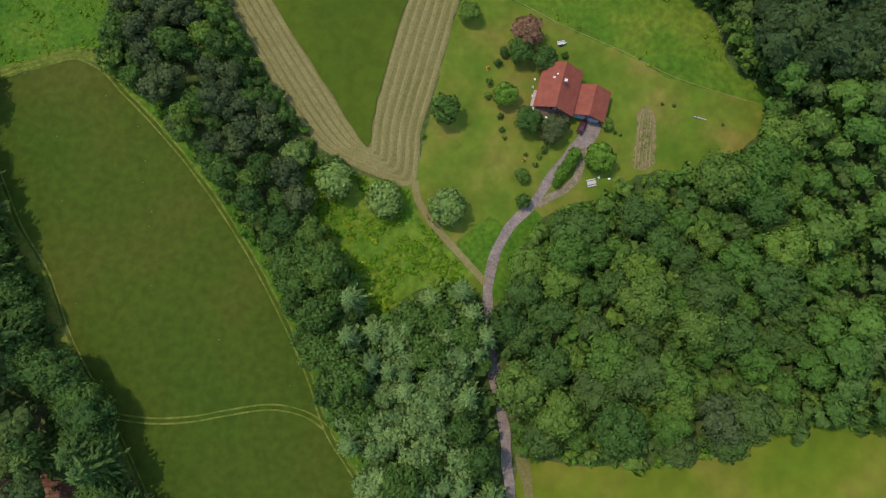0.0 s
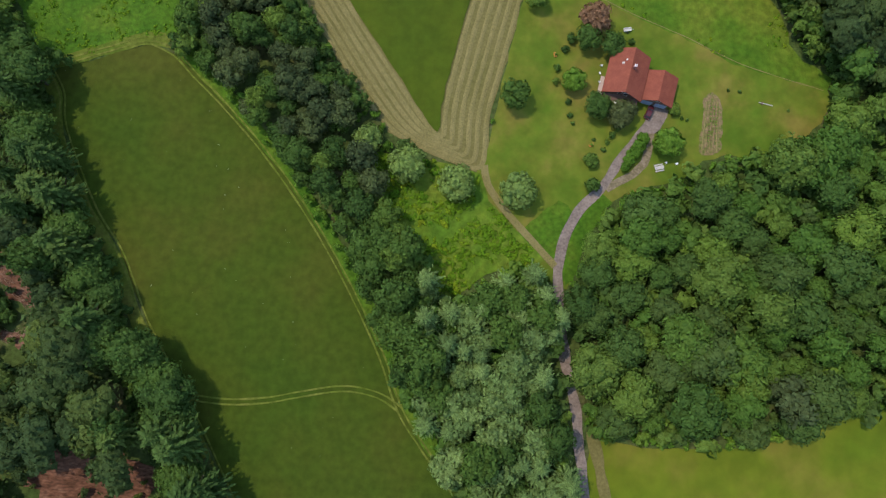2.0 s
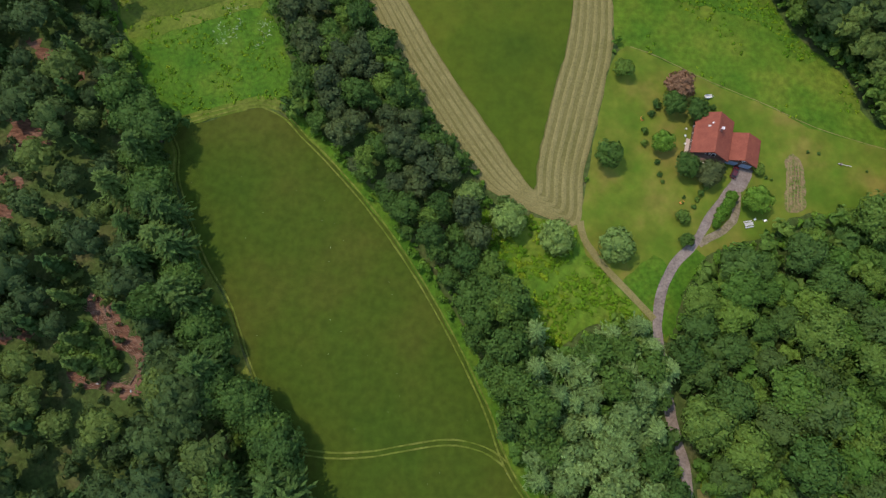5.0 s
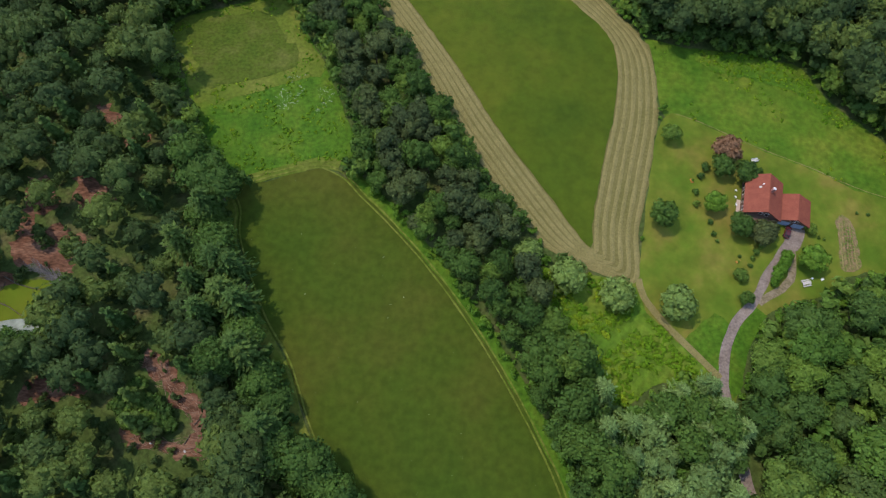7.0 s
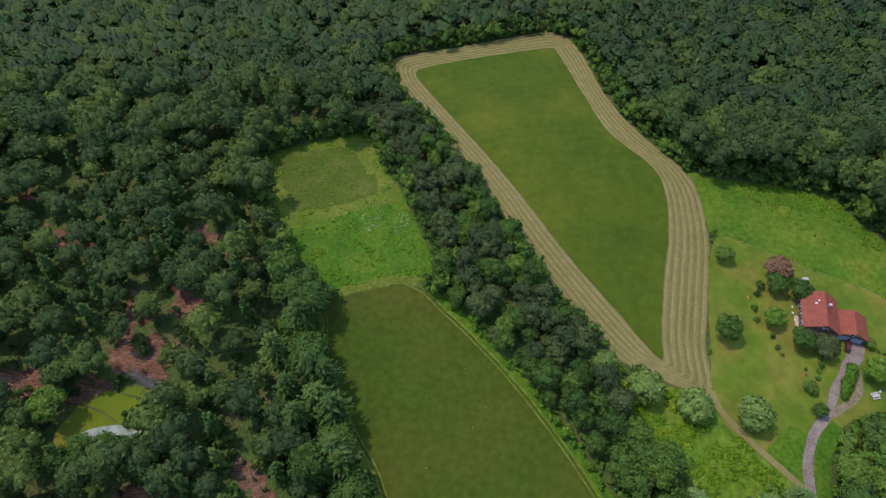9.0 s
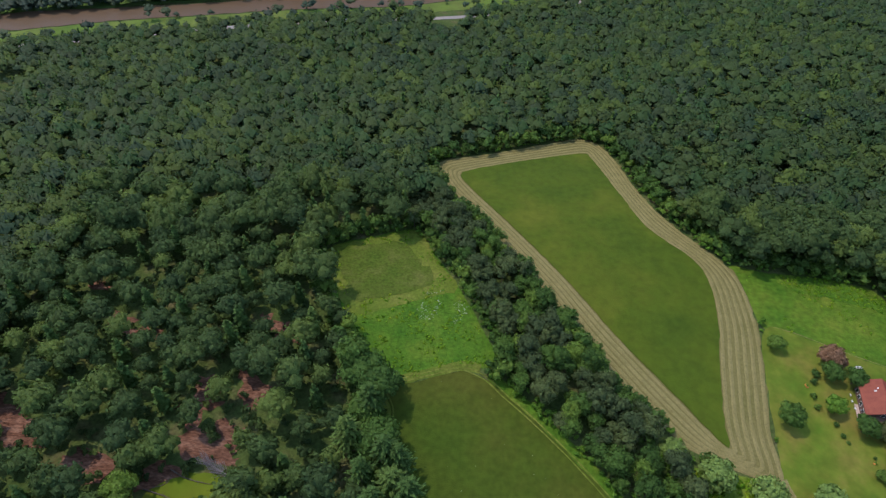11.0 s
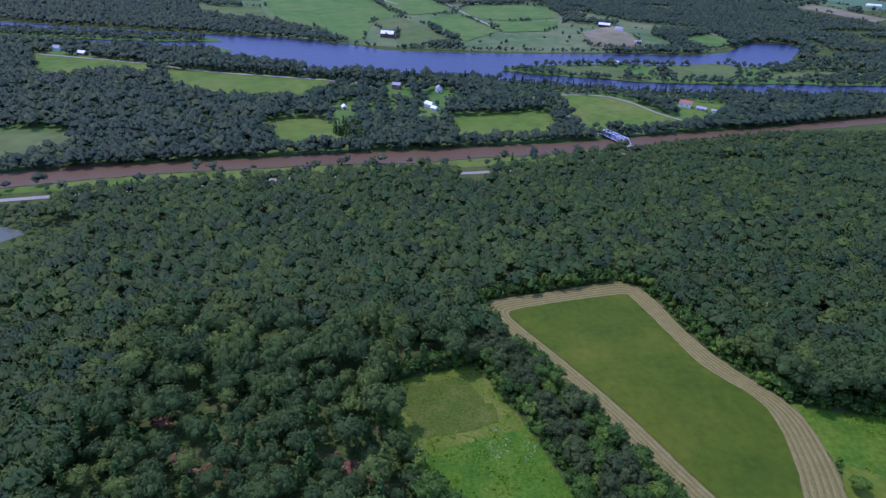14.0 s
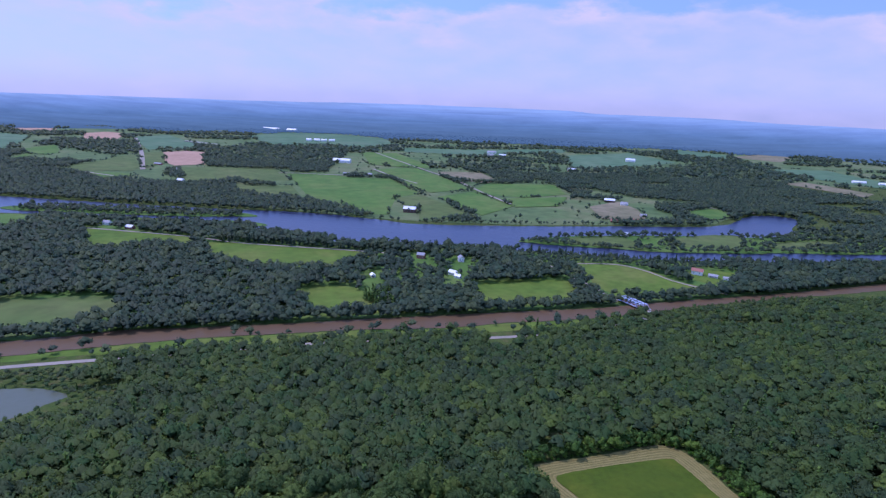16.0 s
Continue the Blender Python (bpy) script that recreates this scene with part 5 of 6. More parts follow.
PALE_FIELDS = [[(960, 1994), (1071, 2073), (1157, 1814), (1069, 1735), (1006, 1889)], [(-234, 1897), (-86, 1920), (-39, 1751), (-69, 1678), (-178, 1717)], [(153, 1338), (252, 1437), (272, 1330), (250, 1215), (150, 1190)]]
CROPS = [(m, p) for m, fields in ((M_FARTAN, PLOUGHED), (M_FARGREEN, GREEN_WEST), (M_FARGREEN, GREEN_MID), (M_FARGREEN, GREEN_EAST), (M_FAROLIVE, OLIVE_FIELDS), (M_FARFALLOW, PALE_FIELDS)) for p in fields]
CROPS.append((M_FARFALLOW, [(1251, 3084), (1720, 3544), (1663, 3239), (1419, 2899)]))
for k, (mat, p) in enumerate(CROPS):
    # green fields past 2250 m take the colour with haze painted in
    mat = M_FARHAZE if mat == M_FARGREEN and np.mean(p, axis=0)[1] > 2250 else mat
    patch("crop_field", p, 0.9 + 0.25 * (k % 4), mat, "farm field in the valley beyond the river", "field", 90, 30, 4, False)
for pts, w in (([(-1085, 1640), (-1334, 2103), (-1671, 2690)], 14), ([(-614, 2702), (-300, 1988), (-179, 1730), (-86, 1460), (-32, 1321)], 8), ([(-700, 1695), (-648, 1702), (-520, 1706), (-419, 1715)], 8),
               ([(-445, 1898), (-350, 1712), (-275, 1600)], 8), ([(-1400, 1600), (-1250, 1560), (-1085, 1490)], 9), ([(480, 1500), (455, 1420), (500, 1370), (560, 1340)], 7)):
    ribbon("lane", pts, w, 2.1, M_ASPHALT, "pale lane between the valley fields", "lane", 30, 0.05)
ribbon("lane", [(-790, 897), (-605, 871), (-501, 843), (-299, 827), (-240, 812)], 5.5, 0.6, M_ASPHALT, "pale lane along the riverside pasture", "lane", 10, 0.05)
ribbon("lane", [(-10, 812), (17, 811), (88, 818), (123, 792), (149, 745), (176, 716), (205, 690)], 4.5, 0.6, M_ASPHALT, "pale lane crossing the riverside pasture", "lane", 8, 0.05)
ribbon("lane", [(45, 640), (38, 656), (30, 690), (8, 735), (-20, 800)], 5.0, 0.5, M_ASPHALT, "pale lane leading off the bridge", "lane", 8, 0.05)

SKYWARD, LEAFY = 1.4, 0.8
FARP = [crown(R(300 + k), 6.4, 13, 4, 6, 1.35, 0.0, coarse=True, flat=0.45, core=0.86, lump=1.2) for k in range(10)]
FARC = [crown(R(320 + k), 6.0, 11, 2, 3, 1.9, 0.0, coarse=True, flat=0.35, lump=1.35) for k in range(6)]
DEEP = [crown(R(330 + k), 6.2, 9, 1, 4, 3.0, 0.0, coarse=True, flat=0.35, lump=1.7) for k in range(4)]
TALL = [conifer(R(340 + k), 2.6, 15, 6, 10, 1.2) for k in range(3)]
HAMLET = [(-300, 690), (-255, 650), (-140, 700), (-120, 790), (-150, 830), (-260, 830), (-300, 760)]
bottom = scatter(-900, 800, 420, 960, 8.8)
bx, by = bottom[:, 0], bottom[:, 1]
bottom = bottom[(np.abs(bx + 164) < 0.84 * (by + 71) + 60) & (by > np.interp(bx, [-720, -559, -421, -260, -74, 88, 318, 493, 800], [382, 444, 492, 537, 588, 640, 720, 787, 915]) + 5)]
bottom = clear_of(bottom, [RIVER_BLUE], 5)
bottom = clear_of(bottom, FLATS, 4)
bottom = bottom[~(inside(HAMLET, bottom) & (rng.random(len(bottom)) < 0.5))]
bottom = bottom[edge_distance([(45, 640), (38, 656), (30, 690), (8, 735), (-20, 800)], bottom, False) > 6]
bottom = bottom[edge_distance([(-790, 897), (-605, 871), (-501, 843), (-299, 827), (-240, 812)], bottom, False) > 5]
SITES = [(-773, 929), (-721, 907), (-163, 720), (-158, 712), (-213, 804), (-272, 696), (-152, 795), (205, 782), (230, 772)]
for sx, sy in SITES:
    bottom = bottom[(np.hypot(bottom[:, 0] - sx, bottom[:, 1] - sy) > 13) & ~((np.abs(bottom[:, 0] - sx + (sx + 164) / (sy + 71) * (sy - bottom[:, 1])) < 13) & (bottom[:, 1] < sy) & (bottom[:, 1] > sy - 64))]
low = np.where((bottom[:, 1] > 795) & (bottom[:, 0] > -60), np.where(bottom[:, 0] < 270, 0.6, 0.9), 1.0)
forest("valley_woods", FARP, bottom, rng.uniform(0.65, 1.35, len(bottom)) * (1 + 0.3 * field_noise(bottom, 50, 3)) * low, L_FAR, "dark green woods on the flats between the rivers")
patch("floodplain", [(-760, 400), (-559, 448), (-421, 496), (-260, 541), (-74, 592), (88, 644), (318, 724), (800, 920), (1000, 960), (555, 890), (136, 858), (-53, 872), (-222, 868), (-399, 902),
                     (-640, 984), (-1000, 978), (-1300, 960), (-1200, 600)], 0.15, M_FARGREEN, "green flats between the two rivers", "ground", 40, 15, 3)
brow = scatter(-760, 640, 380, 860, 6.5)
over = brow[:, 1] - far_bank(brow[:, 0])
brow = brow[(over > 1) & (over < 14) & (np.abs(brow[:, 0] - 45) > 9)]
forest("bank_trees", FARP, brow, rng.uniform(0.7, 1.2, len(brow)), L_FAR, "dark trees leaning over the far river bank", "trees")
GROVE = [(-272, 604), (-263, 632), (-240, 622), (-214, 619), (-210, 585), (-250, 576)]
grove = scatter(-285, -200, 565, 645, 5.5)
grove = grove[inside(GROVE, grove)]
forest("conifer_grove", TALL, grove, rng.uniform(0.75, 1.15, len(grove)), L_PINE, "dark clump of pointed conifers beside the pasture", "conifers")
# trees along the river's grassy bank
bank = scatter(-620, 40, 380, 590, 13)
bank = bank[(edge_distance(BANK, bank) < 3.5)]
bank = clear_of(bank[rng.random(len(bank)) < 0.75], [RIVER], 1.5)
forest("bank_trees", FARP, bank, rng.uniform(0.45, 1.1, len(bank)), L_FAR, "small dark trees dotted along the river bank", "trees")
# wooded strip of tall dark trees before the blue river, and the islands
strip = np.concatenate([curve_points([(-545, 853), (-400, 845), (-292, 838), (-200, 850), (-60, 862), (120, 852), (300, 852), (520, 880)], 7, False) + rng.uniform(-4, 4, (1, 2))])
strip = strip + rng.uniform(-4, 4, strip.shape)
forest("shore_trees", TALL, strip, rng.uniform(0.8, 1.4, len(strip)) * np.where(strip[:, 0] > -60, 0.8, 1.0), L_FAR, "dark upright trees lining the river shore", "trees")
isl = scatter(-60, 980, 895, 1150, 9.0)
isl = isl[inside(ISLAND, isl)]
isl = isl[((edge_distance(ISLAND, isl) < 12) & (rng.random(len(isl)) < 0.8)) | (rng.random(len(isl)) < np.where(isl[:, 0] > 450, 0.7, 0.3))]
isl = clear_of(isl, MEADS, 2)
rim = np.concatenate([curve_points(p, 8.0, True) for p in MEADS])
rim = rim + rng.uniform(-4, 4, rim.shape)
isl = np.concatenate([isl, rim[field_noise(rim, 40, 3) > -0.15]])
isw = scatter(-1010, -540, 1010, 1086, 9.5)
isw = isw[inside(ISLAND_W, isw) & (isw[:, 0] < -585)]
isl = np.concatenate([isl, isw])
forest("island_trees", FARP, isl, rng.uniform(0.45, 1.0, len(isl)), L_FAR, "dark trees along the island shores", "trees")


BELTS = [[(-1700, 1640), (-1463, 1600), (-1283, 1560), (-1164, 1500), (-1005, 1440), (-871, 1405), (-698, 1300), (-526, 1262), (-482, 1240), (-365, 1160), (-318, 1100), (-396, 1084), (-518, 1115),
          (-655, 1124), (-882, 1132), (-1118, 1150), (-1600, 1200)],
         [(-1097, 2101), (-1128, 2515), (-905, 2607), (-653, 2556), (-593, 2177), (-582, 1830), (-726, 1775), (-945, 1765)], [(-1929, 2479), (-1594, 2546), (-1334, 2110), (-1350, 1960), (-1657, 2137)],
         [(-220, 2296), (46, 2389), (216, 2150), (171, 1848), (283, 1778), (264, 1712), (140, 1730), (-43, 1700), (-65, 1881), (-183, 2033)],
         [(239, 2159), (534, 2311), (870, 2483), (1075, 2322), (1131, 2108), (914, 1926), (922, 1804), (1064, 1634), (1500, 1500), (1300, 1180), (900, 1080), (690, 1090), (640, 1150), (640, 1200),
          (690, 1300), (720, 1500), (600, 1500), (500, 1310), (486, 1464), (324, 1510), (240, 1604)]]
crops = [p for _, p in CROPS]


def wooded(p, scale, level):
    """Where trees stand on the plain: the named belts, and copses between them."""
    w = field_noise(p, scale, 2) + 0.35 * field_noise(p, scale / 4, 5) > level
    gaps = field_noise(p * np.array([0.4, 1.0]), 75, 9) > 0.24      # clearings lie across the eastern woods
    for k, belt in enumerate(BELTS):
        w |= inside(belt, p) & ~(gaps & (k > 2))
    return w


def off_crops(p, margin):
    ok = np.ones(len(p), bool)
    for c in crops:
        ok &= ~(inside(c, p) & (edge_distance(c, p) > margin))
    return p[ok]


far = scatter(-1750, 1450, 1060, 2000, 10.4)
far = far[np.abs(far[:, 0] + 164) < 0.8 * (far[:, 1] + 71) + 40]
far = clear_of(far, [RIVER_BLUE], 5)
far = off_crops(far[wooded(far, 260, 0.2)], 2)
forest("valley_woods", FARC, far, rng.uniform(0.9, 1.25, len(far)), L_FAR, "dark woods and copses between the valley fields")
hedges = np.concatenate([curve_points(p, 7.5, True) for p in crops if np.mean(p, axis=0)[1] < 2300])
hedges = hedges + rng.uniform(-3.5, 3.5, hedges.shape)
hedges = hedges[(field_noise(hedges, 60, 11) > 0.06) & (edge_distance(RIVER_BLUE, hedges) > 6)]
forest("hedgerow_trees", FARC, hedges, rng.uniform(0.3, 0.85, len(hedges)), L_FAR, "low dark hedgerow trees round the valley fields", "hedgerow")
shore = curve_points([(-480, 1128), (-410, 1102), (-327, 1088), (-258, 1076), (-113, 1084), (13, 1105), (84, 1118), (180, 1138), (327, 1164), (395, 1198), (452, 1262)], 5.5, False)
shore = shore + rng.uniform(-4, 7, shore.shape)
shore = clear_of(shore[rng.random(len(shore)) < 0.75], [RIVER_BLUE], 2)
shore = shore[np.abs(shore[:, 0] + 250) > 24]
forest("shore_trees", FARC, shore, rng.uniform(0.35, 0.95, len(shore)), L_FAR, "small dark trees along the far river shore", "trees")
lone = scatter(-1500, 1200, 1090, 2600, 48)
lone = lone[(np.abs(lone[:, 0] + 164) < 0.8 * (lone[:, 1] + 71)) & (rng.random(len(lone)) < 0.5)]
lone = off_crops(clear_of(lone, [RIVER_BLUE], 8), 4)
arm = curve_points([(640, 1095), (560, 1150), (606, 1230), (640, 1300), (590, 1340), (525, 1325), (460, 1256)], 5.0, False)
arm = np.concatenate([arm + rng.uniform(-6, 6, arm.shape), arm + rng.uniform(-16, 16, arm.shape)])
arm = clear_of(arm, [RIVER_BLUE], 2.5)
forest("shore_trees", FARC, arm, rng.uniform(0.8, 1.6, len(arm)), L_FAR, "dark trees round the river's backwater", "trees")
forest("field_trees", FARC, lone, rng.uniform(0.4, 1.1, len(lone)), L_FAR, "single dark trees dotted over the farmland", "trees")
wide = scatter(-3100, 2900, 2000, 4150, 26)
wide = wide[np.abs(wide[:, 0] + 164) < 0.8 * (wide[:, 1] + 71) + 60]
reach = (wide[:, 1] - 2000) / 1500
wide = off_crops(wide[wooded(wide, 420, 0.18) | (field_noise(wide * np.array([0.45, 1.0]), 170, 14) > 0.42 - 0.5 * reach) | (wide[:, 1] > 3350 + 0.1 * np.abs(wide[:, 0]))], 6)
deep = wide[:, 1] > 3300 + 300 * field_noise(wide, 500, 21)
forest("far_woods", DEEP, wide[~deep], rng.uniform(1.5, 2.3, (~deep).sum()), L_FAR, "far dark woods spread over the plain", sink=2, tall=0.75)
# the deepest trees glow with the same painted haze
forest("hazed_distant_woods", DEEP, wide[deep], rng.uniform(1.9, 2.9, deep.sum()), M_DISTANT_HAZE, "distant woods with painted blue haze at the edge of sight", sink=2, tall=0.5)


# ---- buildings ----
def window(parent, x, y, z, w, h, face, sub="window"):
    """A framed pane on a wall; face is the outward axis: 'y-', 'y+', 'x-' or 'x+'."""
    s = -1 if face[1] == "-" else 1
    bm, bm2 = bmesh.new(), bmesh.new()
    if face[0] == "y":
        box(bm, x - w / 2 - 0.1, x + w / 2 + 0.1, y - 0.02, y + s * 0.06, z - 0.1, z + h + 0.1) if s > 0 else box(bm, x - w / 2 - 0.1, x + w / 2 + 0.1, y - 0.06, y + 0.02, z - 0.1, z + h + 0.1)
        box(bm2, x - w / 2, x + w / 2, y - 0.09 if s < 0 else y, y if s < 0 else y + 0.09, z, z + h)
    else:
        box(bm, x - 0.02 if s > 0 else x - 0.06, x + 0.06 if s > 0 else x + 0.02, y - w / 2 - 0.1, y + w / 2 + 0.1, z - 0.1, z + h + 0.1)
        box(bm2, x if s > 0 else x - 0.09, x + 0.09 if s > 0 else x, y - w / 2, y + w / 2, z, z + h)
    f = part(sub, bm, M_WHITE, parent)
    part("pane", bm2, M_GLASS, f)
    return f


def gable_walls(L, W, eave, ridge_h):
    a, b = W / 2, L / 2
    v = [(-a, -b, -0.5), (a, -b, -0.5), (a, b, -0.5), (-a, b, -0.5), (-a, -b, eave), (a, -b, eave), (a, b, eave), (-a, b, eave), (0, -b, ridge_h), (0, b, ridge_h)]
    return solid(bmesh.new(), v, [(0, 1, 5, 8, 4), (2, 3, 7, 9, 6), (1, 2, 6, 5), (3, 0, 4, 7), (3, 2, 1, 0), (4, 8, 9, 7), (8, 5, 6, 9)])


def roof_slope(L, W, eave, ridge_h, side, over=0.5, thick=0.22):
    a, b = W / 2, L / 2 + over
    k = (ridge_h - eave) / a
    xo, zo = a + over, eave - k * over
    n = Vector((side * k, 0, 1)).normalized() * thick
    v = []
    for y in (-b, b):
        for x, z in ((0.0, ridge_h + 0.03), (side * xo, zo + 0.03)):
            v += [(x, y, z), (x + n.x, y, z + n.z)]
    bm = solid(bmesh.new(), v, [(0, 1, 3, 2), (4, 6, 7, 5), (0, 4, 5, 1), (2, 3, 7, 6), (1, 5, 7, 3), (0, 2, 6, 4)])
    bmesh.ops.recalc_face_normals(bm, faces=bm.faces)
    return bm


def farm_building(name, x, y, turn, L, W, eave, ridge_h, wall, roof, label, category="house", windows=2, doors=True):
    h = thing(name, pose(x, y, float(gz(x, y)), 0, 0, turn), label, category)
    w = part("wall", gable_walls(L, W, eave, ridge_h), wall, h)
    for s in (-1, 1):
        part("roof", roof_slope(L, W, eave, ridge_h, s), roof, h)
    n = max(1, windows)
    for s, face in ((-1, "x-"), (1, "x+")):
        for k in range(n):
            window(h, s * W / 2, -L / 2 + L * (k + 0.5) / n, eave * 0.42, 1.2, 1.5, face)
    for k in (-1, 1):
        window(h, k * W * 0.22, -L / 2, eave * 0.42, 1.2, 1.5, "y-")
    if doors:
        part("door", boxed(-0.6, 0.6, -L / 2 - 0.07, -L / 2, 0, 2.1), M_TIMBER, h)
    return h


farm_building("barn", -261, 1171, 80, 26, 13, 8, 13, M_TIMBER, M_METALROOF, "brown riverside barn with a pale metal roof", "barn", 4)
farm_building("barn", -580, 2058, 85, 62, 20, 9, 15, M_WHITE, M_METALROOF, "long white barn with a bright metal roof", "barn", 6)
farm_building("house", -773, 929, 70, 15, 9, 5, 8, M_WHITE, M_GREYROOF, "white house beside the island lane")
farm_building("house", -721, 907, 75, 14, 9, 4, 7, M_BRICK, M_METALROOF, "low house with a bright roof beside the lane")
farm_building("house", -163, 722, 50, 12, 7, 4.5, 7.5, M_WHITE, M_METALROOF, "white house with bright roof among the trees")
farm_building("shed", -156, 710, 55, 9, 6, 3.2, 5.5, M_WHITE, M_METALROOF, "white shed with bright roof beside the house", "shed", 1)
farm_building("house", -213, 804, 75, 12, 9, 6, 9, M_BRICK, M_GREYROOF, "tall brick house with white trim among trees")
farm_building("shed", -272, 696, 20, 8, 6, 3, 5.2, M_WHITE, M_WHITE, "small white shed among the trees", "shed", 1)
farm_building("house", -152, 797, 10, 10, 8, 6, 9, M_WHITE, M_GREYROOF, "white two-storey house half hidden by trees")
farm_building("farmhouse", 200, 784, 60, 16, 9, 6, 9.5, M_WHITE, M_BRICK, "large white farmhouse with a dull red roof")
farm_building("shed", 219, 772, 60, 13, 7, 3, 5, M_GREYWOOD, M_GREYROOF, "low grey farm shed beside the farmhouse", "shed", 2)
farm_building("shed", 234, 762, 65, 9, 6, 3, 4.6, M_WHITE, M_GREYROOF, "small pale shed at the end of the farmyard", "shed", 1)
farm_building("house", 252, 1385, 60, 17, 10, 5, 9, M_WHITE, M_GREYROOF, "white farmhouse beside a bare yard across the river")
farm_building("barn", 226, 1425, 75, 26, 12, 6, 10, M_TIMBER, M_METALROOF, "brown barn beside a bare yard across the river", "barn", 3)
farm_building("house", 256, 1240, 85, 14, 9, 4, 7, M_GREYWOOD, M_GREYROOF, "grey house on the far river shore")
farm_building("house", 172, 1160, 80, 16, 9, 4, 7.5, M_TIMBER, M_BRICK, "brown-roofed house on the far river shore")
farm_building("house", 214, 1172, 70, 20, 10, 4, 7.5, M_WHITE, M_BRICK, "long brown-roofed house on the far river shore")
farm_building("house", -21, 2530, 70, 26, 14, 8, 13, M_WHITE, M_GREYROOF, "far white farmhouse in a cluster of sheds")
farm_building("shed", 35, 2590, 85, 30, 12, 5, 9, M_WHITE, M_METALROOF, "far pale shed in the farm cluster", "shed", 3)
farm_building("barn", 252, 2095, 80, 30, 14, 7, 12, M_BRICK, M_METALROOF, "far red barn beside a pasture", "barn", 3)
farm_building("house", -995, 1661, 75, 18, 10, 5, 9, M_WHITE, M_GREYROOF, "white house beside the valley lane")
farm_building("house", 158, 1031, 85, 15, 9, 4, 7, M_WHITE, M_METALROOF, "white house on the river island")
for k in range(3):
    farm_building("cattle_shed", -500 + 30 * k, 1736 + 6 * k, 85, 26, 14, 4, 6.5, M_CONCRETE, M_GREYROOF, "long grey cattle shed in the valley", "barn", 4)
farm_building("house", 597, 2577, 80, 40, 18, 9, 15, M_WHITE, M_METALROOF, "white farmstead far across the valley")
farm_building("barn", -1344, 3682, 80, 110, 30, 10, 18, M_WHITE, M_METALROOF, "far long white farm shed", "barn", 5)
farm_building("barn", -1205, 3655, 80, 60, 26, 10, 18, M_WHITE, M_METALROOF, "far white metal-roofed shed", "barn", 4)
for k in range(4):
    farm_building("house", -930 + 38 * k, 2985 + 12 * (k % 2), 70 + 15 * k, 28, 16, 7, 12, M_WHITE, M_METALROOF, "far white farm building in a cluster")
farm_building("house", -884, 1449, 70, 18, 10, 5, 9, M_WHITE, M_METALROOF, "white house at the edge of the river woods")
farm_building("barn", -1104, 1770, 75, 26, 10, 4, 7, M_BRICK, M_GREYROOF, "low red-brown barn beside the lane", "barn", 3)
farm_building("barn", 1299, 2118, 75, 44, 14, 5, 9, M_WHITE, M_METALROOF, "long white poultry barn", "barn", 5)
farm_building("barn", 1370, 2080, 75, 44, 14, 5, 9, M_WHITE, M_METALROOF, "long white poultry barn", "barn", 5)
farm_building("barn", -8, 2702, 80, 40, 18, 7, 12, M_WHITE, M_GREYROOF, "far pale barn beside a copse", "barn", 4)
farm_building("house", 514, 1489, 40, 16, 9, 5, 8, M_WHITE, M_GREYROOF, "white house above the river bend")
for k in range(4):
    farm_building("greenhouse", -1370 + 45 * k, 2600 - 28 * k, 70, 60, 20, 4, 8, M_TARP, M_TARP, "pale blue-grey greenhouse in the valley", "greenhouse", 3, False)

# ---- the truss bridge over the brown river ----
A, B = Vector((72.8, 603.5, 0)), Vector((48.4, 644.5, 0))
deck_z = float(gz(60, 600)) + 3.0
BL, BW = (B - A).length, 7.0
turn = math.degrees(math.atan2((B - A).y, (B - A).x)) - 90
bridge = thing("truss_bridge", pose((A.x + B.x) / 2, (A.y + B.y) / 2, deck_z, 0, 0, turn), "pale blue steel truss bridge over the brown river", "bridge")
part("deck", boxed(-BW / 2, BW / 2, -BL / 2, BL / 2, -0.5, 0.0), M_TIMBER, bridge, "dark plank deck")
N = 8
ys = [-BL / 2 + BL * k / N for k in range(N + 1)]
hs = [0.0] + [5.4] * (N - 1) + [0.0]
for s in (-1, 1):
    xx = s * (BW / 2 + 0.2)
    part("bottom_chord", box(bmesh.new(), xx - 0.25, xx + 0.25, -BL / 2, BL / 2, -0.5, 0.1), M_STEEL, bridge)
    for k in range(N):
        part("top_chord", bar(bmesh.new(), (xx, ys[k], hs[k]), (xx, ys[k + 1], hs[k + 1]), 0.27, 4), M_STEEL, bridge)
    for k in range(1, N):
        part("post", bar(bmesh.new(), (xx, ys[k], 0), (xx, ys[k], hs[k]), 0.24, 4), M_STEEL, bridge)
    for k in range(1, N - 1):
        a, b = ((k, 0), (k + 1, 1)) if k >= N // 2 else ((k, 1), (k + 1, 0))
        part("diagonal", bar(bmesh.new(), (xx, ys[a[0]], hs[a[0]] * a[1]), (xx, ys[b[0]], hs[b[0]] * b[1]), 0.18, 4), M_STEEL, bridge)
for k in range(1, N):
    part("cross_beam", bar(bmesh.new(), (-BW / 2, ys[k], hs[k]), (BW / 2, ys[k], hs[k]), 0.2, 4), M_STEEL, bridge)
    if k < N - 1:
        bm = bar(bmesh.new(), (-BW / 2, ys[k], hs[k]), (BW / 2, ys[k + 1], hs[k + 1]), 0.12, 4)
        bar(bm, (BW / 2, ys[k], hs[k]), (-BW / 2, ys[k + 1], hs[k + 1]), 0.12, 4)
        part("cross_brace", bm, M_STEEL, bridge)
for s in (-1, 1):
    part("abutment", boxed(-BW / 2 - 0.8, BW / 2 + 0.8, s * BL / 2 - (2 if s > 0 else 2), s * BL / 2 + 2, -4.5, -0.55, bevel=0.15), M_CONCRETE, bridge)

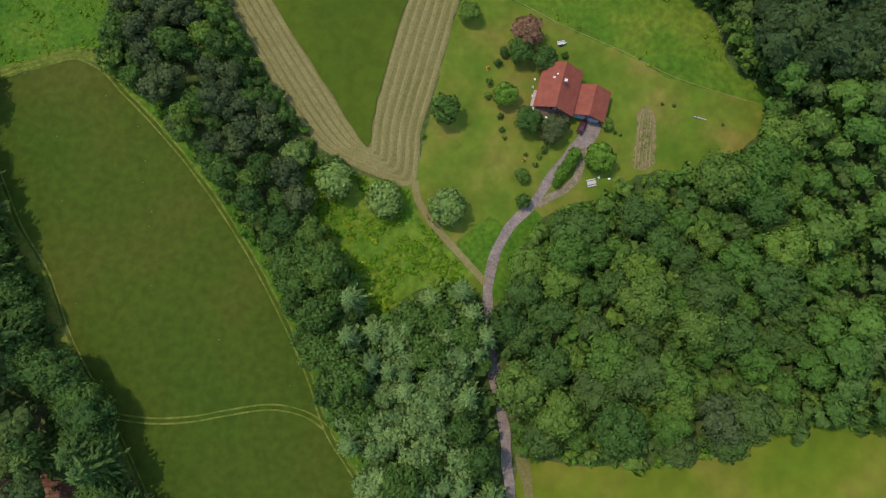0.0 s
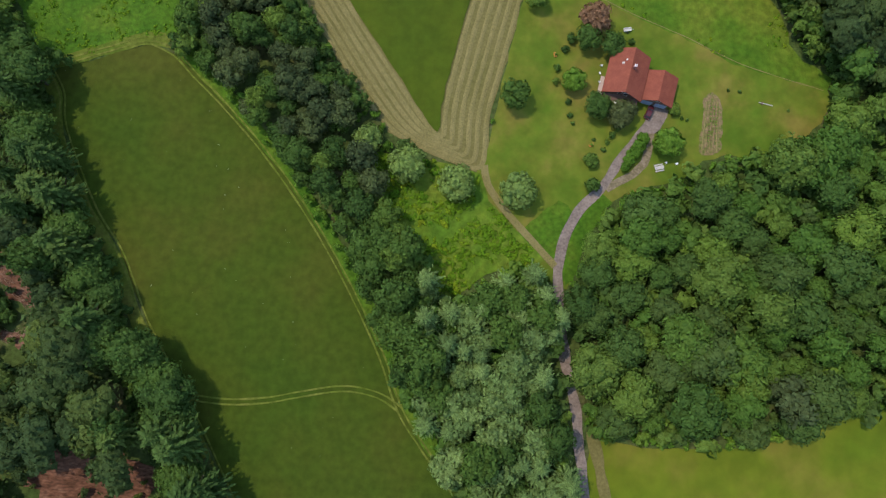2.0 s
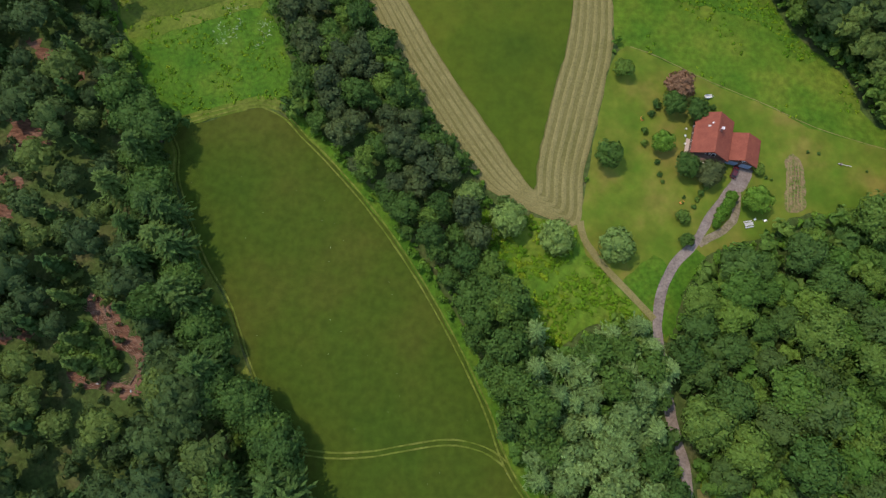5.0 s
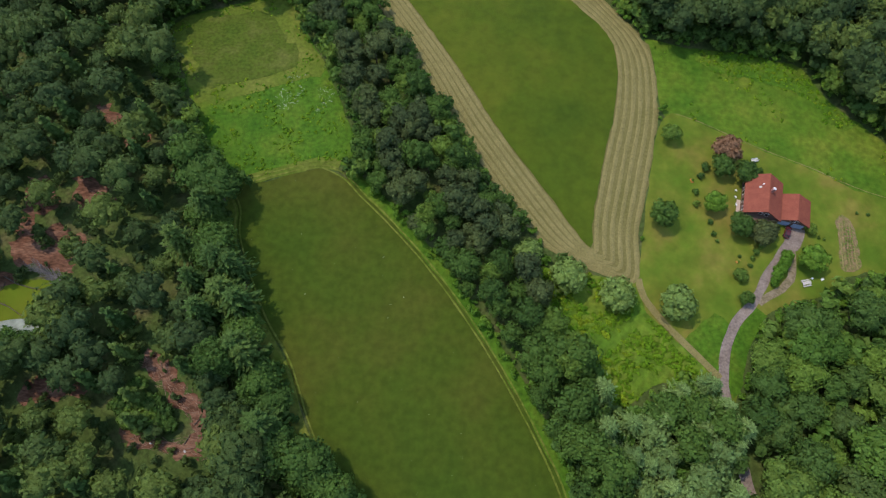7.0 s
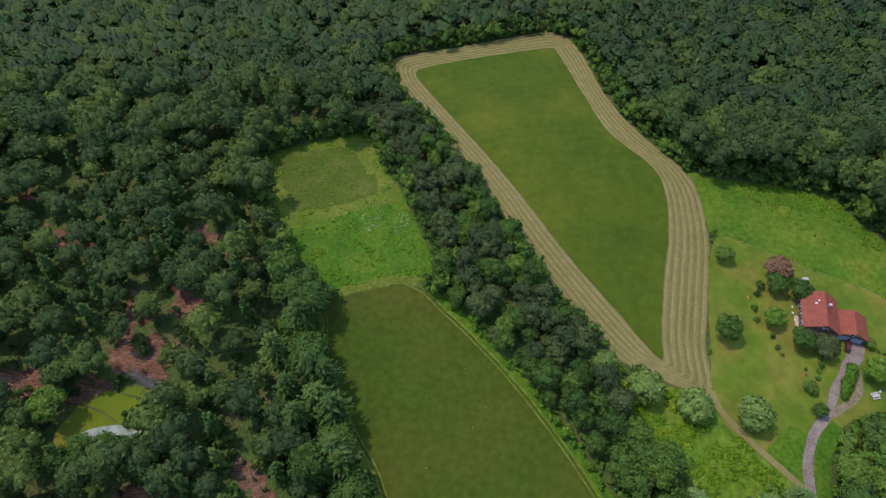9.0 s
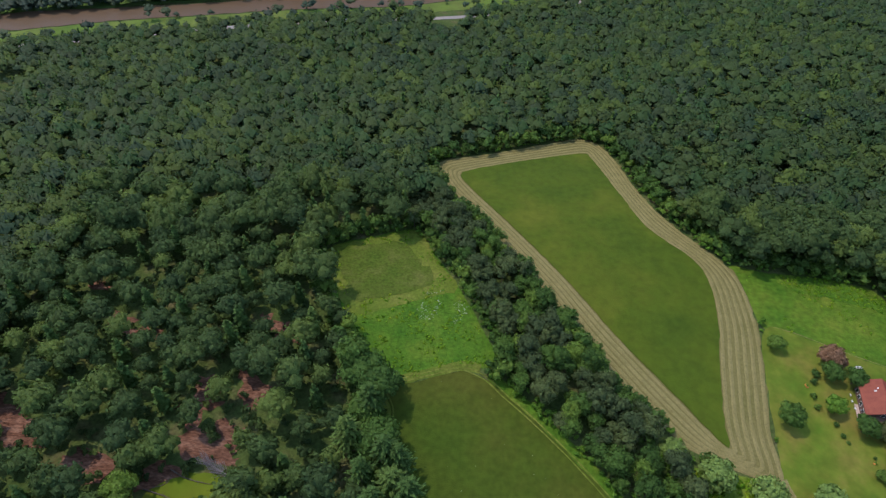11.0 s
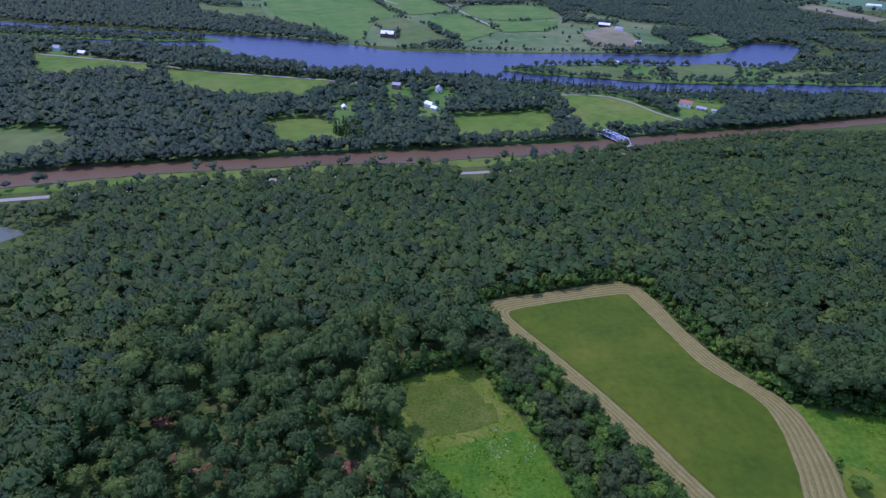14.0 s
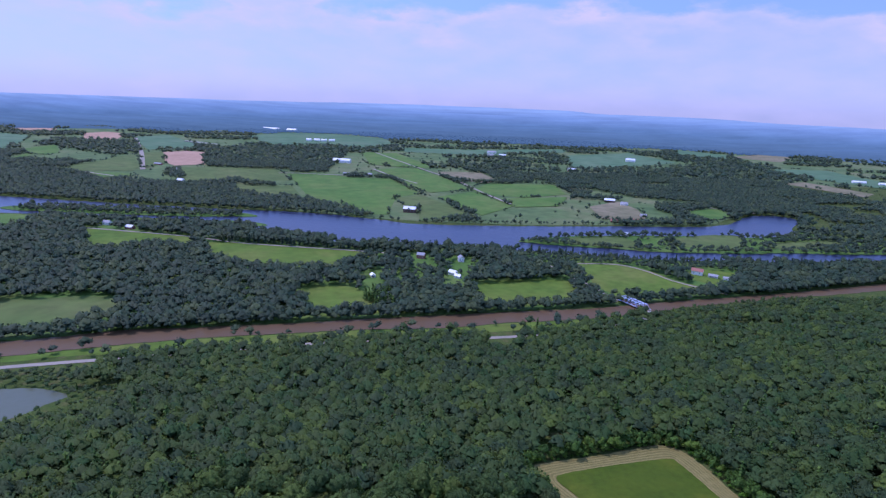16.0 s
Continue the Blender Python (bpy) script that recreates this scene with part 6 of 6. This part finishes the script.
# ---- the farmhouse ----
house = thing("farmhouse", pose(40.6, 68.4, float(gz(40, 68)), 0, 0, -15), "brown timber farmhouse with a brick-red gabled roof", "house")
HL, HW, HE, HR = 13.0, 10.6, 4.3, 7.6
part("wall", gable_walls(HL, HW, HE, HR), M_TIMBER, house)
for s in (-1, 1):
    part("roof", roof_slope(HL, HW, HE, HR, s, 0.7, 0.28), M_ROOF, house)
part("ridge_cap", bar(bmesh.new(), (0, -HL / 2 - 0.7, HR + 0.3), (0, HL / 2 + 0.7, HR + 0.3), 0.16, 6), M_ROOF, house)
chimney = part("chimney", box(boxed(0.5, 1.3, 0.6, 1.4, 6.4, 8.9), 0.4, 1.4, 0.5, 1.5, 8.7, 8.9), M_BRICK, house, "white-capped brick chimney")
part("chimney_cap", boxed(0.42, 1.38, 0.52, 1.48, 8.9, 9.05), M_BRICK, chimney)
for fx in (0.66, 1.14):
    for fy in (0.76, 1.24):
        part("flue", bar(bmesh.new(), (fx, fy, 9.0), (fx, fy, 9.35), 0.17, 8), M_WHITE, chimney)
part("roof_vent", bar(bmesh.new(), (-1.6, 3.2, 6.4), (-1.6, 3.2, 7.3), 0.22, 8), M_WHITE, house)
part("skylight", box(bmesh.new(), -0.4, 0.4, -0.28, 0.28, 0, 0.12), M_GREYWOOD, house).matrix_local = pose(-2.3, 2.2, 6.5, 0, -32, 0)
for k, x in enumerate((-3.2, -1.1, 1.1, 3.2)):
    window(house, x, -HL / 2, 0.9, 1.2, 1.5, "y-")
for x in (-0.9, 0.9):
    window(house, x, -HL / 2, 4.3, 1.0, 1.3, "y-")
for y in (-4, -1, 2, 4.6):
    window(house, -HW / 2, y, 1.0, 1.3, 1.4, "x-")
for y in (3.0, 5.0):
    window(house, HW / 2, y, 1.0, 1.2, 1.4, "x+")
part("door", boxed(-0.5, 0.5, -HL / 2 - 0.08, -HL / 2, 0.3, 2.35), M_WHITE, house)
porch = part("porch_roof", solid(bmesh.new(), [(-5.3, -8.6, 2.7), (5.3, -8.6, 2.7), (5.3, -6.5, 3.4), (-5.3, -6.5, 3.4), (-5.3, -8.6, 2.85), (5.3, -8.6, 2.85), (5.3, -6.5, 3.55), (-5.3, -6.5, 3.55)],
                                [(0, 3, 2, 1), (4, 5, 6, 7), (0, 1, 5, 4), (1, 2, 6, 5), (2, 3, 7, 6), (3, 0, 4, 7)]), M_TIMBER, house, "dark lean-to porch roof")
for x in (-5.1, -1.7, 1.7, 5.1):
    part("porch_post", boxed(x - 0.08, x + 0.08, -8.5, -8.34, -0.2, 2.72), M_WHITE, house)
for k in range(8):
    part("deck_board", boxed(-6.7 + 0.16 * k, -6.7 + 0.16 * k + 0.145, -7.6, -0.5, 0.25, 0.3), M_DECK, house)
part("deck_frame", boxed(-6.65, -5.45, -7.5, -0.6, -0.3, 0.24), M_TIMBER, house)

garage = thing("garage", pose(50.6, 64.6, float(gz(50, 64)), 0, 0, -15), "timber garage with a brick-red gabled roof", "garage")
GL, GW, GE, GR = 8.8, 9.4, 3.0, 5.4
part("wall", gable_walls(GL, GW, GE, GR), M_TIMBER, garage)
for s in (-1, 1):
    part("roof", roof_slope(GL, GW, GE, GR, s, 0.55, 0.25), M_ROOF, garage)
part("ridge_cap", bar(bmesh.new(), (0, -GL / 2 - 0.55, GR + 0.26), (0, GL / 2 + 0.55, GR + 0.26), 0.14, 6), M_ROOF, garage)
for x in (-2.2, 2.2):
    d = part("garage_door", boxed(x - 1.7, x + 1.7, -GL / 2 - 0.08, -GL / 2, 0, 2.35), M_BLUEGREY, garage, "blue-grey sectional garage door")
    for k in range(4):
        part("door_panel", boxed(x - 1.6, x + 1.6, -GL / 2 - 0.11, -GL / 2 - 0.08, 0.08 + 0.57 * k, 0.57 * (k + 1)), M_BLUEGREY, d)
for x in (-0.7, 0.7):
    window(garage, x, -GL / 2, 3.4, 0.9, 0.9, "y-")
window(garage, GW / 2, 0, 1.0, 1.2, 1.1, "x+")

# ---- things round the house ----
def wheel(parent, x, y, r=0.36):
    w = part("wheel", bar(bmesh.new(), (x - 0.12, y, r), (x + 0.12, y, r), r, 18), M_TYRE, parent)
    part("rim", bar(bmesh.new(), (x - 0.135, y, r), (x + 0.135, y, r), r * 0.6, 12), M_CHROME, w)


def lofted(sections):
    """A closed body through rectangular sections (y, half-width, z0, z1)."""
    bm = bmesh.new()
    rings = []
    for y, w, z0, z1 in sections:
        c = 0.18 * (z1 - z0)
        rings.append([bm.verts.new(v) for v in ((-w + c * 0.5, y, z0), (w - c * 0.5, y, z0), (w, y, z0 + c), (w, y, z1 - c), (w - c, y, z1), (-w + c, y, z1), (-w, y, z1 - c), (-w, y, z0 + c))])
    for a, b in zip(rings, rings[1:]):
        for k in range(8):
            bm.faces.new((a[k], a[(k + 1) % 8], b[(k + 1) % 8], b[k]))
    bm.faces.new(rings[0][::-1])
    bm.faces.new(rings[-1])
    bmesh.ops.recalc_face_normals(bm, faces=bm.faces)
    return bm


car = thing("car", pose(48.3, 57.9, float(gz(48, 58)) + 0.225, 0, 0, -27), "dark red estate car parked before the garage", "car")
part("body", lofted([(-2.3, 0.78, 0.42, 0.95), (-2.15, 0.86, 0.3, 1.05), (-1.0, 0.9, 0.28, 1.08), (0.8, 0.9, 0.28, 1.06), (1.6, 0.88, 0.3, 0.98), (2.25, 0.8, 0.34, 0.85), (2.35, 0.72, 0.42, 0.75)]), M_CAR, car)
cabin = part("cabin", lofted([(-2.1, 0.7, 1.0, 1.08), (-1.75, 0.7, 1.0, 1.58), (-0.2, 0.72, 1.0, 1.63), (0.35, 0.7, 1.0, 1.56), (1.05, 0.7, 1.0, 1.08)]), M_GLASS, car, "dark glazed cabin")
part("roof", lofted([(-1.75, 0.62, 1.56, 1.63), (-0.6, 0.64, 1.6, 1.68), (0.3, 0.6, 1.54, 1.61)]), M_CAR, cabin)
for x in (-0.82, 0.82):
    for y in (-1.4, 1.45):
        wheel(car, x, y)
    part("tail_light", boxed(x * 0.85 - 0.1, x * 0.85 + 0.1, -2.33, -2.27, 0.75, 0.95), M_LAMP, car)
    part("headlight", boxed(x * 0.75 - 0.14, x * 0.75 + 0.14, 2.2, 2.33, 0.62, 0.78), M_CHROME, car)
    part("door_mirror", boxed(x * 1.12 - 0.08, x * 1.12 + 0.08, 0.55, 0.72, 1.0, 1.15, bevel=0.03), M_CAR, car)

def on(x, y, turn=0, up=0.13):
    return pose(x, y, float(gz(x, y)) + up, 0, 0, turn)


table = thing("picnic_table", on(50.8, 40.6, 12), "weathered grey wooden picnic table on the grass", "table")
for k in range(5):
    part("top_board", boxed(-1.4, 1.4, -0.5 + 0.2 * k, -0.32 + 0.2 * k, 0.7, 0.75), M_GREYWOOD, table)
for s in (-1, 1):
    part("bench_board", boxed(-1.4, 1.4, s * 0.95 - 0.16, s * 0.95 + 0.16, 0.42, 0.47), M_GREYWOOD, table)
    part("cross_rail", boxed(s * 1.0 - 0.05, s * 1.0 + 0.05, -1.05, 1.05, 0.34, 0.42), M_GREYWOOD, table)
    for t in (-1, 1):
        part("leg", bar(bmesh.new(), (s * 0.95, t * 0.8, 0.0), (s * 0.95, t * 0.3, 0.7), 0.06, 4), M_GREYWOOD, table)
chair = thing("garden_chair", on(53.1, 42.2, 40), "white plastic garden chair beside the picnic table", "chair", "garden chairs")
part("seat", boxed(-0.3, 0.3, -0.3, 0.3, 0.4, 0.46, bevel=0.02), M_WHITE, chair)
part("backrest", boxed(-0.3, 0.3, 0.26, 0.32, 0.46, 1.0, bevel=0.02), M_WHITE, chair)
for sx in (-1, 1):
    for sy in (-1, 1):
        part("leg", boxed(sx * 0.26 - 0.03, sx * 0.26 + 0.03, sy * 0.26 - 0.03, sy * 0.26 + 0.03, 0, 0.4), M_WHITE, chair)
for x, y, turn, where in ((56.2, 41.9, -70, "under the wood's edge"), (33.6, 70.4, 80, "beside the deck"), (33.3, 67.6, 60, "beside the deck"), (34.2, 72.9, 100, "beside the deck")):
    tagged(copy_thing(chair, on(x, y, turn)), "white plastic garden chair standing " + where)
trailer = thing("utility_trailer", on(42.6, 84.6, 10), "small pale utility trailer standing on the lawn", "trailer")
part("bed", boxed(-1.2, 1.2, -0.55, 0.55, 0.5, 0.62), M_GREYWOOD, trailer)
for s in (-1, 1):
    part("side_panel", boxed(-1.2, 1.2, s * 0.53 - 0.03, s * 0.53 + 0.03, 0.62, 0.95), M_WHITE, trailer)
    part("end_panel", boxed(s * 1.17 - 0.03, s * 1.17 + 0.03, -0.5, 0.5, 0.62, 0.95), M_GREYWOOD, trailer)
    w = part("wheel", bar(bmesh.new(), (0, s * 0.75, 0.28), (0, s * 0.95, 0.28), 0.28, 14), M_TYRE, trailer)
part("drawbar", bar(bmesh.new(), (1.2, 0, 0.5), (2.2, 0, 0.42), 0.05, 6), M_CHROME, trailer)
umbrella = thing("patio_umbrella", on(37.2, 60.4, 0), "white patio umbrella over the terrace", "umbrella")
part("pole", bar(bmesh.new(), (0, 0, 0), (0, 0, 2.3), 0.035, 8), M_CHROME, umbrella)
bm = bmesh.new()
bmesh.ops.create_cone(bm, cap_ends=True, segments=8, radius1=1.15, radius2=0.06, depth=0.55, matrix=Matrix.Translation((0, 0, 2.35)))
part("canopy", bm, M_WHITE, umbrella)
bm = bmesh.new()
bmesh.ops.create_cone(bm, cap_ends=True, segments=12, radius1=0.3, radius2=0.25, depth=0.1, matrix=Matrix.Translation((0, 0, 0.05)))
part("base_plate", bm, M_CONCRETE, umbrella)
tank = thing("gas_tank", on(33.2, 63.2, -15), "white gas cylinder tank against the house", "tank")
bm = bmesh.new()
bmesh.ops.create_uvsphere(bm, u_segments=14, v_segments=8, radius=0.5, matrix=Matrix.Translation((0, 0, 0.75)) @ Matrix.Diagonal((1, 1.9, 1, 1)))
part("vessel", bm, M_WHITE, tank)
for s in (-1, 1):
    part("foot", boxed(-0.35, 0.35, s * 0.5 - 0.06, s * 0.5 + 0.06, 0, 0.4), M_CONCRETE, tank)
for x, y, r in ((30.3, 47.6, 35), (19.8, 76.2, 100)):
    p = thing("planter", on(x, y, r), "orange planter box with low flowers", "planter", "planters")
    part("box", box(boxed(-0.7, 0.7, -0.35, 0.35, 0, 0.4, bevel=0.03), -0.62, 0.62, -0.27, 0.27, 0.38, 0.42), M_ORANGE, p)
    c = new("flowers", np_mesh("flowers", *crown(R(400), 0.55, 0.45, 5, 12, 0.14, 0.0), L_FRESH))
    c.parent = p
    c.location = (0, 0, 0.4)
seesaw = thing("seesaw", on(84.6, 61.3, -18), "dark and grey pole of a seesaw on the lawn", "seesaw")
part("plank", bar(bmesh.new(), (-1.6, 0, 0.35), (2.6, 0, 0.85), 0.1, 6), M_GREYWOOD, seesaw)
part("stand", box(boxed(-0.6, -0.4, -0.5, 0.5, 0, 0.55), -1.5, -0.5, -0.1, 0.1, 0, 0.3), M_TIMBER, seesaw)
for x, y, s in ((73.6, 65.6, 0.45), (77.2, 65.1, 0.5), (92.2, 59.2, 0.4), (58.5, 56.4, 0.5), (60.2, 55.8, 0.45)):
    plant(SHRUB, x, y, s, group="lawn shrubs", label="tiny young shrub planted in the lawn")

# vegetable garden with ridged rows
patch("vegetable_plot", [(63.7, 45.6), (65, 55.7), (66.6, 64), (70.5, 63.6), (71.4, 56.9), (71.2, 51.6), (69.6, 45.8)], 0.2, M_TILLED, "brown tilled vegetable plot with ridged rows", "garden", 3, 1.0, 0.45)
plot = bpy.data.objects["vegetable_plot"]
for k in range(5):
    x0, x1 = 64.4 + 1.15 * k, 66.9 + 0.85 * k
    vs, fs, n = [], [], 30
    for i in range(n):
        s = i / (n - 1)
        cx, cy = x0 + (x1 - x0) * s, 45.8 + 16 * s
        h = 0.14 + 0.05 * noise.noise((cx, cy * 1.5, k))
        for off, up in ((-0.28, 0), (0, h), (0.28, 0)):
            vs.append((cx + off, cy, float(gz(cx, cy)) + 0.21 + up))
    for i in range(n - 1):
        fs += [(3 * i, 3 * i + 1, 3 * i + 4, 3 * i + 3), (3 * i + 1, 3 * i + 2, 3 * i + 5, 3 * i + 4)]
    ob = mesh_object("soil_ridge", vs, [f[::-1] for f in fs], M_HAY if k in (0, 4) else M_TILLED, False)
    ob.parent = plot
rows = np.array([(64.9 + 1.05 * k + 0.15 * (y - 46), y) for k in range(1, 4) for y in np.arange(49, 61, 1.1)])
forest("vegetables", [crown(R(410), 0.3, 0.4, 3, 8, 0.14, 0)], rows + rng.uniform(-0.1, 0.1, rows.shape), rng.uniform(0.6, 1.1, len(rows)), L_FRESH, "rows of small green vegetables", "vegetables", -0.2)

# ---- the yard in the western woods ----
pool = thing("pool_cover", on(-186.2, 20.6, 5, 0.1), "pale oval covered swimming pool in the yard", "pool")
bm = bmesh.new()
bmesh.ops.create_cone(bm, cap_ends=True, segments=32, radius1=1, radius2=1, depth=1.1, matrix=Matrix.Translation((0, 0, 0.55)) @ Matrix.Diagonal((9.9, 3.5, 1, 1)))
part("pool_wall", bm, M_BLUEGREY, pool)
bm = bmesh.new()
bmesh.ops.create_uvsphere(bm, u_segments=28, v_segments=10, radius=1, matrix=Matrix.Translation((0, 0, 1.08)) @ Matrix.Diagonal((10.0, 3.6, 0.4, 1)))
part("cover", bm, M_TARP, pool)
snag = thing("dead_tree", on(-174.7, 34.9, 0, 0), "fallen grey dead tree with fanned bare branches at the yard's edge", "dead tree")
bm = bar(bmesh.new(), (0, 0, 0.5), (-11.5, 5.6, 1.6), 0.3, 7, 0.07)
part("trunk", bm, M_DEAD, snag)
bm = bmesh.new()
for k in range(46):
    f = 0.12 + 0.84 * k / 46
    b = Vector((-11.5 * f, 5.6 * f, 0.5 + 1.1 * f))
    reach, side = (4.6 - 2.2 * f) * rng.uniform(0.7, 1.1), (-1) ** k
    tip = b + Vector((-0.78 * reach, 0.4 * reach, 0)) + Vector((0.4, 0.85, 0)) * side * reach * rng.uniform(0.35, 0.8) + Vector((0, 0, rng.uniform(0.2, 2.4)))
    bar(bm, b, tip, 0.1, 4, 0.03)
    for m, u in ((0.4, 1), (0.6, -1), (0.78, 1)):
        q = b.lerp(tip, m)
        bar(bm, q, q + Vector((-0.9, 0.4 + u * rng.uniform(0.4, 1.0), rng.uniform(0.0, 0.6))), 0.05, 3, 0.02)
part("branches", bm, M_DEAD, snag, "tangle of bare grey branches")
for pts, r in (([(-200.6, 30.9), (-194.5, 29.4), (-190.7, 28.0), (-185.9, 25.2)], 0.24), ([(-194.5, 37.3), (-190.1, 35.0), (-185.8, 33.9), (-181.1, 33.1)], 0.22),
               ([(-198.1, 31.5), (-195.5, 32.3), (-193.9, 33.4), (-193.7, 35.8)], 0.14)):
    log = thing("fallen_trunk", on(*pts[0], 0, 0), "long dark crooked trunk fallen across the yard", "log", "fallen trunks")
    bm = bmesh.new()
    for k in range(3):
        (x0, y0), (x1, y1) = pts[k], pts[k + 1]
        bar(bm, (x0 - pts[0][0], y0 - pts[0][1], 0.25 + r), (x1 - pts[0][0], y1 - pts[0][1], 0.25 + r * 0.9), r * (1 - 0.2 * k), 7, r * (0.8 - 0.2 * k))
    part("trunk", bm, M_BARK, log)
    bm = bmesh.new()
    for k in range(5):
        (x0, y0), (x1, y1) = pts[k % 2 + 1], pts[k % 2 + 2] if k % 2 + 2 < 4 else pts[3]
        q = Vector((x0 + (x1 - x0) * 0.2 * k - pts[0][0], y0 + (y1 - y0) * 0.2 * k - pts[0][1], 0.3))
        bar(bm, q, q + Vector((rng.uniform(-1.4, 1.4), rng.uniform(0.5, 1.4) * (-1) ** k, rng.uniform(0.2, 0.9))), 0.07, 4, 0.02)
    part("branch_stubs", bm, M_BARK, log)
# slash and sticks strewn along the dug strip
bm = bmesh.new()
strew = scatter(-151, -121, -14, 15, 0.85)
strew = strew[inside(SOIL[0], strew)]
for x, y in strew:
    if rng.random() < 0.55:
        a = (math.radians(-42) if y > -7 else math.radians(-4)) + rng.normal(0, 0.4)
        n, z = rng.uniform(0.4, 1.5), float(gz(x, y)) + 0.16
        bar(bm, (x - n * math.cos(a), y - n * math.sin(a), z), (x + n * math.cos(a), y + n * math.sin(a), z + rng.uniform(0, 0.25)), rng.uniform(0.04, 0.11), 4, 0.03)
me = bpy.data.meshes.new("slash")
bm.to_mesh(me)
bm.free()
me.materials.append(M_STICKS)
tagged(new("slash", me), "brown sticks and slash strewn over dug soil", "slash", kind="stuff")
for k in range(12):
    x, y = SOIL[k % 2][0][0] + rng.uniform(4, 24), SOIL[k % 2][0][1] + rng.uniform(-24, -4)
    p = np.array([[x, y]])
    if not inside(SOIL[k % 2], p)[0]:
        continue
    log = thing("log", on(x, y, float(rng.uniform(0, 180)), 0.2), "brown felled log lying on the red soil", "log", "felled logs")
    part("trunk", bar(bmesh.new(), (-1.5, 0, 0.1), (1.5, 0, 0.16), 0.16, 7, 0.1), M_BARK, log)

for k, (x, y) in enumerate(((-126.6, -11.2), (-127.4, -11.8), (-125.9, -12), (-133, -11.6), (-142.5, -9.6), (-128.4, -3.2))):
    r = thing("rubble", on(x, y, 40 * k, 0.02), "pale rubble block dumped on bare soil", "rubble", "rubble blocks")
    part("block", boxed(-0.35, 0.35, -0.22, 0.22, 0, 0.35, bevel=0.09), M_CONCRETE, r)

for x, y, z in ((-137.5, -4.6, 1.0), (-140.5, -4.2, 1.25), (-143.5, -2.4, 1.35), (-146.5, 1.5, 1.3), (-140, -1.2, 1.2), (-144.5, -5.2, 1.1), (-148.5, -3, 1.4), (-148, 5, 1.4), (-151, 0.5, 1.5), (-143, 1.2, 1.2)):
    plant(BUSH, x, y, z, group="clearing bushes", label="dark green bush in the crook of the dug strip")
for k, (x, y, z) in enumerate(((-196, 11.5, 0.85), (-189, 12.5, 0.8), (-181.5, 15.0, 0.85), (-175.5, 15.5, 0.9), (-168.5, 29, 0.8), (-203.5, 27.5, 1.0), (-168, 19, 0.8), (-190.5, 15.6, 0.8), (-184.5, 16.8, 0.75))):
    plant(OAKS[k % 5], x, y, z, group="yard trees", label="dark green broadleaf tree round the small yard")
for x, y, z in ((-181.5, 25.2, 0.95), (-184.6, 28.0, 0.42), (-182.6, 28.6, 0.45), (-180.8, 27.6, 0.42), (-179.0, 28.3, 0.46), (-177.2, 27.4, 0.42), (-175.4, 28.2, 0.44)):
    plant(BUSH, x, y, z, group="yard bushes", label="low leafy bush beside the covered pool")

# ---- weeds, flowers and tussocks ----
TUFT = [crown(R(420 + k), 1.3, 0.42, 3, 11, 0.36, 0.0, coarse=True) for k in range(4)]
w = scatter(-40, 18, 0, 46, 1.6)
w = w[inside(WEEDS, w)]
w = w[(field_noise(w, 6, 4) > -0.12)]
forest("weeds", TUFT, w, rng.uniform(0.35, 1.25, len(w)), L_WEED, "tall yellow-green weeds covering the overgrown patch", "weeds")
m = scatter(-166, -90, 72, 155, 1.9)
m = m[inside(MEADOW_N, m) & ~inside(MEADOW_N_TOP, m)]
m = m[field_noise(m, 7, 2) > 0.02]
forest("weeds", TUFT, m, rng.uniform(0.25, 0.7, len(m)), L_WEED, "clumped bright green weeds in the meadow", "weeds")
e = scatter(10, 108, 64, 138, 2.8)
e = e[inside(MEADOW_E, e)]
e = e[(field_noise(e, 14, 3) > 0.2)]
forest("tussocks", TUFT, e, rng.uniform(0.25, 0.7, len(e)), L_WEED, "rough grass tussocks in the eastern meadow", "tussocks")
n = scatter(29, 85, 98, 134, 1.8)
n = n[inside(NETTLES, n)]
forest("weeds", TUFT, n, rng.uniform(0.3, 0.8, len(n)), L_WEED, "tall green nettles in a dense patch", "weeds")
FLOWER = [cards(R(430 + k).normal(0, 0.35, (5, 3)) * np.array([1, 1, 0.2]) + np.array([0, 0, 0.9]), np.tile([0, 0, 1.0], (5, 1)), 0.16, R(440 + k), 0.3) for k in range(3)]
fl = scatter(-130, -100, 94, 118, 1.3)
fl = fl[inside(MEADOW_N, fl) & (field_noise(fl, 6, 6) > 0.0) & (np.hypot((fl[:, 0] + 113) / 11, (fl[:, 1] - 106) / 9) < 1)]
forest("wildflowers", FLOWER, fl, rng.uniform(0.4, 0.9, len(fl)), M_FLOWER, "white wildflower heads in the meadow", "wildflowers")
fd = scatter(-130, 20, -90, 76, 7.5)
fd = fd[inside(FIELD_W, fd)]
fd = fd[rng.random(len(fd)) < 0.3]
forest("wildflowers", FLOWER, fd, rng.uniform(0.2, 0.4, len(fd)), M_FLOWER, "scattered white flowers in the olive field", "wildflowers")
